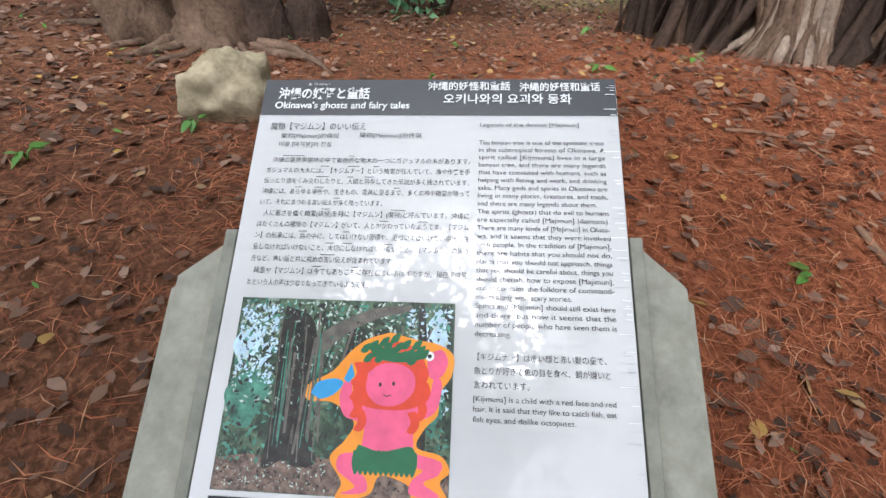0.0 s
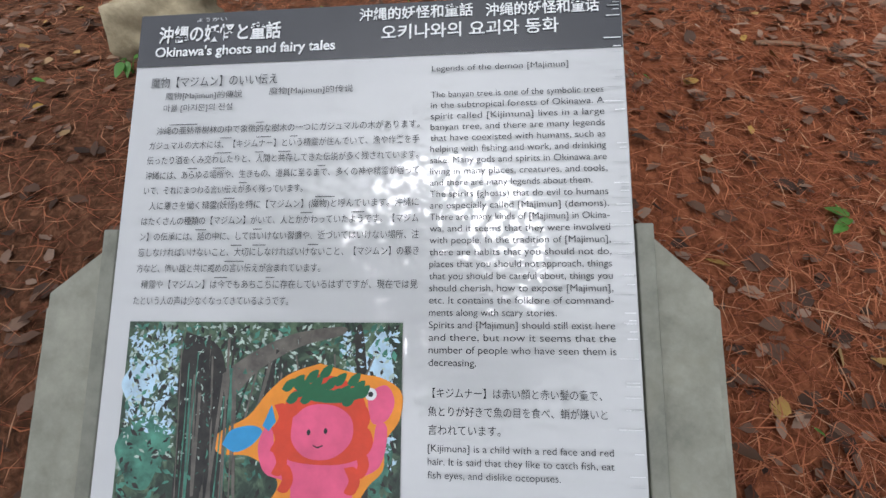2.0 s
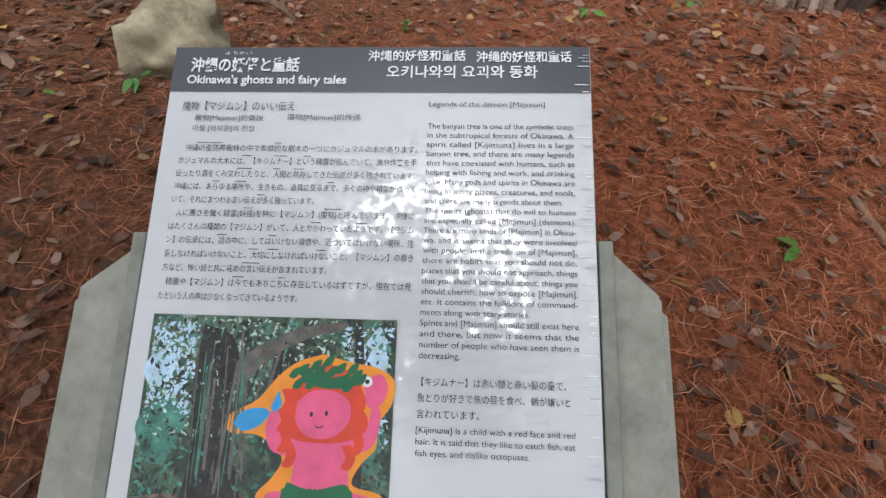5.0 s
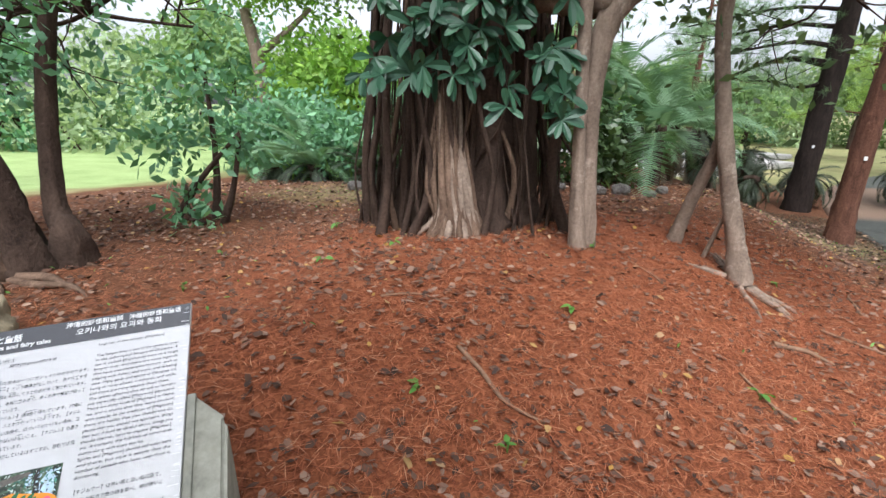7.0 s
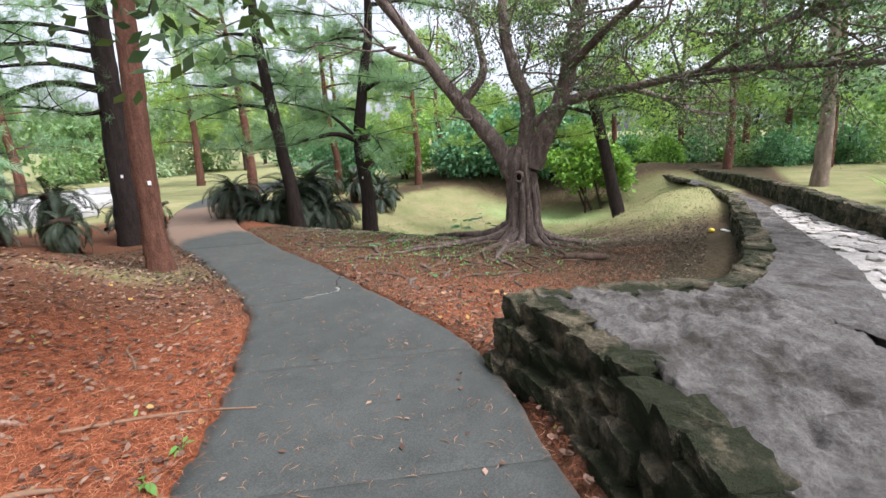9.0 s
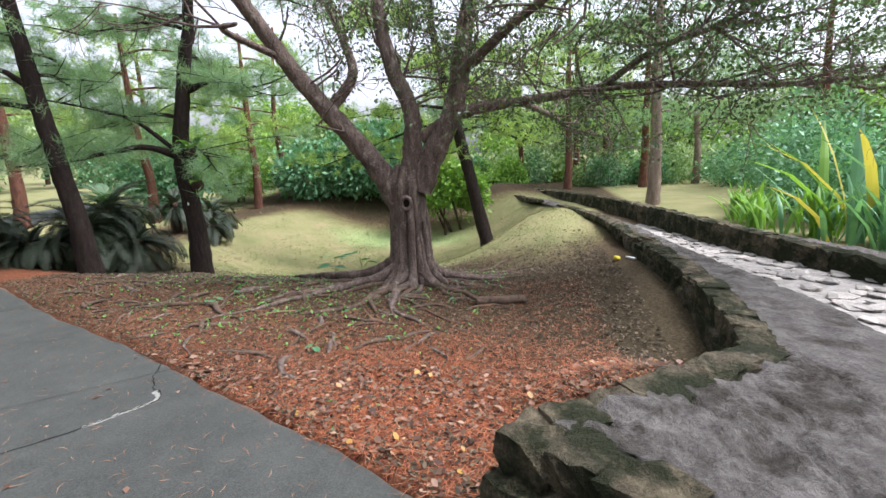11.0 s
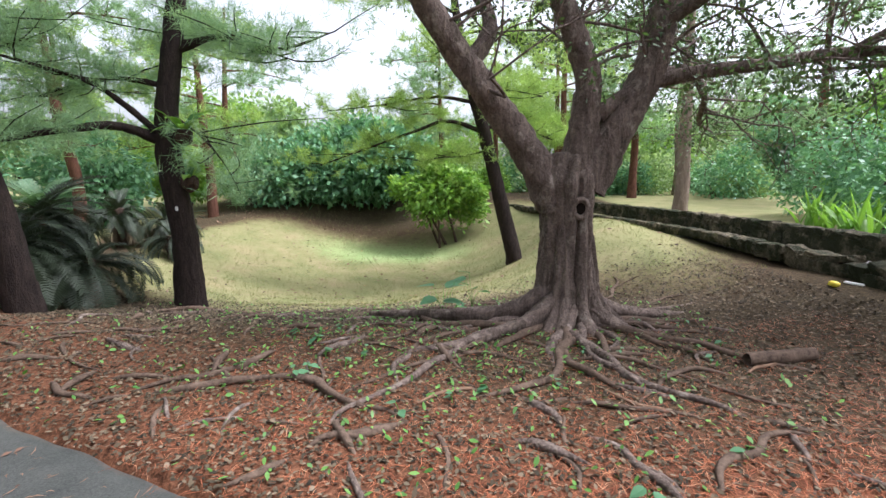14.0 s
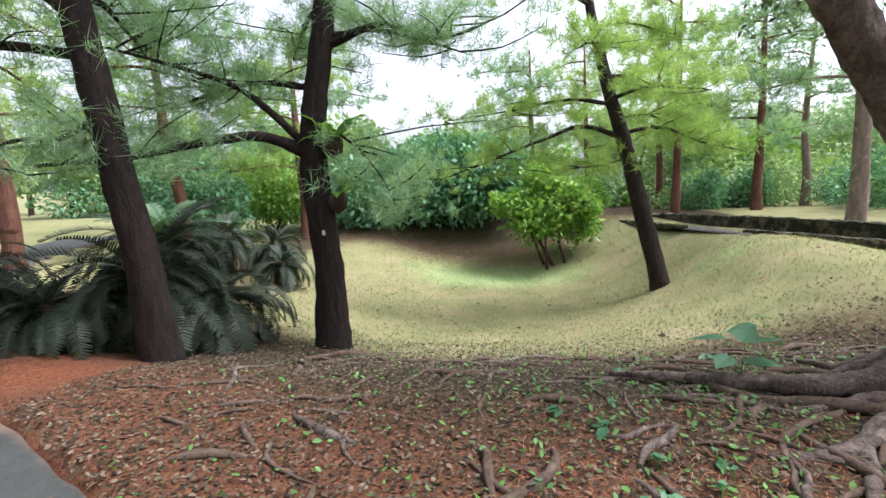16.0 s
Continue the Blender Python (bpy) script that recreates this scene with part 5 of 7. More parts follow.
pine((8.77, 11.25, zc2), TC2, [0.27, 0.215, 0.20, 0.18, 0.15, 0.06], BARK_PINE,
     moved_all([([(9.0, 10.9, 2.6), (8.5, 11.4, 2.75), (8.0, 11.9, 2.6), (7.4, 12.4, 2.2), (7.0, 12.9, 1.9)], 0.075), ([(9.0, 10.9, 2.3), (8.6, 11.0, 2.2), (8.1, 11.2, 2.3), (7.6, 11.6, 2.35)], 0.05)], -0.15, 0.4, 0)
     + ring_branches(TC2, [2.9, 3.3, 3.6, 3.9, 4.3, 4.7, 5.2, 5.8, 6.4], prng, 2.4), prng, "stout dark-barked pine with long low limbs", clusters=60)
TD = moved([(17.72, 4.9, zd + 0.4), (17.72, 5.0, -0.3), (17.8, 5.45, 1.4), (17.84, 5.75, 2.5), (17.88, 6.05, 3.5), (18.0, 6.5, 5.5), (18.1, 6.6, 8.0)], 0.9, -1.0, -0.5)
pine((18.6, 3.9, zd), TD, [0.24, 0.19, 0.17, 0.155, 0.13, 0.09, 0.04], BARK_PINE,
     moved_all([([(17.84, 5.75, 2.5), (17.6, 6.6, 2.75), (17.4, 7.4, 2.5), (17.3, 8.5, 2.1), (17.2, 9.6, 1.7)], 0.06), ([(17.8, 5.6, 2.1), (17.7, 6.2, 1.95), (17.6, 6.8, 1.9), (17.5, 7.3, 1.8)], 0.03),
      ([(17.87, 5.95, 3.2), (17.6, 6.9, 3.3), (17.3, 8.0, 3.1), (17.0, 9.4, 2.9)], 0.05), ([(17.85, 5.8, 2.6), (17.9, 5.0, 2.7), (18.0, 4.2, 2.4), (18.1, 3.4, 2.2)], 0.05)], 0.9, -1.0, -0.5)
     + ring_branches(TD, [2.4, 2.8, 3.3, 3.7, 4.2, 4.8, 5.4, 6.2], prng, 2.4), prng, "lichen-flecked pine leaning over the lawn", NEEDLE_YEL, 34, 96, 0.2, 0.012, 0.42)
# small white tags nailed to trunks
TAG = plain("white_tag", (0.75, 0.75, 0.73), 0.5)
for x, y, z, rz in ((7.63, 8.14, 1.12, -30), (8.70, 11.04, 1.08, -30), (13.19, 9.10, 0.66, 75)):
    bm = bmesh.new()
    bmesh.ops.create_cube(bm, size=1.0)
    bmesh.ops.scale(bm, vec=(0.04, 0.006, 0.055), verts=list(bm.verts))
    t = part("number_tag", bm, TAG)
    t.matrix_world = pose(x, y, z, 0, 0, rz)
    tagged(t, "small white tag nailed to a pine trunk", "tag", "trunk tags")

# bare branched and far pines to the right of the lawn and behind
for k, (x, y, h, r) in enumerate([(20.5, -0.9, 9, 0.17), (26.5, 1.2, 8, 0.14), (28.0, -2.2, 9, 0.16), (31, 0.5, 8, 0.15), (30, -5, 8, 0.15), (33, 3.4, 8, 0.14), (24, -7, 8, 0.15), (35, -1.5, 9, 0.17), (29.5, 6.2, 7, 0.13), (16.5, 17.5, 7, 0.16), (20.0, 16.2, 7, 0.15), (23.5, 14.2, 7, 0.15), (28, 15.5, 8, 0.15), (25, 20.5, 8, 0.16), (12.0, 26.0, 8, 0.16), (18.5, 24.0, 8, 0.16), (6.0, 25.0, 7, 0.15), (1.5, 22.0, 7, 0.15)]):
    z = land1(x, y)
    t = [(x, y, z - 0.1), (x + 0.05, y, z + 1.5), (x + 0.1 * prng.randn(), y + 0.1, z + 3.5), (x + 0.3 * prng.randn(), y + 0.2, z + h)]
    pine((x, y, z), t, [r * 1.3, r, r * 0.85, r * 0.3], BARK_GREY if k in (0, 4) else BARK_RED, ring_branches(t, list(np.linspace(2.6 if k < 9 else 1.7, h - 1, 9)), prng, 2.6), prng,
         ("tall straight pine beyond the stone walls" if k < 9 else "tall hazy pine across the park"), NEEDLE_YEL if k % 2 else NEEDLE, 16, 52, 0.34, 0.024, 0.6, 10)

# ---- the banyan ----
brng = np.random.RandomState(44)
BX, BY = 2.25, 5.4
bz = land1(BX, BY)
banyan = thing("banyan_tree", (BX, BY, bz), "huge dark banyan with a curtain of woody aerial roots", "tree")
# The dark interior's shade is in the bark colour; few roots keep the lighter bark.
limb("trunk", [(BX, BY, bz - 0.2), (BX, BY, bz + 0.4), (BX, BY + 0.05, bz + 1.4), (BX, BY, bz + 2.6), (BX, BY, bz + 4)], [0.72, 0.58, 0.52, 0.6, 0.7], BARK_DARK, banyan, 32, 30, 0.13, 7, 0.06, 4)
for k in range(110):
    a = brng.rand() * 6.283
    q = 0.55 + 0.42 * brng.rand()
    x, y = BX + q * math.cos(a) * 1.08, BY + q * math.sin(a) * 0.85
    r = 0.008 + 0.036 * brng.rand() ** 2.5
    top = 2.2 + 1.6 * brng.rand()
    zl = land1(x, y)
    limb("aerial_root", [(x + 0.04 * math.cos(a), y + 0.04 * math.sin(a), zl - 0.05), (x + 0.07 * brng.randn(), y + 0.05 * brng.randn(), zl + 0.5), (x - 0.08 * math.cos(a) + 0.07 * brng.randn(), y, zl + 1.2), (x - 0.15 * math.cos(a) + 0.05 * brng.randn(), y - 0.1 * math.sin(a), zl + top)],
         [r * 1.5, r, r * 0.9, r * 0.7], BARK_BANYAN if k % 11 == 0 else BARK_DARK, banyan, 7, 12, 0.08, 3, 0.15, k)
# the large root buttress that faces the path
PX, PY = 2.2, 4.72
pz = land1(PX, PY)
limb("root_buttress", [(PX - 0.05, PY - 0.02, pz - 0.1), (PX - 0.03, PY, pz + 0.25), (PX - 0.1, PY + 0.08, pz + 0.7), (PX - 0.12, PY + 0.15, pz + 1.2), (PX - 0.1, PY + 0.3, pz + 2.0)], [0.20, 0.145, 0.10, 0.085, 0.09], BARK_BANYAN, banyan, 24, 30, 0.2, 5, 0.08, 9, "pale net of fused roots")
for k in range(30):
    a = -3.0 + k * 0.1 + brng.randn() * 0.05
    c, s = math.cos(a), math.sin(a)
    L = 0.2 + 0.17 * brng.rand()
    limb("root_strand", [(PX - 0.1 + 0.08 * c, PY + 0.12 + 0.05 * s, pz + 0.9 + 0.5 * brng.rand()), (PX - 0.05 + 0.115 * c + 0.04 * brng.randn(), PY + 0.01 + 0.11 * s, pz + 0.42), (PX + 0.165 * c, PY + 0.165 * s, pz + 0.14), (PX + L * c, PY + L * s, pz - 0.05)],
         [0.018, 0.026, 0.032, 0.026], BARK_BANYAN if k % 3 else BARK_GREY, banyan, 7, 16, 0.08, 3, 0.12, 200 + k)
for pts, rad in (([(3.68, 5.52, 0.35), (3.63, 5.52, 1.1), (3.60, 5.52, 1.83), (3.70, 5.52, 2.3), (4.03, 5.46, 2.57), (4.5, 5.34, 2.76), (5.2, 5.2, 2.9), (6.2, 4.9, 3.2)], [0.09, 0.062, 0.07, 0.09, 0.115, 0.12, 0.11, 0.07]),
                 ([(3.60, 5.42, 0.35), (3.55, 5.44, 1.0), (3.52, 5.46, 1.6), (3.47, 5.47, 2.6), (3.4, 5.5, 3.6)], [0.075, 0.05, 0.045, 0.045, 0.03]),
                 ([(3.75, 5.55, 2.35), (3.3, 5.7, 2.45), (2.8, 5.9, 2.6)], [0.13, 0.16, 0.2])):
    limb("prop_trunk", moved(pts, -0.42, -0.85, 0.1), rad, BARK_GREY, banyan, 14, 40, 0.06, 4, 0.07, 15, "smooth pinkish-grey propping stem")
tubes, tips = [], []
for k in range(26):
    s = np.array([BX + brng.randn() * 0.8, BY + brng.randn() * 0.7, 3.0 + 0.8 * brng.rand()])
    grow(s, brng.randn(3) + (0, 0, 0.6), 0.8, 0.03, 2, brng, tubes, tips)
for q in ((5.0, 4.35, 3.1), (5.6, 4.05, 3.3), (4.2, 4.45, 3.0)):
    for k in range(5):
        grow(np.array(q), brng.randn(3) + (0, 0, 0.9), 0.6, 0.02, 2, brng, tubes, tips)
v, f = join_np(tubes)
part_np("twig", v, f, BARK_DARK, banyan, kind="stuff")
crown_leaves("crown", tips, 26, 0.22, 0.10, LEAF_FIG, brng, banyan, 0.2, "dense dark green leaves")


def rosette(pos, aim, rng, n, size):
    """A whorl of broad leaves at a stem's end."""
    aim = aim / np.linalg.norm(aim)
    out = []
    for k in range(n):
        w = rng.randn(3)
        w -= aim * (w @ aim) * 0.7
        w = w / np.linalg.norm(w)
        d = w * 0.95 + aim * 0.35 + np.array([0, 0, -0.25])
        d /= np.linalg.norm(d)
        L = size * (0.75 + 0.5 * rng.rand())
        side = np.cross(d, aim + 0.1 * rng.randn(3))
        side /= np.linalg.norm(side) + 1e-9
        up = np.cross(side, d)
        prof = [(0.0, 0.01), (0.3, 0.10), (0.55, 0.17), (0.8, 0.16), (0.94, 0.09)]
        v, f = [], []
        for u, wd in prof:
            c = pos + d * L * u + np.array([0, 0, -0.16 * L * u * u])
            v += [c - side * wd * L + up * wd * L * 0.25, c, c + side * wd * L + up * wd * L * 0.25]
        v.append(pos + d * L + np.array([0, 0, -0.18 * L]))
        for q in range(4):
            for e in range(2):
                f.append([q * 3 + e, q * 3 + e + 1, q * 3 + e + 4, q * 3 + e + 3])
        f += [[12, 13, 15, 15], [13, 14, 15, 15]]
        out.append((np.array(v), np.array(f)))
    return out


epi = thing("climbing_shrub", (2.3, 4.6, 1.4), "broad-leaved dark green shrub climbing on the banyan's trunk", "shrub")
stems, ros = [], []
for k in range(72):
    c = np.array([2.3 + 0.42 * brng.randn(), 4.56 + 0.16 * abs(brng.randn()), 2.1 + 0.48 * brng.randn()])
    c[0] = min(max(c[0], 1.5), 2.95)
    if c[2] < 1.62 + 0.3 * (c[0] < 2.55):
        c[2] = 1.9 + 0.9 * brng.rand()
    out = np.array([brng.randn() * 0.5, -1.0 + 0.3 * brng.randn(), 0.15 + 0.4 * brng.randn()])
    ros += rosette(c + (0, -0.12, 0), out, brng, 7, 0.17)
    stems.append(tube([c + (0, 0.5, 0.25), c + (0, 0.25, 0.05), c], [0.012, 0.01, 0.008], 5, 6, close=False))
v, f = join_np(stems)
part_np("stem", v, f, BARK_DARK, epi, kind="stuff")
v, f = tidy(*join_np(ros))
part_np("foliage", v, f, LEAF_BIG, epi, "leathery blade-shaped leaves")

# ---- slim propped tree ----
sz = land1(4.48, 4.78)
slim = thing("slim_tree", (4.48, 4.78, sz), "slim grey-brown tree with a forked, propping stem", "tree")
limb("trunk", moved([(5.02, 5.31, sz - 0.1), (4.96, 5.35, sz + 0.2), (4.86, 5.40, 1.0), (4.74, 5.44, 1.52), (4.62, 5.49, 2.3), (4.66, 5.47, 2.9), (4.8, 5.4, 4.2)], -0.5, -0.55, 0.08), [0.11, 0.075, 0.066, 0.062, 0.055, 0.06, 0.03], BARK_GREY, slim, 12, 40, 0.07, 4, 0.08, 5)
limb("prop_stem", moved([(4.62, 5.75, land1(4.12, 5.2) - 0.08 - 0.05), (4.66, 5.68, 0.8), (4.74, 5.50, 1.35), (4.72, 5.46, 1.7)], -0.5, -0.55, 0.08), [0.07, 0.05, 0.045, 0.03], BARK_GREY, slim, 10, 20, 0.07, 3, 0.1, 6)
limb("prop_stem", moved([(4.80, 5.55, land1(4.3, 5.0) - 0.08 - 0.05), (4.84, 5.50, 0.62), (4.87, 5.42, 0.85)], -0.5, -0.55, 0.08), [0.02, 0.018, 0.015], BARK_GREY, slim, 7, 12, 0.05, 3, 0.1, 7)
for k in range(9):
    root("root", k / 9 * 6.28, 0.35 + 0.3 * brng.rand(), 0.03, brng, slim, (4.52, 4.76), 0.6, BARK_GREY, 0.4, 300 + k)
tubes, tips = [], []
for k in range(12):
    grow(np.array([4.25, 4.87, 3.4 + 0.8 * brng.rand()]), brng.randn(3) + (0, 0, 0.8), 0.6, 0.02, 2, brng, tubes, tips)
v, f = join_np(tubes)
part_np("twig", v, f, BARK_GREY, slim, kind="stuff")
crown_leaves("crown", tips, 20, 0.16, 0.07, LEAF_FIG, brng, slim)

# ---- the many-stemmed tree behind the board ----
lz = land1(-1.1, 3.55)
left_tree = thing("leaning_tree", (-1.1, 3.55, lz), "stout many-stemmed tree leaning outwards, brown bark", "tree")
for k, (pts, rad) in enumerate((([(-1.42, 3.8, lz - 0.15), (-1.47, 3.72, lz + 0.15), (-1.60, 3.55, 1.05), (-1.92, 3.08, 1.85), (-2.5, 2.4, 3.2)], [0.26, 0.19, 0.16, 0.14, 0.10]),
                                ([(-1.12, 4.02, lz - 0.15), (-1.15, 4.02, lz + 0.15), (-1.31, 3.88, 1.22), (-1.6, 3.54, 2.0), (-2.1, 3.1, 3.4)], [0.30, 0.19, 0.145, 0.13, 0.09]),
                                ([(-0.95, 4.25, lz - 0.15), (-0.95, 4.24, lz + 0.2), (-0.98, 4.22, 1.1), (-1.14, 4.06, 1.92), (-1.3, 4.0, 3.4)], [0.22, 0.13, 0.105, 0.10, 0.07]),
                                ([(-0.75, 4.45, lz - 0.1), (-0.72, 4.42, lz + 0.15), (-0.85, 4.5, 0.9), (-0.9, 4.7, 1.8), (-0.8, 5.0, 3.0)], [0.18, 0.10, 0.07, 0.06, 0.04]))):
    # Rear stems get the darker bark, which has shade in its colour.
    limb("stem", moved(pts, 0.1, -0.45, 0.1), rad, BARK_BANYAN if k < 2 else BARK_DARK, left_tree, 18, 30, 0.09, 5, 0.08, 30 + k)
for k in range(24):
    a = k / 24 * 6.28 + brng.randn() * 0.1
    root("root", a, 0.5 + 0.6 * brng.rand(), 0.022 + 0.022 * brng.rand(), brng, left_tree, (-1.02 + 0.3 * math.cos(a), 3.6 + 0.3 * math.sin(a)), 0.6, BARK_BANYAN, 0.5, 400 + k)
tubes, tips = [], []
for s, n in (((-2.3, 2.6, 2.9), 7), ((-2.0, 3.2, 3.1), 8), ((-1.25, 4.0, 3.0), 8), ((-0.85, 4.8, 2.4), 9)):
    for k in range(n):
        grow(np.array(s), brng.randn(3) + (0, 0, 0.4), 0.65, 0.022, 2, brng, tubes, tips)
v, f = join_np(tubes)
part_np("twig", v, f, BARK_DARK, left_tree, kind="stuff")
crown_leaves("crown", tips, 22, 0.16, 0.10, LEAF_TEAL, brng, left_tree, 0.3)

# the tree whose crown hangs over the board and mirrors in its gloss
sh = thing("shade_tree", (0.6, -5.2, land1(0.6, -5.2)), "tall shade tree whose leafy crown hangs over the board", "tree")
limb("trunk", [(0.6, -5.2, land1(0.6, -5.2) - 0.1), (0.65, -5.0, 1.8), (0.9, -3.8, 3.8), (1.4, -1.8, 5.2), (1.8, -0.4, 5.7)], [0.34, 0.26, 0.2, 0.12, 0.05], BARK_DARK, sh, 14, 30, 0.08, 5, 0.08, 8)
pos, d = in_blobs([(1.6, -0.8, 5.5, 2.4, 1.8, 0.9), (0.2, -1.8, 5.6, 1.6, 1.5, 0.9), (2.6, -2.0, 5.8, 1.7, 1.5, 1.0)], 8200, brng, 0.2, 0.34, 1.3)
v, f = leaves(pos, brng.randn(len(pos), 3), np.full(len(pos), 0.16), np.full(len(pos), 0.09), brng)
part_np("crown", v, f, LEAF_FIG, sh)


# ---- shrubs, hedges and the belt of far trees ----
def shrub(name, blobs, n, size, mat, rng, label, category="shrub", stems=5, bark=BARK_DARK, gap=0.0, shell=0.5, kind="", width=0.5):
    b = np.array(blobs, float)
    cx, cy = b[:, 0].mean(), b[:, 1].mean()
    ob = thing(name, (cx, cy, land1(cx, cy)), label, category, kind=kind)
    for k in range(stems):
        t = b[rng.randint(len(b))]
        x, y = cx + rng.randn() * 0.2, cy + rng.randn() * 0.2
        r = 0.012 * max(t[5], 1) + 0.02
        limb("stem", [(x, y, land1(x, y) - 0.1), ((x + t[0]) / 2 + rng.randn() * 0.1, (y + t[1]) / 2, (land1(x, y) + t[2]) / 2), (t[0], t[1], t[2] + t[5] * 0.4)], [r * 1.6, r, r * 0.5], bark, ob, 7, 10, 0.05, 3, 0.1, rng.randint(999))
    pos, d = in_blobs(blobs, n, rng, shell, gap)
    keep = pos[:, 2] > land1(cx, cy) + 0.02
    pos, d = pos[keep], d[keep]
    L = size * (0.6 + 0.8 * rng.rand(len(pos)))
    v, f = leaves(pos, d * 0.7 + rng.randn(len(pos), 3) * 0.8 + np.array([0, 0, -0.25]), L, L * width, rng, 0.12)
    part_np("foliage", v, f, mat, ob)
    return ob


hrng = np.random.RandomState(70)
shrub("bush", [(x, y, z - 0.45, a, b, c) for x, y, z, a, b, c in [(23.4, 6.1, 0.5, 1.0, 1.25, 0.8), (23.7, 5.3, 0.2, 0.9, 0.9, 0.7), (23.4, 6.9, 0.9, 0.7, 0.8, 0.5), (23.3, 5.5, 1.3, 0.6, 0.7, 0.5), (23.5, 6.2, 1.7, 0.6, 0.6, 0.5), (23.2, 5.0, 0.8, 0.5, 0.5, 0.4)]], 8000, 0.2, LEAF_BUSH, hrng, "bright yellow-green bush at the foot of the bank", "bush", gap=0.55)
shrub("bush", [(x, y, z - 0.3, a, b, c) for x, y, z, a, b, c in [(25.6, 10.4, 1.3, 1.5, 2.0, 1.5), (25.9, 8.4, 1.2, 1.4, 1.6, 1.4), (25.3, 12.6, 1.0, 1.3, 1.6, 1.3), (26, 9.4, 2.2, 1.4, 1.8, 1.1), (25.9, 7.6, 2.0, 1.1, 1.1, 0.9)]], 16000, 0.26, LEAF_TEAL, hrng, "broad dark bluish-green thicket above the lawn", "thicket", gap=0.3)
shrub("bush", [(24.6, 15.2, 0.7, 1.1, 1.1, 0.9), (25.0, 16.6, 1.0, 1.2, 1.2, 1.2)], 5000, 0.2, LEAF_BUSH, hrng, "rounded yellow-green bush above the lawn", "bush", gap=0.3)
shrub("bush", [(21.5, 16.5, 0.6, 1.2, 1.2, 1.2), (22.6, 18.0, 0.9, 1.5, 1.5, 1.5)], 6000, 0.22, LEAF_TEAL, hrng, "dark rounded bush behind the cycads", "bush", gap=0.3)
shrub("bush", [(16.3, -3.2, 0.9, 1.0, 1.0, 1.0), (15.2, -3.6, 0.7, 0.9, 0.9, 0.9), (17.6, -3.8, 1.2, 1.3, 1.2, 1.2), (19.3, -4.0, 1.1, 1.2, 1.2, 1.2)], 11000, 0.13, LEAF_TEAL, hrng, "dense green shrub behind the low wall", "bush", gap=0.25)
# dark hedge behind the banyan, and shrubs along the far edge of the mound
shrub("hedge", [(3.6, 8.6, 1.0, 1.2, 0.7, 1.0), (2.4, 8.8, 1.1, 1.2, 0.8, 1.2), (1.2, 9.3, 0.8, 1.0, 0.8, 0.9), (2.6, 9.2, 2.0, 1.2, 0.9, 0.9)], 13000, 0.16, LEAF_FIG, hrng, "dark shaded undergrowth behind the banyan", "undergrowth")
shrub("hedge", [(-0.4, 10.6, 0.9, 1.3, 0.9, 0.9), (-2.2, 11.8, 1.0, 1.4, 1.0, 1.0), (0.9, 10.4, 1.0, 1.2, 0.9, 1.0), (-3.6, 13.2, 0.8, 1.3, 1.0, 0.8)], 12000, 0.17, LEAF_TEAL, hrng, "dark green hedge beyond the mound", "hedge", gap=0.25)
shrub("bush", [(-1.0, 13.4, 2.0, 1.6, 1.2, 1.5), (-2.4, 14.4, 2.3, 1.5, 1.2, 1.5), (0.6, 13.0, 1.9, 1.4, 1.2, 1.4)], 13000, 0.2, LEAF_BUSH, hrng, "tall bright green bush in open light", "bush", gap=0.3)
shrub("sapling", [(-0.7, 5.5, 0.75, 0.35, 0.35, 0.35), (-0.5, 5.2, 0.5, 0.3, 0.3, 0.25), (-0.9, 5.6, 1.35, 0.5, 0.5, 0.4), (-0.6, 5.9, 1.9, 0.7, 0.6, 0.5), (-0.1, 5.6, 1.3, 0.35, 0.4, 0.35)], 750, 0.12, LEAF_TEAL, hrng, "leafy green sapling sprouting beside the leaning tree", "sapling", gap=0.2, shell=0.1)
pt = (-4.1, 14.6)
pz2 = land1(*pt)
pale_tree = thing("pale_tree", (*pt, pz2), "smooth pale-trunked tree beyond the mound", "tree")
limb("trunk", [(pt[0], pt[1], pz2 - 0.1), (pt[0] - 0.1, pt[1], 1.6), (pt[0] - 0.25, pt[1], 3.0), (pt[0] - 0.5, pt[1], 4.2)], [0.28, 0.2, 0.19, 0.14], BARK_GREY, pale_tree, 14, 24, 0.03, 4, 0.06, 3)
limb("branch", [(pt[0] - 0.25, pt[1], 3.0), (pt[0] + 0.5, pt[1], 3.5), (pt[0] + 1.4, pt[1], 4.2)], [0.12, 0.10, 0.05], BARK_GREY, pale_tree, 10, 14, 0.03, 3, 0.08, 3)
pos, d = in_blobs([(pt[0], pt[1], 5.2, 2.6, 2.2, 1.1), (pt[0] + 1.6, pt[1], 5.0, 1.5, 1.5, 0.8)], 5000, hrng, 0.3, 0.4)
v, f = leaves(pos, hrng.randn(len(pos), 3), np.full(len(pos), 0.2), np.full(len(pos), 0.1), hrng)
part_np("crown", v, f, LEAF_BUSH, pale_tree)


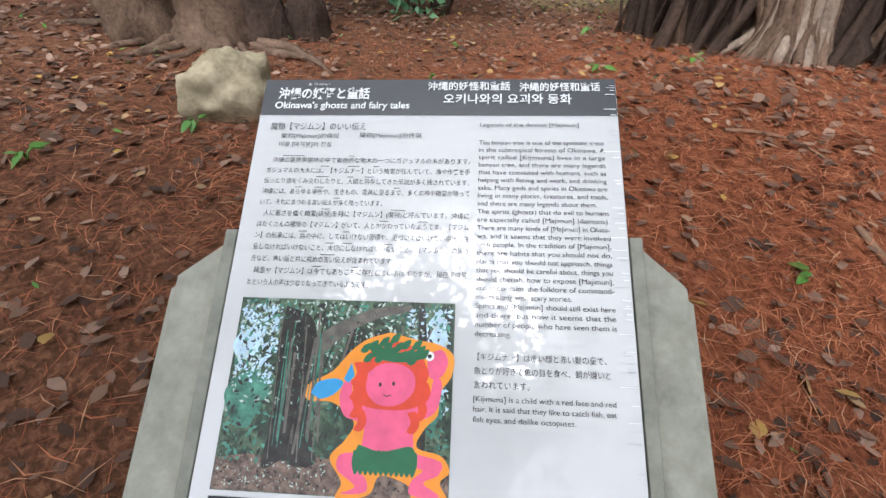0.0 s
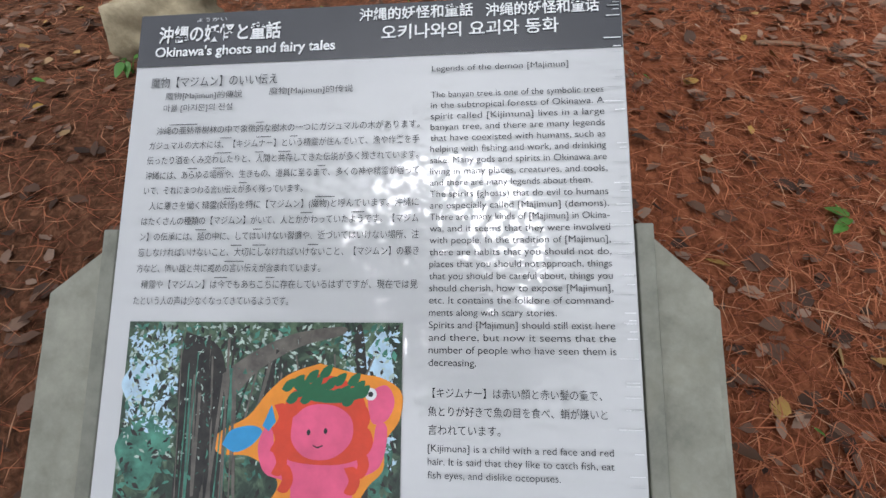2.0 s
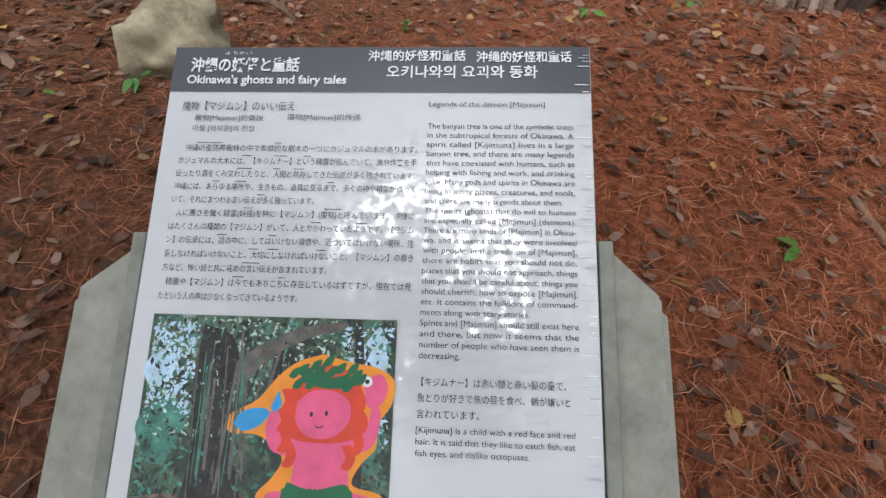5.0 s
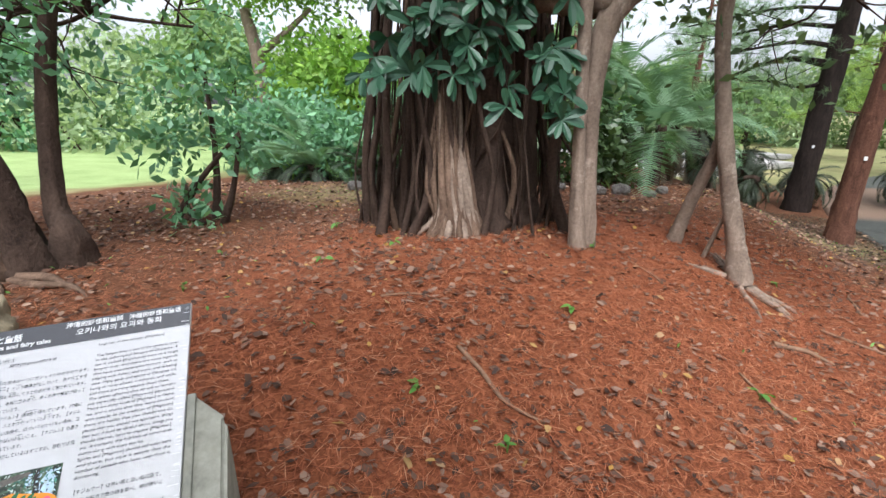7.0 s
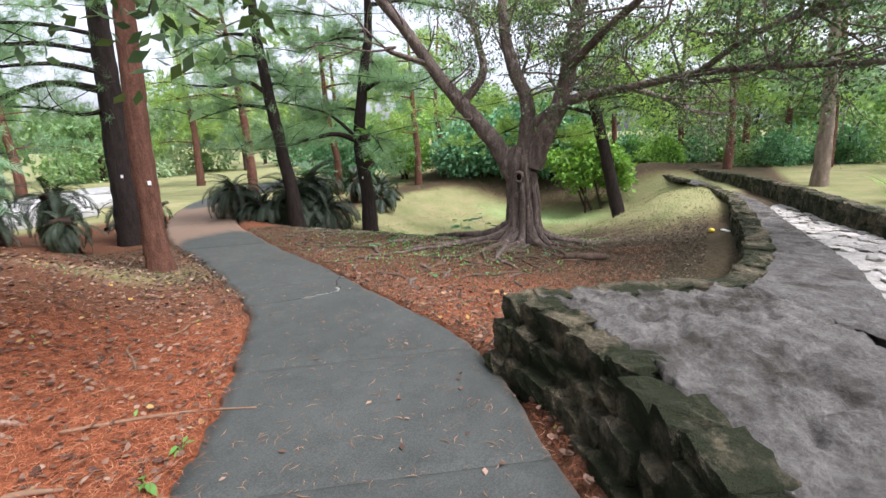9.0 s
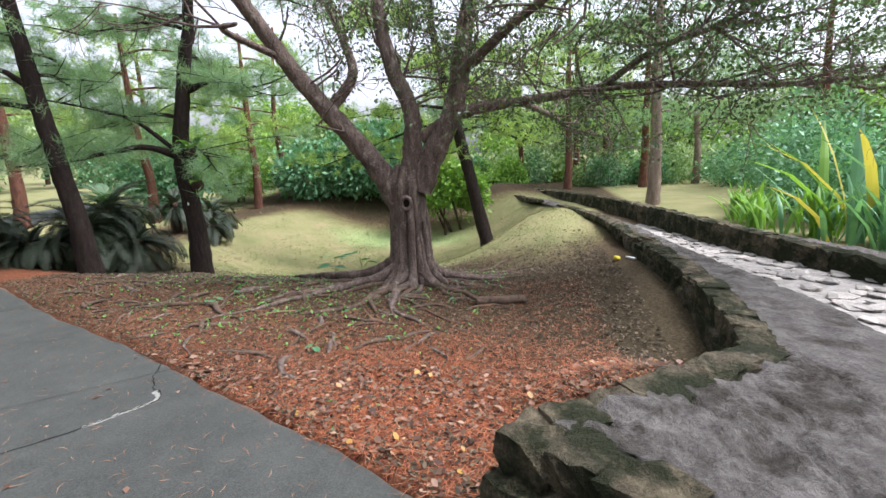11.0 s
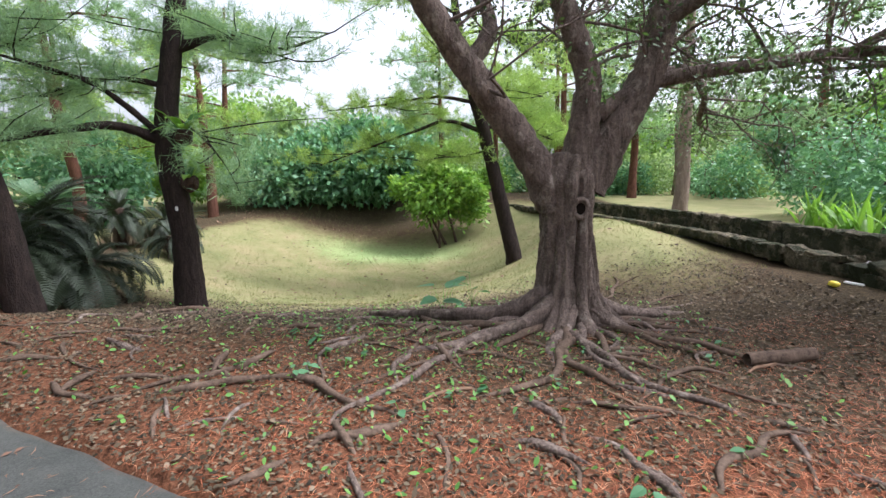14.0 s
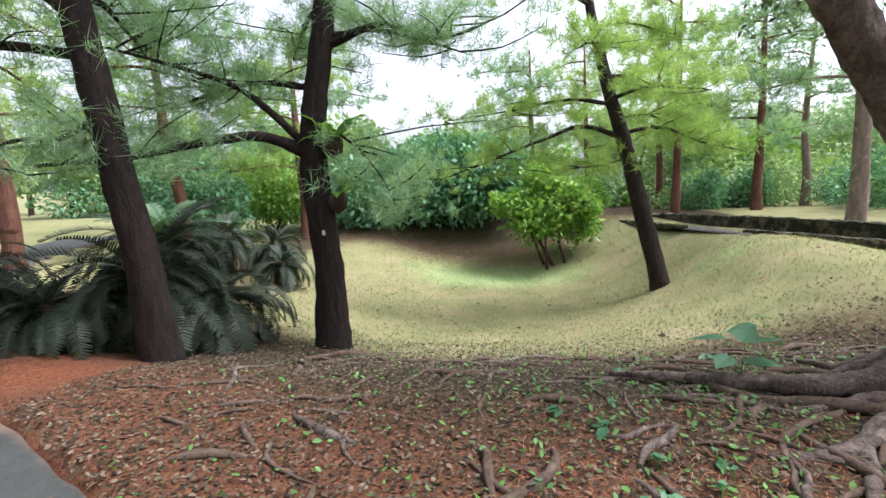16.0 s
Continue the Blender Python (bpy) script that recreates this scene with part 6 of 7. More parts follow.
def far_tree(x, y, h, r, mat, rng, label, n=2600, size=0.34, bark=BARK_DARK):
    z = land1(x, y)
    ob = thing("tree", (x, y, z), label, "tree", "belt of trees round the park")
    limb("trunk", [(x, y, z - 0.2), (x + 0.1 * rng.randn(), y, z + h * 0.3), (x + 0.3 * rng.randn(), y + 0.2 * rng.randn(), z + h * 0.7)], [0.2, 0.14, 0.06], bark, ob, 7, 10, 0.05, 3, 0.1, rng.randint(999))
    blobs = []
    for k in range(7):
        a, q = rng.rand() * 6.28, r * (0.15 + 0.6 * rng.rand())
        zz = h * (0.42 + 0.5 * rng.rand())
        s = r * (0.38 + 0.25 * rng.rand()) * (1.15 - 0.4 * zz / h)
        blobs.append((x + q * math.cos(a), y + q * math.sin(a), z + zz, s, s, s * 0.7))
    pos, d = in_blobs(blobs, n, rng, 0.45, 0.3, 0.6)
    L = size * (0.6 + 0.8 * rng.rand(len(pos)))
    v, f = leaves(pos, d * 0.6 + rng.randn(len(pos), 3) * 0.8 + np.array([0, 0, -0.2]), L, L * 0.5, rng)
    part_np("crown", v, f, mat, ob)


trng = np.random.RandomState(90)
# Both belts run full circle; the unseen parts are added to close reflections.
for k in range(88):
    a = 2 * math.pi * k / 88 + trng.randn() * 0.03
    R = 27 + 16 * trng.rand() + (4 if 0.7 < a < 1.5 else 0)
    x, y = 10 + R * math.cos(a), 6 + R * math.sin(a)
    # This arc uses only the two leaf colours lightened for haze.
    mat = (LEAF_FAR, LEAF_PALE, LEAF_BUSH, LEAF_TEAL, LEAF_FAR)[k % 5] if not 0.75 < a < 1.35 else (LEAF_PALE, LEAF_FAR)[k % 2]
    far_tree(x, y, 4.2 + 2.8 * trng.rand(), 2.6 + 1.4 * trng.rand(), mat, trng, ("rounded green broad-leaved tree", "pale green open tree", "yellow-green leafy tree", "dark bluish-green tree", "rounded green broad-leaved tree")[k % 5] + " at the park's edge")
for k in range(60):
    a = 2 * math.pi * k / 60 + trng.randn() * 0.03
    R = 24 + 6 * trng.rand() + (7 if 0.5 < a < 1.7 else 0)
    x, y = 10 + R * math.cos(a), 6 + R * math.sin(a)
    s = 1.1 + 0.7 * trng.rand()
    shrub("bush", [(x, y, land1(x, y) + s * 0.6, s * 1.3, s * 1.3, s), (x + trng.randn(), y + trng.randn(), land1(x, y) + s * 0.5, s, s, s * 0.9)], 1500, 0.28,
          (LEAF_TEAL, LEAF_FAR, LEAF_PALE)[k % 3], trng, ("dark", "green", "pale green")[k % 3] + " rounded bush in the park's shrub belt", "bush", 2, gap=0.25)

for k in range(46):
    a = radians(-75 + 100 * k / 46) + trng.randn() * 0.04
    R = 17 + 8 * trng.rand()
    x, y = 10 + R * math.cos(a) * 1.15, 3 + R * math.sin(a)
    if y > 2.5 and x < 29 or y > -1.6 and x < 20:
        continue
    s = 0.55 + 0.6 * trng.rand()
    shrub("bush", [(x, y, land1(x, y) + s * 0.7, s * 1.2, s * 1.2, s), (x + trng.randn(), y + trng.randn(), land1(x, y) + s * 0.5, s, s, s * 0.9), (x + trng.randn() * 0.5, y, land1(x, y) + s * 1.5, s * 0.7, s * 0.7, s * 0.6)], 2600, 0.17,
          (LEAF_TEAL, LEAF_FAR, LEAF_TEAL, LEAF_BUSH)[k % 4], trng, ("dark bluish-green", "mid-green", "dark bluish-green", "yellow-green")[k % 4] + " shrub beyond the stone walls", "bush", 3, gap=0.3)


# ---- cycads and ferns ----
def frond_mesh(name, length, pairs, leaflet, arch, mat, vee=0.35, fill=0.8):
    """An arching feather leaf along +x from the origin: leaflets joined along one midrib."""
    rng = np.random.RandomState(len(name) + pairs)
    t = np.linspace(0, 1, pairs)
    x, z = length * np.sin(t * arch) / arch, length * (np.cos(t * arch) - 1) / arch
    verts, faces = [(x[k], 0, z[k]) for k in range(pairs)], []
    for k in range(pairs - 1):
        dx = np.array([math.cos(t[k] * arch), 0, -math.sin(t[k] * arch)])
        nz = np.array([math.sin(t[k] * arch), 0, math.cos(t[k] * arch)])
        L = leaflet * (0.12 if t[k] < 0.12 else 0.45 + 0.55 * math.sin(min(1, t[k] * 1.05) * math.pi * 0.9 + 0.25) if t[k] < 0.93 else 0.5)
        p, q = np.array(verts[k]), np.array(verts[k + 1])
        for s in (-1, 1):
            d = np.array([0, s * 0.85, 0]) + dx * 0.45 + nz * vee + rng.randn(3) * 0.05
            d /= np.linalg.norm(d)
            o = len(verts)
            e = p + (q - p) * fill
            verts += [tuple(e + d * L * 0.55), tuple(p + d * L + (0, 0, -0.12 * L)), tuple(e)]
            faces.append((k, o + 2, o, o + 1) if s > 0 else (k, o + 1, o, o + 2))
            if s > 0:
                faces.append((k, k + 1, o + 2))
    return mesh_data(name, np.array(verts), faces, mat)


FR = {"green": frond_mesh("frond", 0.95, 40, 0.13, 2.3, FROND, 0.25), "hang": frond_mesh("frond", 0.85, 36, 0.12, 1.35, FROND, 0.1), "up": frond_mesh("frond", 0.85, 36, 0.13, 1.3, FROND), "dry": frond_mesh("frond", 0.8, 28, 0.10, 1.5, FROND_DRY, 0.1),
      "palm": frond_mesh("frond", 1.5, 50, 0.36, 1.25, FROND_PALM, 0.1, 0.6), "fern": frond_mesh("frond", 0.7, 30, 0.09, 1.0, FROND_PALM), "young": frond_mesh("frond", 0.8, 34, 0.13, 1.1, FROND_PALM)}


def cycad(x, y, h, rng, n_green=30, n_up=12, n_dry=14, scale=1.0, lean=(0, 0), label="dark green cycad with drooping feather fronds and a shaggy trunk", kinds=("green", "up", "dry"), name="cycad", category="cycad", tr=0.11):
    z = land1(x, y)
    ob = thing(name, (x, y, z), label, category, "cycads by the path" if name == "cycad" else "")
    top = np.array([x + lean[0], y + lean[1], z + h])
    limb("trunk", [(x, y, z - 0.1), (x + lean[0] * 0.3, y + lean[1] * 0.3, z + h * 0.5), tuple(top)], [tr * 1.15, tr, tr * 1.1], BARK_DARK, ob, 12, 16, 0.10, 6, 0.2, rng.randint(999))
    for kind, n, up in ((kinds[0], n_green, 30), (kinds[1], n_up, 60), (kinds[2], n_dry, -34), ("hang", n_green if name == "cycad" else 0, -8)):
        for k in range(n):
            fo = new("frond", FR[kind])
            s = scale * (0.8 + 0.4 * rng.rand())
            q = top + (0, 0, -0.08 if kind != kinds[2] else -0.18 - 0.15 * rng.rand())
            fo.matrix_world = pose(*q, 0, 0, rng.rand() * 360) @ pose(0, 0, 0, rng.randn() * 14, -(up + rng.randn() * 14), 0) @ Matrix.Diagonal((s, s, s, 1))
            hang(fo, ob)
    return ob


yrng = np.random.RandomState(55)
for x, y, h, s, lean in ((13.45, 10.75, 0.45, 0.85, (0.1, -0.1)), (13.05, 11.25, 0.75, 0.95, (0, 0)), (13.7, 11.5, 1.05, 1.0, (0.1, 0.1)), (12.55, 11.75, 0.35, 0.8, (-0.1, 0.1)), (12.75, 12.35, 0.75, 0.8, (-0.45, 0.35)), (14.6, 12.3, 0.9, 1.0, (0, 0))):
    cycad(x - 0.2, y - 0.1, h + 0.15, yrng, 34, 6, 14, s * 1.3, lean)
cycad(14.05, 11.8, 1.3, yrng, 10, 26, 10, 0.95, (0, 0), "cycad with fresh pale fronds standing upright", ("green", "young", "dry"))
for x, y, h, s in ((17.4, 11.9, 0.5, 0.9), (18.2, 12.5, 0.7, 1.0), (19.2, 12.9, 0.45, 0.9), (17.8, 13.4, 0.9, 1.0)):
    cycad(x, y, h, yrng, 24, 10, 12, s)
for x, y, h, s, lean in ((8.15, 11.35, 0.55, 0.75, (0, 0)), (7.25, 11.6, 0.75, 0.8, (0, 0)), (6.5, 11.2, 0.35, 0.75, (0, 0)), (7.9, 10.4, 0.15, 0.6, (0, 0)), (9.55, 11.6, 0.3, 0.75, (0.1, 0)), (5.9, 11.8, 0.6, 0.8, (0, 0)), (5.2, 11.0, 0.45, 0.8, (0, 0)), (7.1, 10.6, 0.2, 0.6, (0, 0))):
    cycad(x - 0.4, y + 0.25, h + 0.4, yrng, 20, 6, 20, s * 1.1, lean, "weathered cycad with brown hanging fronds", tr=0.13)
for x, y, h, s in ((5.0, 8.6, 0.9, 1.0), (4.4, 9.6, 1.3, 1.1), (5.6, 9.8, 1.0, 1.0)):
    cycad(x, y, h, yrng, 12, 8, 4, s, (0, 0), "feathery palm with arching grey-green fronds", ("palm", "palm", "dry"), "palm", "palm", 0.07)
for x, y, h, s in ((0.2, 9.2, 0.25, 0.95), (-1.0, 9.9, 0.3, 1.0), (1.0, 8.6, 0.25, 0.9), (-2.2, 10.8, 0.3, 1.0), (1.7, 8.0, 0.2, 0.8)):
    cycad(x, y, h, yrng, 18, 10, 8, s, (0, 0), "low cycad with arching grey-green fronds at the mound's edge", ("green", "palm" if x < 0 else "up", "dry"), "cycad", "cycad", 0.14)


# ---- smaller things ----
def slab_at(name, place, size, mat, label, category, rz=0.0, bevel=0.02, group="", kind=""):
    bm = bmesh.new()
    bmesh.ops.create_cube(bm, size=1.0)
    bmesh.ops.scale(bm, vec=size, verts=list(bm.verts))
    bmesh.ops.bevel(bm, geom=list(bm.edges), offset=bevel, segments=2, affect="EDGES")
    ob = part(name, bm, mat)
    ob.matrix_world = pose(*place, 0, 0, rz)
    return tagged(ob, label, category, group, kind)


lrng = np.random.RandomState(101)
# cut log and fallen sticks
log = limb("log", [(x, y, land1(x, y) + 0.045) for x, y in ((10.28, 3.24), (10.32, 2.98), (10.36, 2.72))], [0.045, 0.052, 0.044], BARK_ROOT, None, 10, 12, 0.05, 3, 0.12, 5)
tagged(log, "short dark rotting log on the litter", "log")
for k, (x, y, a, L, r) in enumerate(((4.42, 4.02, -0.10, 0.40, 0.020), (4.98, 4.42, -0.40, 0.95, 0.011), (4.2, 3.3, 2.4, 0.35, 0.012), (2.35, 3.05, -0.5, 0.5, 0.012), (3.0, 2.0, -0.9, 0.35, 0.014), (3.75, 4.3, 2.1, 0.3, 0.008), (5.6, 4.9, 1.0, 0.5, 0.01), (1.9, 3.3, 0.2, 0.4, 0.008), (9.6, 4.1, 1.0, 0.4, 0.012), (10.3, 3.0, 2.2, 0.35, 0.015), (10.4, 4.0, 0.4, 0.5, 0.012), (9.9, 5.2, 1.9, 0.4, 0.014), (6.1, 5.4, 0.3, 0.6, 0.009))):
    pts = [(x + L * q * math.cos(a + 0.25 * math.sin(3 * q + k)), y + L * q * math.sin(a + 0.25 * math.sin(3 * q + k)), 0) for q in (0, 0.33, 0.66, 1)]
    st = limb("stick", [(p, q, land1(p, q) + r * 0.9) for p, q, _ in pts], [r, r * 1.05, r * 0.85, r * 0.5], TWIG, None, 7, 14, 0.04, 3, 0.12, 500 + k)
    tagged(st, "dry brown fallen stick on needles and leaves", "stick", "fallen sticks")


def litter(name, n, area, weight, mat, label, size, flat, rng, shape="leaf", lift=0.006, slim=0.5):
    """Loose litter strewn over a stretch of the plan, kept where weight(x, y) beats chance."""
    x, y = area[0] + (area[1] - area[0]) * rng.rand(n), area[2] + (area[3] - area[2]) * rng.rand(n)
    keep = rng.rand(n) < weight(x, y)
    x, y = x[keep], y[keep]
    off = np.maximum(left_of(LEFT_FINE, x, y), -left_of(RIGHT_FINE, x, y))
    keep = off > 0.0
    x, y = x[keep], y[keep]
    m = len(x)
    pos = np.stack([x, y, land_many(x, y) + lift * (0.4 + 1.2 * rng.rand(m))], -1)
    a = rng.rand(m) * 6.283
    aim = np.stack([np.cos(a), np.sin(a), flat * rng.randn(m)], -1)
    L = size * (0.55 + 0.9 * rng.rand(m))
    if shape == "needle":
        side = np.stack([-np.sin(a), np.cos(a), 0 * a], -1)
        wid = 0.0022 + 0.0012 * rng.rand(m)
        bend = side * (L * 0.12 * rng.randn(m))[:, None]
        mid = pos + unit(aim) * L[:, None] * 0.5 + bend + np.array([0, 0, 0.004])
        v = np.stack([pos - side * wid[:, None] / 2, mid - side * wid[:, None] / 2, pos + unit(aim) * L[:, None], mid + side * wid[:, None] / 2], 1).reshape(-1, 3)
        f = np.arange(4 * m).reshape(m, 4)
    else:
        aim = unit(aim)
        side = np.stack([-np.sin(a), np.cos(a), 0.35 * rng.randn(m)], -1)
        W2 = (L * slim * (0.8 + 0.4 * rng.rand(m)))[:, None] / 2
        up = np.array([0, 0, 1.0])
        curl = (0.10 * L * rng.rand(m))[:, None] * up
        v = np.stack([pos, pos + aim * L[:, None] * 0.35 + side * W2 + curl, pos + aim * L[:, None] * 0.7 + side * W2 * 0.8 + curl, pos + aim * L[:, None],
                      pos + aim * L[:, None] * 0.7 - side * W2 * 0.8 + curl, pos + aim * L[:, None] * 0.35 - side * W2 + curl], 1).reshape(-1, 3)
        f = np.arange(6 * m).reshape(m, 6)
    ob = part_np(name, v, f, mat)
    return tagged(ob, label, "litter", kind="stuff")


def mat_of_needles(x, y):
    q = 1.2 * spot(x, y, 3.4, 4.2, 2.2, 1.5) + 0.9 * spot(x, y, 5.6, 4.6, 1.8, 1.4) + 1.0 * spot(x, y, 3.2, 2.4, 1.5, 1.3) + 0.6 * spot(x, y, 1.2, 3.0, 2.0, 1.5)
    w = 0.5 + 0.5 * np.sin(x * 3.1 + 1.3 * np.sin(y * 2.3)) * np.sin(y * 2.9 + np.sin(x * 1.7))
    return np.clip(q * (0.45 + 0.7 * w), 0, 1)


litter("fallen_needles", 330000, (-1.2, 8.4, 0.3, 8.6), mat_of_needles, DRY_NEEDLE, "red-brown pine needles matted over the ground", 0.11, 0.10, lrng, "needle", 0.010)
litter("fallen_needles", 60000, (7.2, 11.2, 2.0, 7.0), lambda x, y: np.clip(1.1 * spot(x, y, 8.3, 3.3, 1.0, 1.4) + 0.25, 0, 1), DRY_NEEDLE, "red-brown pine needles beside the footpath", 0.10, 0.08, lrng, "needle", 0.008)
litter("fallen_leaves", 52000, (-3.0, 8.6, 0.2, 9.6), lambda x, y: 0.28 + 0.62 * (0.5 + 0.5 * np.sin(x * 1.9 + 2 * np.sin(y * 1.3)) * np.sin(y * 2.1)), DRY_LEAF, "dry brown fallen leaves strewn over the mound", 0.046, 0.22, lrng, "leaf", 0.014, 0.55)
litter("fallen_leaves", 90000, (7.2, 15.0, 1.6, 10.4), lambda x, y: np.clip(1.0 - smooth01((x - 12.8) / 2.0) * 0.9, 0.05, 1), OLIVE_LEAF, "small curled brown leaves under the fig tree", 0.029, 0.28, lrng, "leaf", 0.010, 0.5)
litter("fallen_leaves", 9000, (14.0, 28.0, 1.5, 14.0), lambda x, y: np.clip(0.15 + 0.85 * spot(x, y, 25.5, 10.0, 2.5, 5), 0, 1), DRY_LEAF, "scattered dry leaves on the lawn and its bank", 0.07, 0.15, lrng, "leaf", 0.012, 0.5)
litter("small_weeds", 9000, (8.8, 14.0, 3.0, 9.5), lambda x, y: np.clip(0.75 * spot(x, y, 11.0, 5.4, 1.6, 1.7) + 0.08, 0, 1), GRASS_TUFT, "tiny green seedlings among the roots", 0.040, 0.5, lrng, "leaf", 0.03, 0.45)
litter("small_weeds", 2600, (-2.5, 8.0, 0.8, 9.0), lambda x, y: np.clip(0.10 + 0.6 * spot(x, y, 7.0, 7.6, 1.4, 1.4) + 0.5 * spot(x, y, 0.4, 7.4, 2.2, 1.6) + 0.5 * spot(x, y, -1.6, 2.4, 1.0, 1.5), 0, 1), GRASS_TUFT, "thin green weeds in the litter", 0.035, 0.6, lrng, "leaf", 0.02, 0.35)
# grass blades over the lawn and hump
GRASS_DRY = leaf_material("lawn_blades", [(0, (0.1066, 0.1312, 0.0451)), (0.6, (0.1804, 0.1886, 0.0738)), (1, (0.2542, 0.2296, 0.1148))], 0.6, 0.35)
gxp, gyp = 12.8 + 13 * lrng.rand(60000), 1.4 + 11.5 * lrng.rand(60000)
gk = lrng.rand(60000) < np.clip((1 - smooth01((np.sqrt(((gxp - 20.5) / 8.2) ** 2 + ((gyp - 7.2) / 6.6) ** 2) - 0.75) / 0.3)) + 0.9 * spot(gxp, gyp, 16.5, 2.4, 3.5, 1.2), 0, 1)
gxp, gyp = gxp[gk], gyp[gk]
gpos = np.stack([gxp, gyp, land_many(gxp, gyp) - 0.005], -1)
gv, gfc = blades(gpos, np.stack([lrng.randn(len(gxp)) * 0.6, lrng.randn(len(gxp)) * 0.6, np.ones(len(gxp))], -1), 0.03 + 0.04 * lrng.rand(len(gxp)), np.full(len(gxp), 0.008), lrng)
tagged(part_np("lawn_grass", gv, gfc, GRASS_DRY), "short yellowed grass of the sunken lawn", "grass", kind="stuff")


# seedlings with a few leaves each
def seedling(name, x, y, n, size, mat, rng, label, group, tall=0.05, wide=0.75):
    z = land1(x, y)
    ob = thing(name, (x, y, z), label, "plant", group)
    st, lf = [], []
    for k in range(n):
        a = rng.rand() * 6.283
        top = np.array([x + 0.6 * size * math.cos(a) * rng.rand(), y + 0.6 * size * math.sin(a) * rng.rand(), z + tall * (0.6 + 0.8 * rng.rand())])
        st.append(tube([(x, y, z - 0.01), (x + 0.3 * (top[0] - x), y + 0.3 * (top[1] - y), z + tall * 0.5), tuple(top)], [0.003, 0.0025, 0.002], 4, 5, close=False))
        d = np.array([math.cos(a), math.sin(a), -0.15 + 0.25 * rng.randn()])
        side = np.array([-math.sin(a), math.cos(a), 0.2 * rng.randn()])
        L = size * (0.7 + 0.6 * rng.rand())
        v = []
        for u, w in ((0, 0.16), (0.18, 0.42), (0.42, 0.46), (0.72, 0.27), (1.0, 0.0)):
            c = top + d * L * u + np.array([0, 0, -0.12 * L * u * u])
            v += [c - side * w * wide * L + (0, 0, 0.08 * w * L), c, c + side * w * wide * L + (0, 0, 0.08 * w * L)]
        f = [[q * 3 + e, q * 3 + e + 1, q * 3 + e + 4, q * 3 + e + 3] for q in range(4) for e in range(2)]
        lf.append((np.array(v), f))
    for v, f in st:
        part_np("stem", v, f, GRASS_TUFT, ob)
    for v, f in lf:
        part_np("leaf", v, f, mat, ob)


BROAD = leaf_material("broad_weed_leaves", [(0, (0.035, 0.11, 0.05)), (0.6, (0.07, 0.19, 0.085)), (1, (0.15, 0.31, 0.15))], 0.45, 0.35)
for k in range(44):
    a, q = lrng.rand() * 6.283, 0.55 + 1.5 * lrng.rand()
    x, y = 10.75 + q * math.cos(a), 5.0 + q * math.sin(a)
    if -left_of(RIGHT_FINE, x, y) > 0.3:
        seedling("seedling", x, y, 2 + lrng.randint(3), 0.032 + 0.045 * lrng.rand(), BROAD, lrng, "small heart-leaved green seedling among the roots", "seedlings under the fig tree", 0.05)
for x, y, s in ((1.75, 4.35, 0.05), (1.3, 4.0, 0.06), (3.0, 3.6, 0.05), (2.2, 2.75, 0.05), (2.6, 2.6, 0.04), (0.5, 3.6, 0.05), (4.05, 3.42, 0.075), (0.3, 4.4, 0.05), (-0.2, 2.0, 0.05), (5.3, 3.9, 0.05), (5.05, 3.78, 0.07), (0.1, 1.6, 0.05), (3.3, 4.6, 0.04), (1.0, 5.2, 0.06), (4.9, 4.9, 0.05), (2.0, 5.0, 0.04), (0.0, 2.5, 0.05), (0.7, 2.7, 0.05)):
    seedling("seedling", x, y, 4, s, GRASS_TUFT, lrng, "small bright green seedling in the needles", "seedlings on the mound", 0.04, 0.6)
seedling("arum", 11.55, 5.45, 6, 0.20, BROAD, lrng, "broad-leaved bluish green plant beside the fig's root", "", 0.28, 0.7)
seedling("arum", 11.85, 5.15, 4, 0.16, BROAD, lrng, "broad-leaved bluish green plant beside the fig's root", "", 0.34, 0.7)

# twigs and needles on the path
pv, pf = [], []
for k in range(1300):
    s = 60 + 110 * lrng.rand()
    a, q = int(s), lrng.rand()
    p = LEFT_FINE[a] * (1 - q) + RIGHT_FINE[a] * q
    L, an = 0.03 + 0.09 * lrng.rand() ** 2, lrng.rand() * 6.283
    d, n = np.array([math.cos(an), math.sin(an)]), np.array([-math.sin(an), math.cos(an)])
    z = float(slope(*p)) + 0.0105
    w = 0.0016 + 0.0028 * lrng.rand()
    pv.append((np.array([[*(p - n * w), z], [*(p + d * L / 2 + n * L * 0.1 - n * w), z + 0.003], [*(p + d * L), z], [*(p + d * L / 2 + n * L * 0.1 + n * w), z + 0.003]]), np.array([[0, 1, 2, 3]])))
v, f = join_np(pv)
tagged(part_np("path_needles", v, f, TWIG), "loose needles and twigs lying on the concrete", "litter", kind="stuff")
pv = []
for k in range(70):
    s = 62 + 100 * lrng.rand()
    a, q = int(s), lrng.rand() ** 0.6 if k % 2 else 1 - lrng.rand() ** 0.6
    p = LEFT_FINE[a] * (1 - q) + RIGHT_FINE[a] * q
    an, L = lrng.rand() * 6.283, 0.02 + 0.035 * lrng.rand()
    d, n = np.array([math.cos(an), math.sin(an), 0.1]), np.array([-math.sin(an), math.cos(an), 0.15])
    c = np.array([*p, float(slope(*p)) + 0.011])
    pv.append((np.array([c, c + d * L * 0.5 + n * L * 0.3 + (0, 0, 0.004), c + d * L, c + d * L * 0.5 - n * L * 0.3 + (0, 0, 0.004)]), np.array([[0, 1, 2, 3]])))
v, f = join_np(pv)
tagged(part_np("path_leaves", v, f, DRY_LEAF), "a few pale dry leaves on the concrete", "litter", kind="stuff")
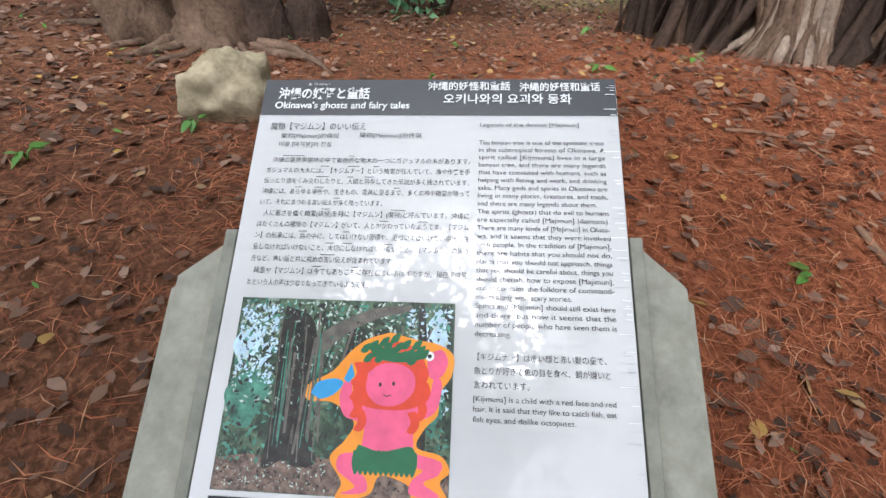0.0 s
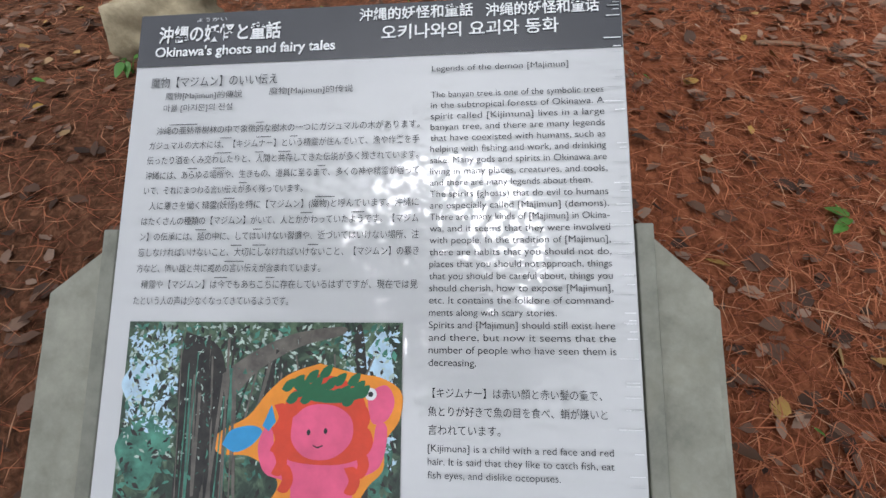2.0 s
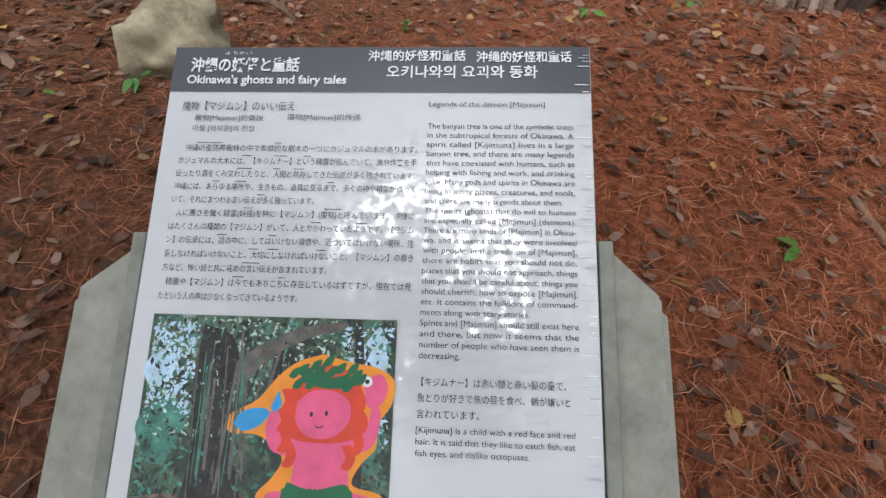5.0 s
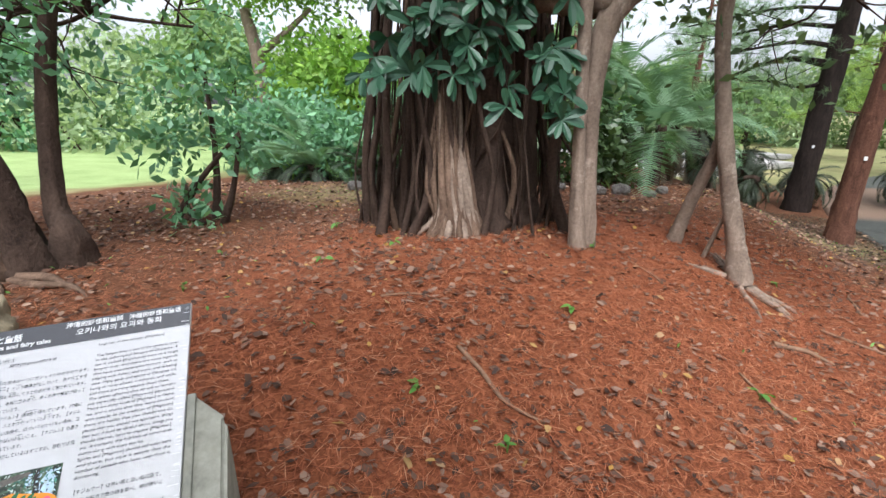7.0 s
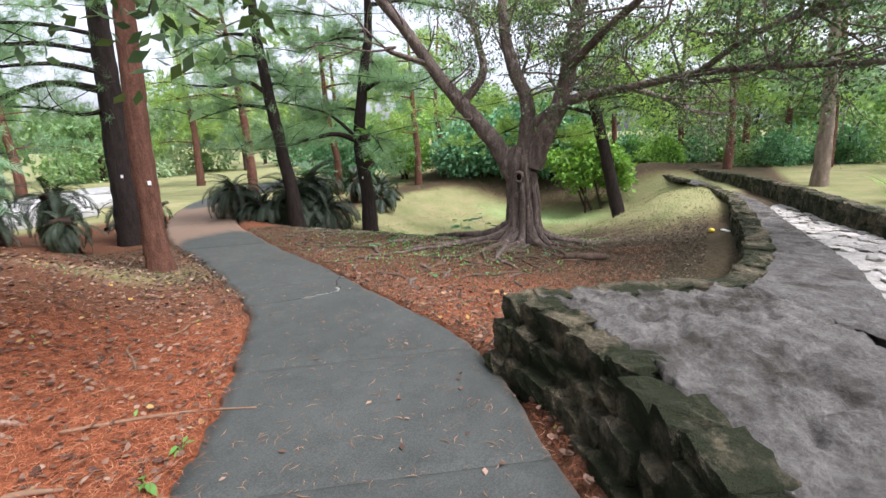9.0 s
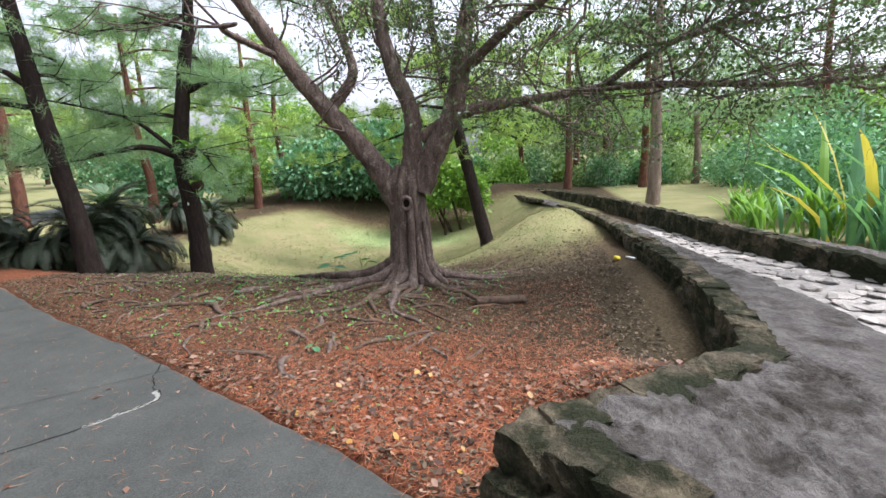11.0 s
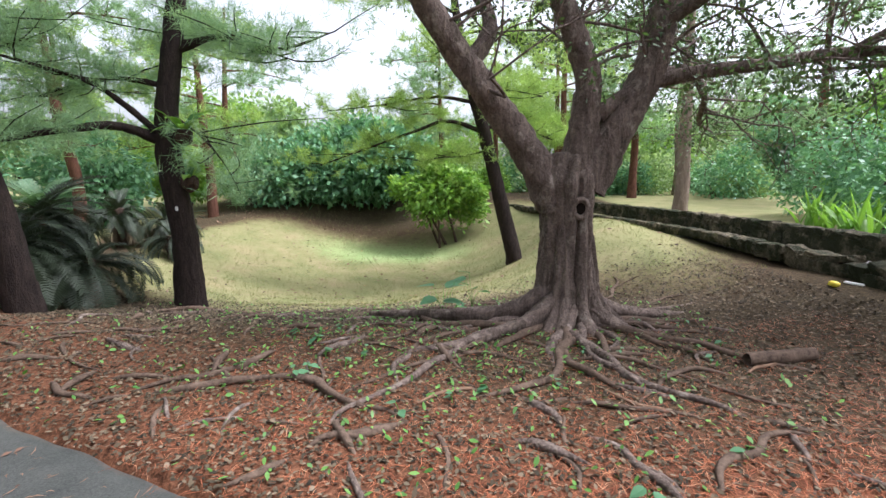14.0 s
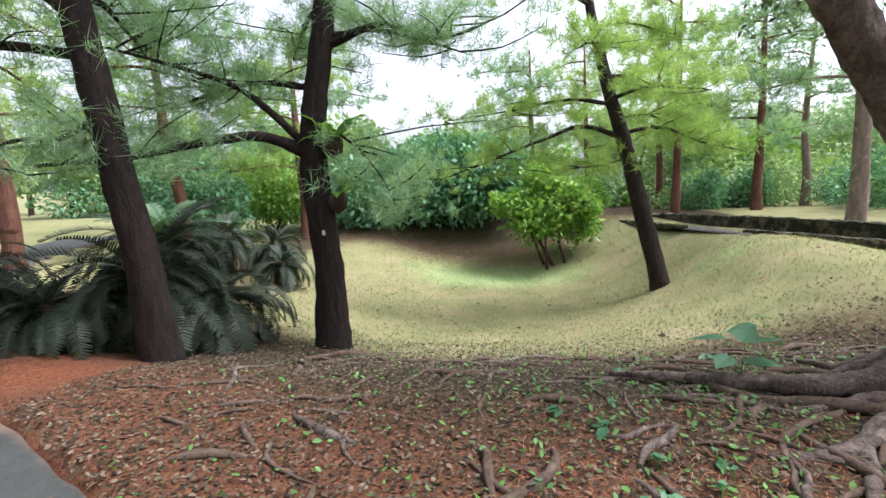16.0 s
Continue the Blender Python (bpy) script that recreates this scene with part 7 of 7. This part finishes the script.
# crack across the path near the joint
CRACK = plain("dark_crack", (0.02, 0.02, 0.018), 0.95, 0.05, 0.3)
MENDED = plain("pale_crack_filler", (0.24, 0.24, 0.21), 0.9, 0.1, 0.2)
for pts, w, mat in (([(7.05, 5.72), (7.2, 5.55), (7.45, 5.36), (7.65, 5.24), (7.88, 5.13), (8.02, 5.3), (8.2, 5.46), (8.4, 5.6), (8.6, 6.02)], 0.012, CRACK), ([(7.5, 5.33), (7.65, 5.24), (7.86, 5.14), (7.98, 5.25)], 0.035, MENDED)):
    line = curve_points(pts, 60)[:, :2] + lrng.randn(60, 2) * 0.006
    tg = unit(np.gradient(line, axis=0))
    nr = np.stack([-tg[:, 1], tg[:, 0]], -1) * (w * (0.4 + 0.6 * lrng.rand(60)))[:, None] / 2
    z = slope(line[:, 0], line[:, 1])[:, None] + (0.0100 if mat is CRACK else 0.0085)
    v = np.stack([np.c_[line - nr, z], np.c_[line + nr, z]], 1).reshape(-1, 3)
    part_np("crack", v, [(2 * k, 2 * k + 2, 2 * k + 3, 2 * k + 1) for k in range(59)], mat, pavement, "jagged crack" if mat is CRACK else "pale mortar in the crack")

# bird's-nest ferns on the pine trunk
for z, n, s, off in ((1.84, 24, 0.46, (-0.06, -0.22)), (1.22, 14, 0.46, (-0.02, -0.22))):
    nest = thing("nest_fern", (13.37 + off[0], 9.2 + off[1], z - 0.2), "bright green strap-leaved fern perched on the pine trunk", "fern", "ferns on the pine")
    bm = bmesh.new()
    bmesh.ops.create_icosphere(bm, subdivisions=2, radius=0.12)
    for vv in bm.verts:
        vv.co = Vector((13.37 + off[0], 9.2 + off[1], z - 0.2 - 0.03)) + vv.co * (1 + 0.3 * noise.noise(vv.co * 30))
    part("root_ball", bm, BARK_DARK, nest)
    for k in range(n):
        a = lrng.rand() * 6.283
        d, side = np.array([math.cos(a), math.sin(a), 0.0]), np.array([-math.sin(a), math.cos(a), 0.0])
        c0 = np.array([13.37 + off[0], 9.2 + off[1], z - 0.2])
        L, rise = s * (0.7 + 0.5 * lrng.rand()), 0.75 + 0.7 * lrng.rand()
        v = []
        for u, w in ((0, 0.02), (0.3, 0.07), (0.6, 0.08), (0.85, 0.05), (1, 0.0)):
            c = c0 + d * L * u * 0.8 + np.array([0, 0, L * (rise * u - 0.75 * u * u)])
            v += [c - side * w * L * 1.3, c - (0, 0, 0.01), c + side * w * L * 1.3]
        part_np("leaf", v, [[q * 3 + e, q * 3 + e + 1, q * 3 + e + 4, q * 3 + e + 3] for q in range(4) for e in range(2)], LEAF_BUSH if k % 4 else BROAD, nest)


# spiky clumps behind the low wall
def clump(name, x, y, n, size, mats, rng, label, width=0.05, rise=1.2):
    z = land1(x, y)
    ob = thing(name, (x, y, z), label, "plant")
    for k in range(n):
        a, lean_out = rng.rand() * 6.283, 0.25 + 0.75 * rng.rand()
        d, side = np.array([math.cos(a), math.sin(a), 0.0]), np.array([-math.sin(a), math.cos(a), 0.0])
        c0 = np.array([x + 0.25 * size * rng.randn(), y + 0.25 * size * rng.randn(), z])
        L = size * (0.7 + 0.5 * rng.rand())
        v = []
        for u, w in ((0, 0.5), (0.3, 1.0), (0.6, 0.9), (0.85, 0.5), (1, 0.0)):
            c = c0 + d * L * lean_out * u * (0.5 + 0.5 * u) + np.array([0, 0, L * (rise * u - 0.55 * lean_out * u * u)])
            v += [c - side * w * width, c - d * 0.012, c + side * w * width]
        part_np("leaf", v, [[q * 3 + e, q * 3 + e + 1, q * 3 + e + 4, q * 3 + e + 3] for q in range(4) for e in range(2)], mats[k % len(mats)], ob)


YELLOW = leaf_material("yellow_striped_leaves", [(0, (0.30, 0.32, 0.05)), (0.6, (0.48, 0.42, 0.08)), (1, (0.55, 0.36, 0.10))], 0.45, 0.35)
for x, y, n, s, m, lab in ((15.6, -1.7, 34, 0.8, [LEAF_BUSH], "bright green strap-leaved clump behind the low wall"), (16.6, -1.9, 30, 0.8, [LEAF_BUSH], "bright green strap-leaved clump behind the low wall"),
                           (14.3, -2.1, 34, 0.95, [LEAF_TEAL, LEAF_BUSH], "dark strap-leaved clump behind the low wall"), (13.2, -2.4, 40, 1.1, [LEAF_TEAL], "dark strap-leaved clump behind the low wall"),
                           (13.6, -3.0, 34, 1.9, [LEAF_TEAL, YELLOW, LEAF_BUSH], "tall yellow and green broad-bladed plant"), (12.4, -3.2, 30, 1.8, [LEAF_TEAL, YELLOW], "tall yellow and green broad-bladed plant")):
    clump("strap_plant", x, y, n, s, m, lrng, lab, 0.045 if s < 1.5 else 0.075)
for x, y, n, s in ((-1.6, 10.6, 26, 0.8), (-2.6, 11.4, 24, 0.8), (-0.6, 10.0, 20, 0.6)):
    clump("strap_plant", x, y, n, s, [LEAF_BUSH, FROND_PALM], lrng, "light green strap-leaved clump at the mound's edge", 0.03)

# yellow flower cap and pale scrap by the wall
boulder("fallen_fruit", (11.75, 1.55, land1(11.75, 1.55) + 0.03, 0, 0, 20), (0.10, 0.08, 0.06), plain("yellow_fruit", (0.70, 0.55, 0.05), 0.5), 4, "yellow fallen fruit in the grass by the wall", "fruit", 2, 0.15)
slab_at("pale_scrap", (11.72, 1.38, land1(11.72, 1.38) + 0.012), (0.16, 0.05, 0.02), TAG, "pale flat scrap lying in the grass", "scrap", 35, 0.005)

# stones at the mound's edge behind the banyan
for k, (x, y, s) in enumerate(((3.9, 7.4, 0.22), (4.25, 7.6, 0.30), (4.6, 7.5, 0.18), (3.4, 7.6, 0.2), (0.9, 7.9, 0.25), (0.3, 8.2, 0.3), (1.6, 7.6, 0.2), (4.9, 7.9, 0.2))):
    boulder("edging_stone", (x, y, land1(x, y) + s * 0.2, 0, 0, 60 * k), (s, s * 0.8, s * 0.6), WALL_TOP, k + 5, "rough grey edging stone half buried in litter", "rock", 3, 0.2, "", "edging stones")

# pale paving, kerb and terraces beyond the path's bend
PAVING = stone_material("pale_paving", (0.38, 0.37, 0.35), (0.52, 0.51, 0.49), None, 0, 1, 5, 0.004)
for k, (x, y, lx, ly, rz) in enumerate(((8.5, 17.2, 4.2, 2.0, 20), (5.0, 16.0, 3.6, 1.8, 10), (11.5, 20.0, 4.5, 2.2, 35), (8.0, 21.0, 6, 2.2, 20), (13.0, 24.0, 6, 2.4, 30))):
    slab_at("stone_terrace", (x, y, land1(x, y) + 0.06 + 0.06 * (k > 1)), (lx, ly, 0.22), PAVING, "pale flat stone terrace beyond the path's bend", "terrace", rz, 0.04, "stone terraces")
kv, kf = tidy(*tube([(9.4, 13.6, land1(9.4, 13.6) + 0.03), (10.2, 14.6, land1(10.2, 14.6) + 0.03), (11.6, 16.4, land1(11.6, 16.4) + 0.03), (13.4, 18.2, land1(13.4, 18.2) + 0.03)], [0.07, 0.07, 0.07, 0.07], 8, 40, 0, 3, 0.1))
tagged(part_np("kerb", kv, kf, WALL_STONE, None, "", True), "low dark stone kerb round the grass beyond the bend", "kerb", kind="structure")

# pergola of pale posts far off
perg = thing("pergola", (7.0, 33.0, land1(7, 33)), "pale stone pergola far across the park", "pergola")
for dx in (-0.9, 0.0, 0.9):
    for dy in (0, 1.2):
        p = slab_at("post", (7 + dx, 33 + dy, land1(7, 33) + 1.2), (0.22, 0.22, 2.4), PAVING, "", "", 0, 0.02)
        hang(p, perg)
hang(slab_at("beam", (7, 33.6, land1(7, 33) + 2.5), (2.6, 1.8, 0.2), PAVING, "", "", 0, 0.02), perg)

# white pavilion and bench beyond the leaning tree
WHITEWASH = plain("whitewashed_wall", (0.62, 0.63, 0.64), 0.8, 0.2, 0.1, 6)
DARKWOOD = plain("dark_bench_wood", (0.03, 0.03, 0.03), 0.6, 0.3, 0.3)
pav = thing("pavilion", (-7.9, 4.9, land1(-7.9, 4.9)), "white-walled pavilion beyond the grass", "building")
pz0 = land1(-7.9, 4.9)
hang(slab_at("wall", (-7.95, 4.9, pz0 + 1.4), (0.25, 4.2, 3.2), WHITEWASH, "", "", -30, 0.02), pav)
hang(slab_at("roof", (-8.8, 5.4, pz0 + 3.1), (2.6, 5.0, 0.25), PAVING, "", "", -30, 0.03), pav)
for q in (-1.8, -0.6, 0.6, 1.8):
    hang(slab_at("pillar", (-7.78 + 0.5 * q, 4.80 + 0.87 * q, pz0 + 1.4), (0.22, 0.22, 3.0), WHITEWASH, "", "", -30, 0.02), pav)
bench = thing("bench", (-6.75, 6.05, land1(-6.75, 6.05)), "dark slatted bench in front of the white wall", "bench")
bz0 = land1(-6.75, 6.05)
for k in range(3):
    hang(slab_at("slat", (-6.75 + 0.13 * (k - 1), 6.05 - 0.075 * (k - 1), bz0 + 0.44), (0.12, 1.1, 0.05), DARKWOOD, "", "", -30, 0.01), bench)
for q in (-0.42, 0.42):
    hang(slab_at("leg", (-6.75 + 0.5 * q, 6.05 + 0.87 * q, bz0 + 0.2), (0.36, 0.07, 0.44), DARKWOOD, "", "", -30, 0.01), bench)
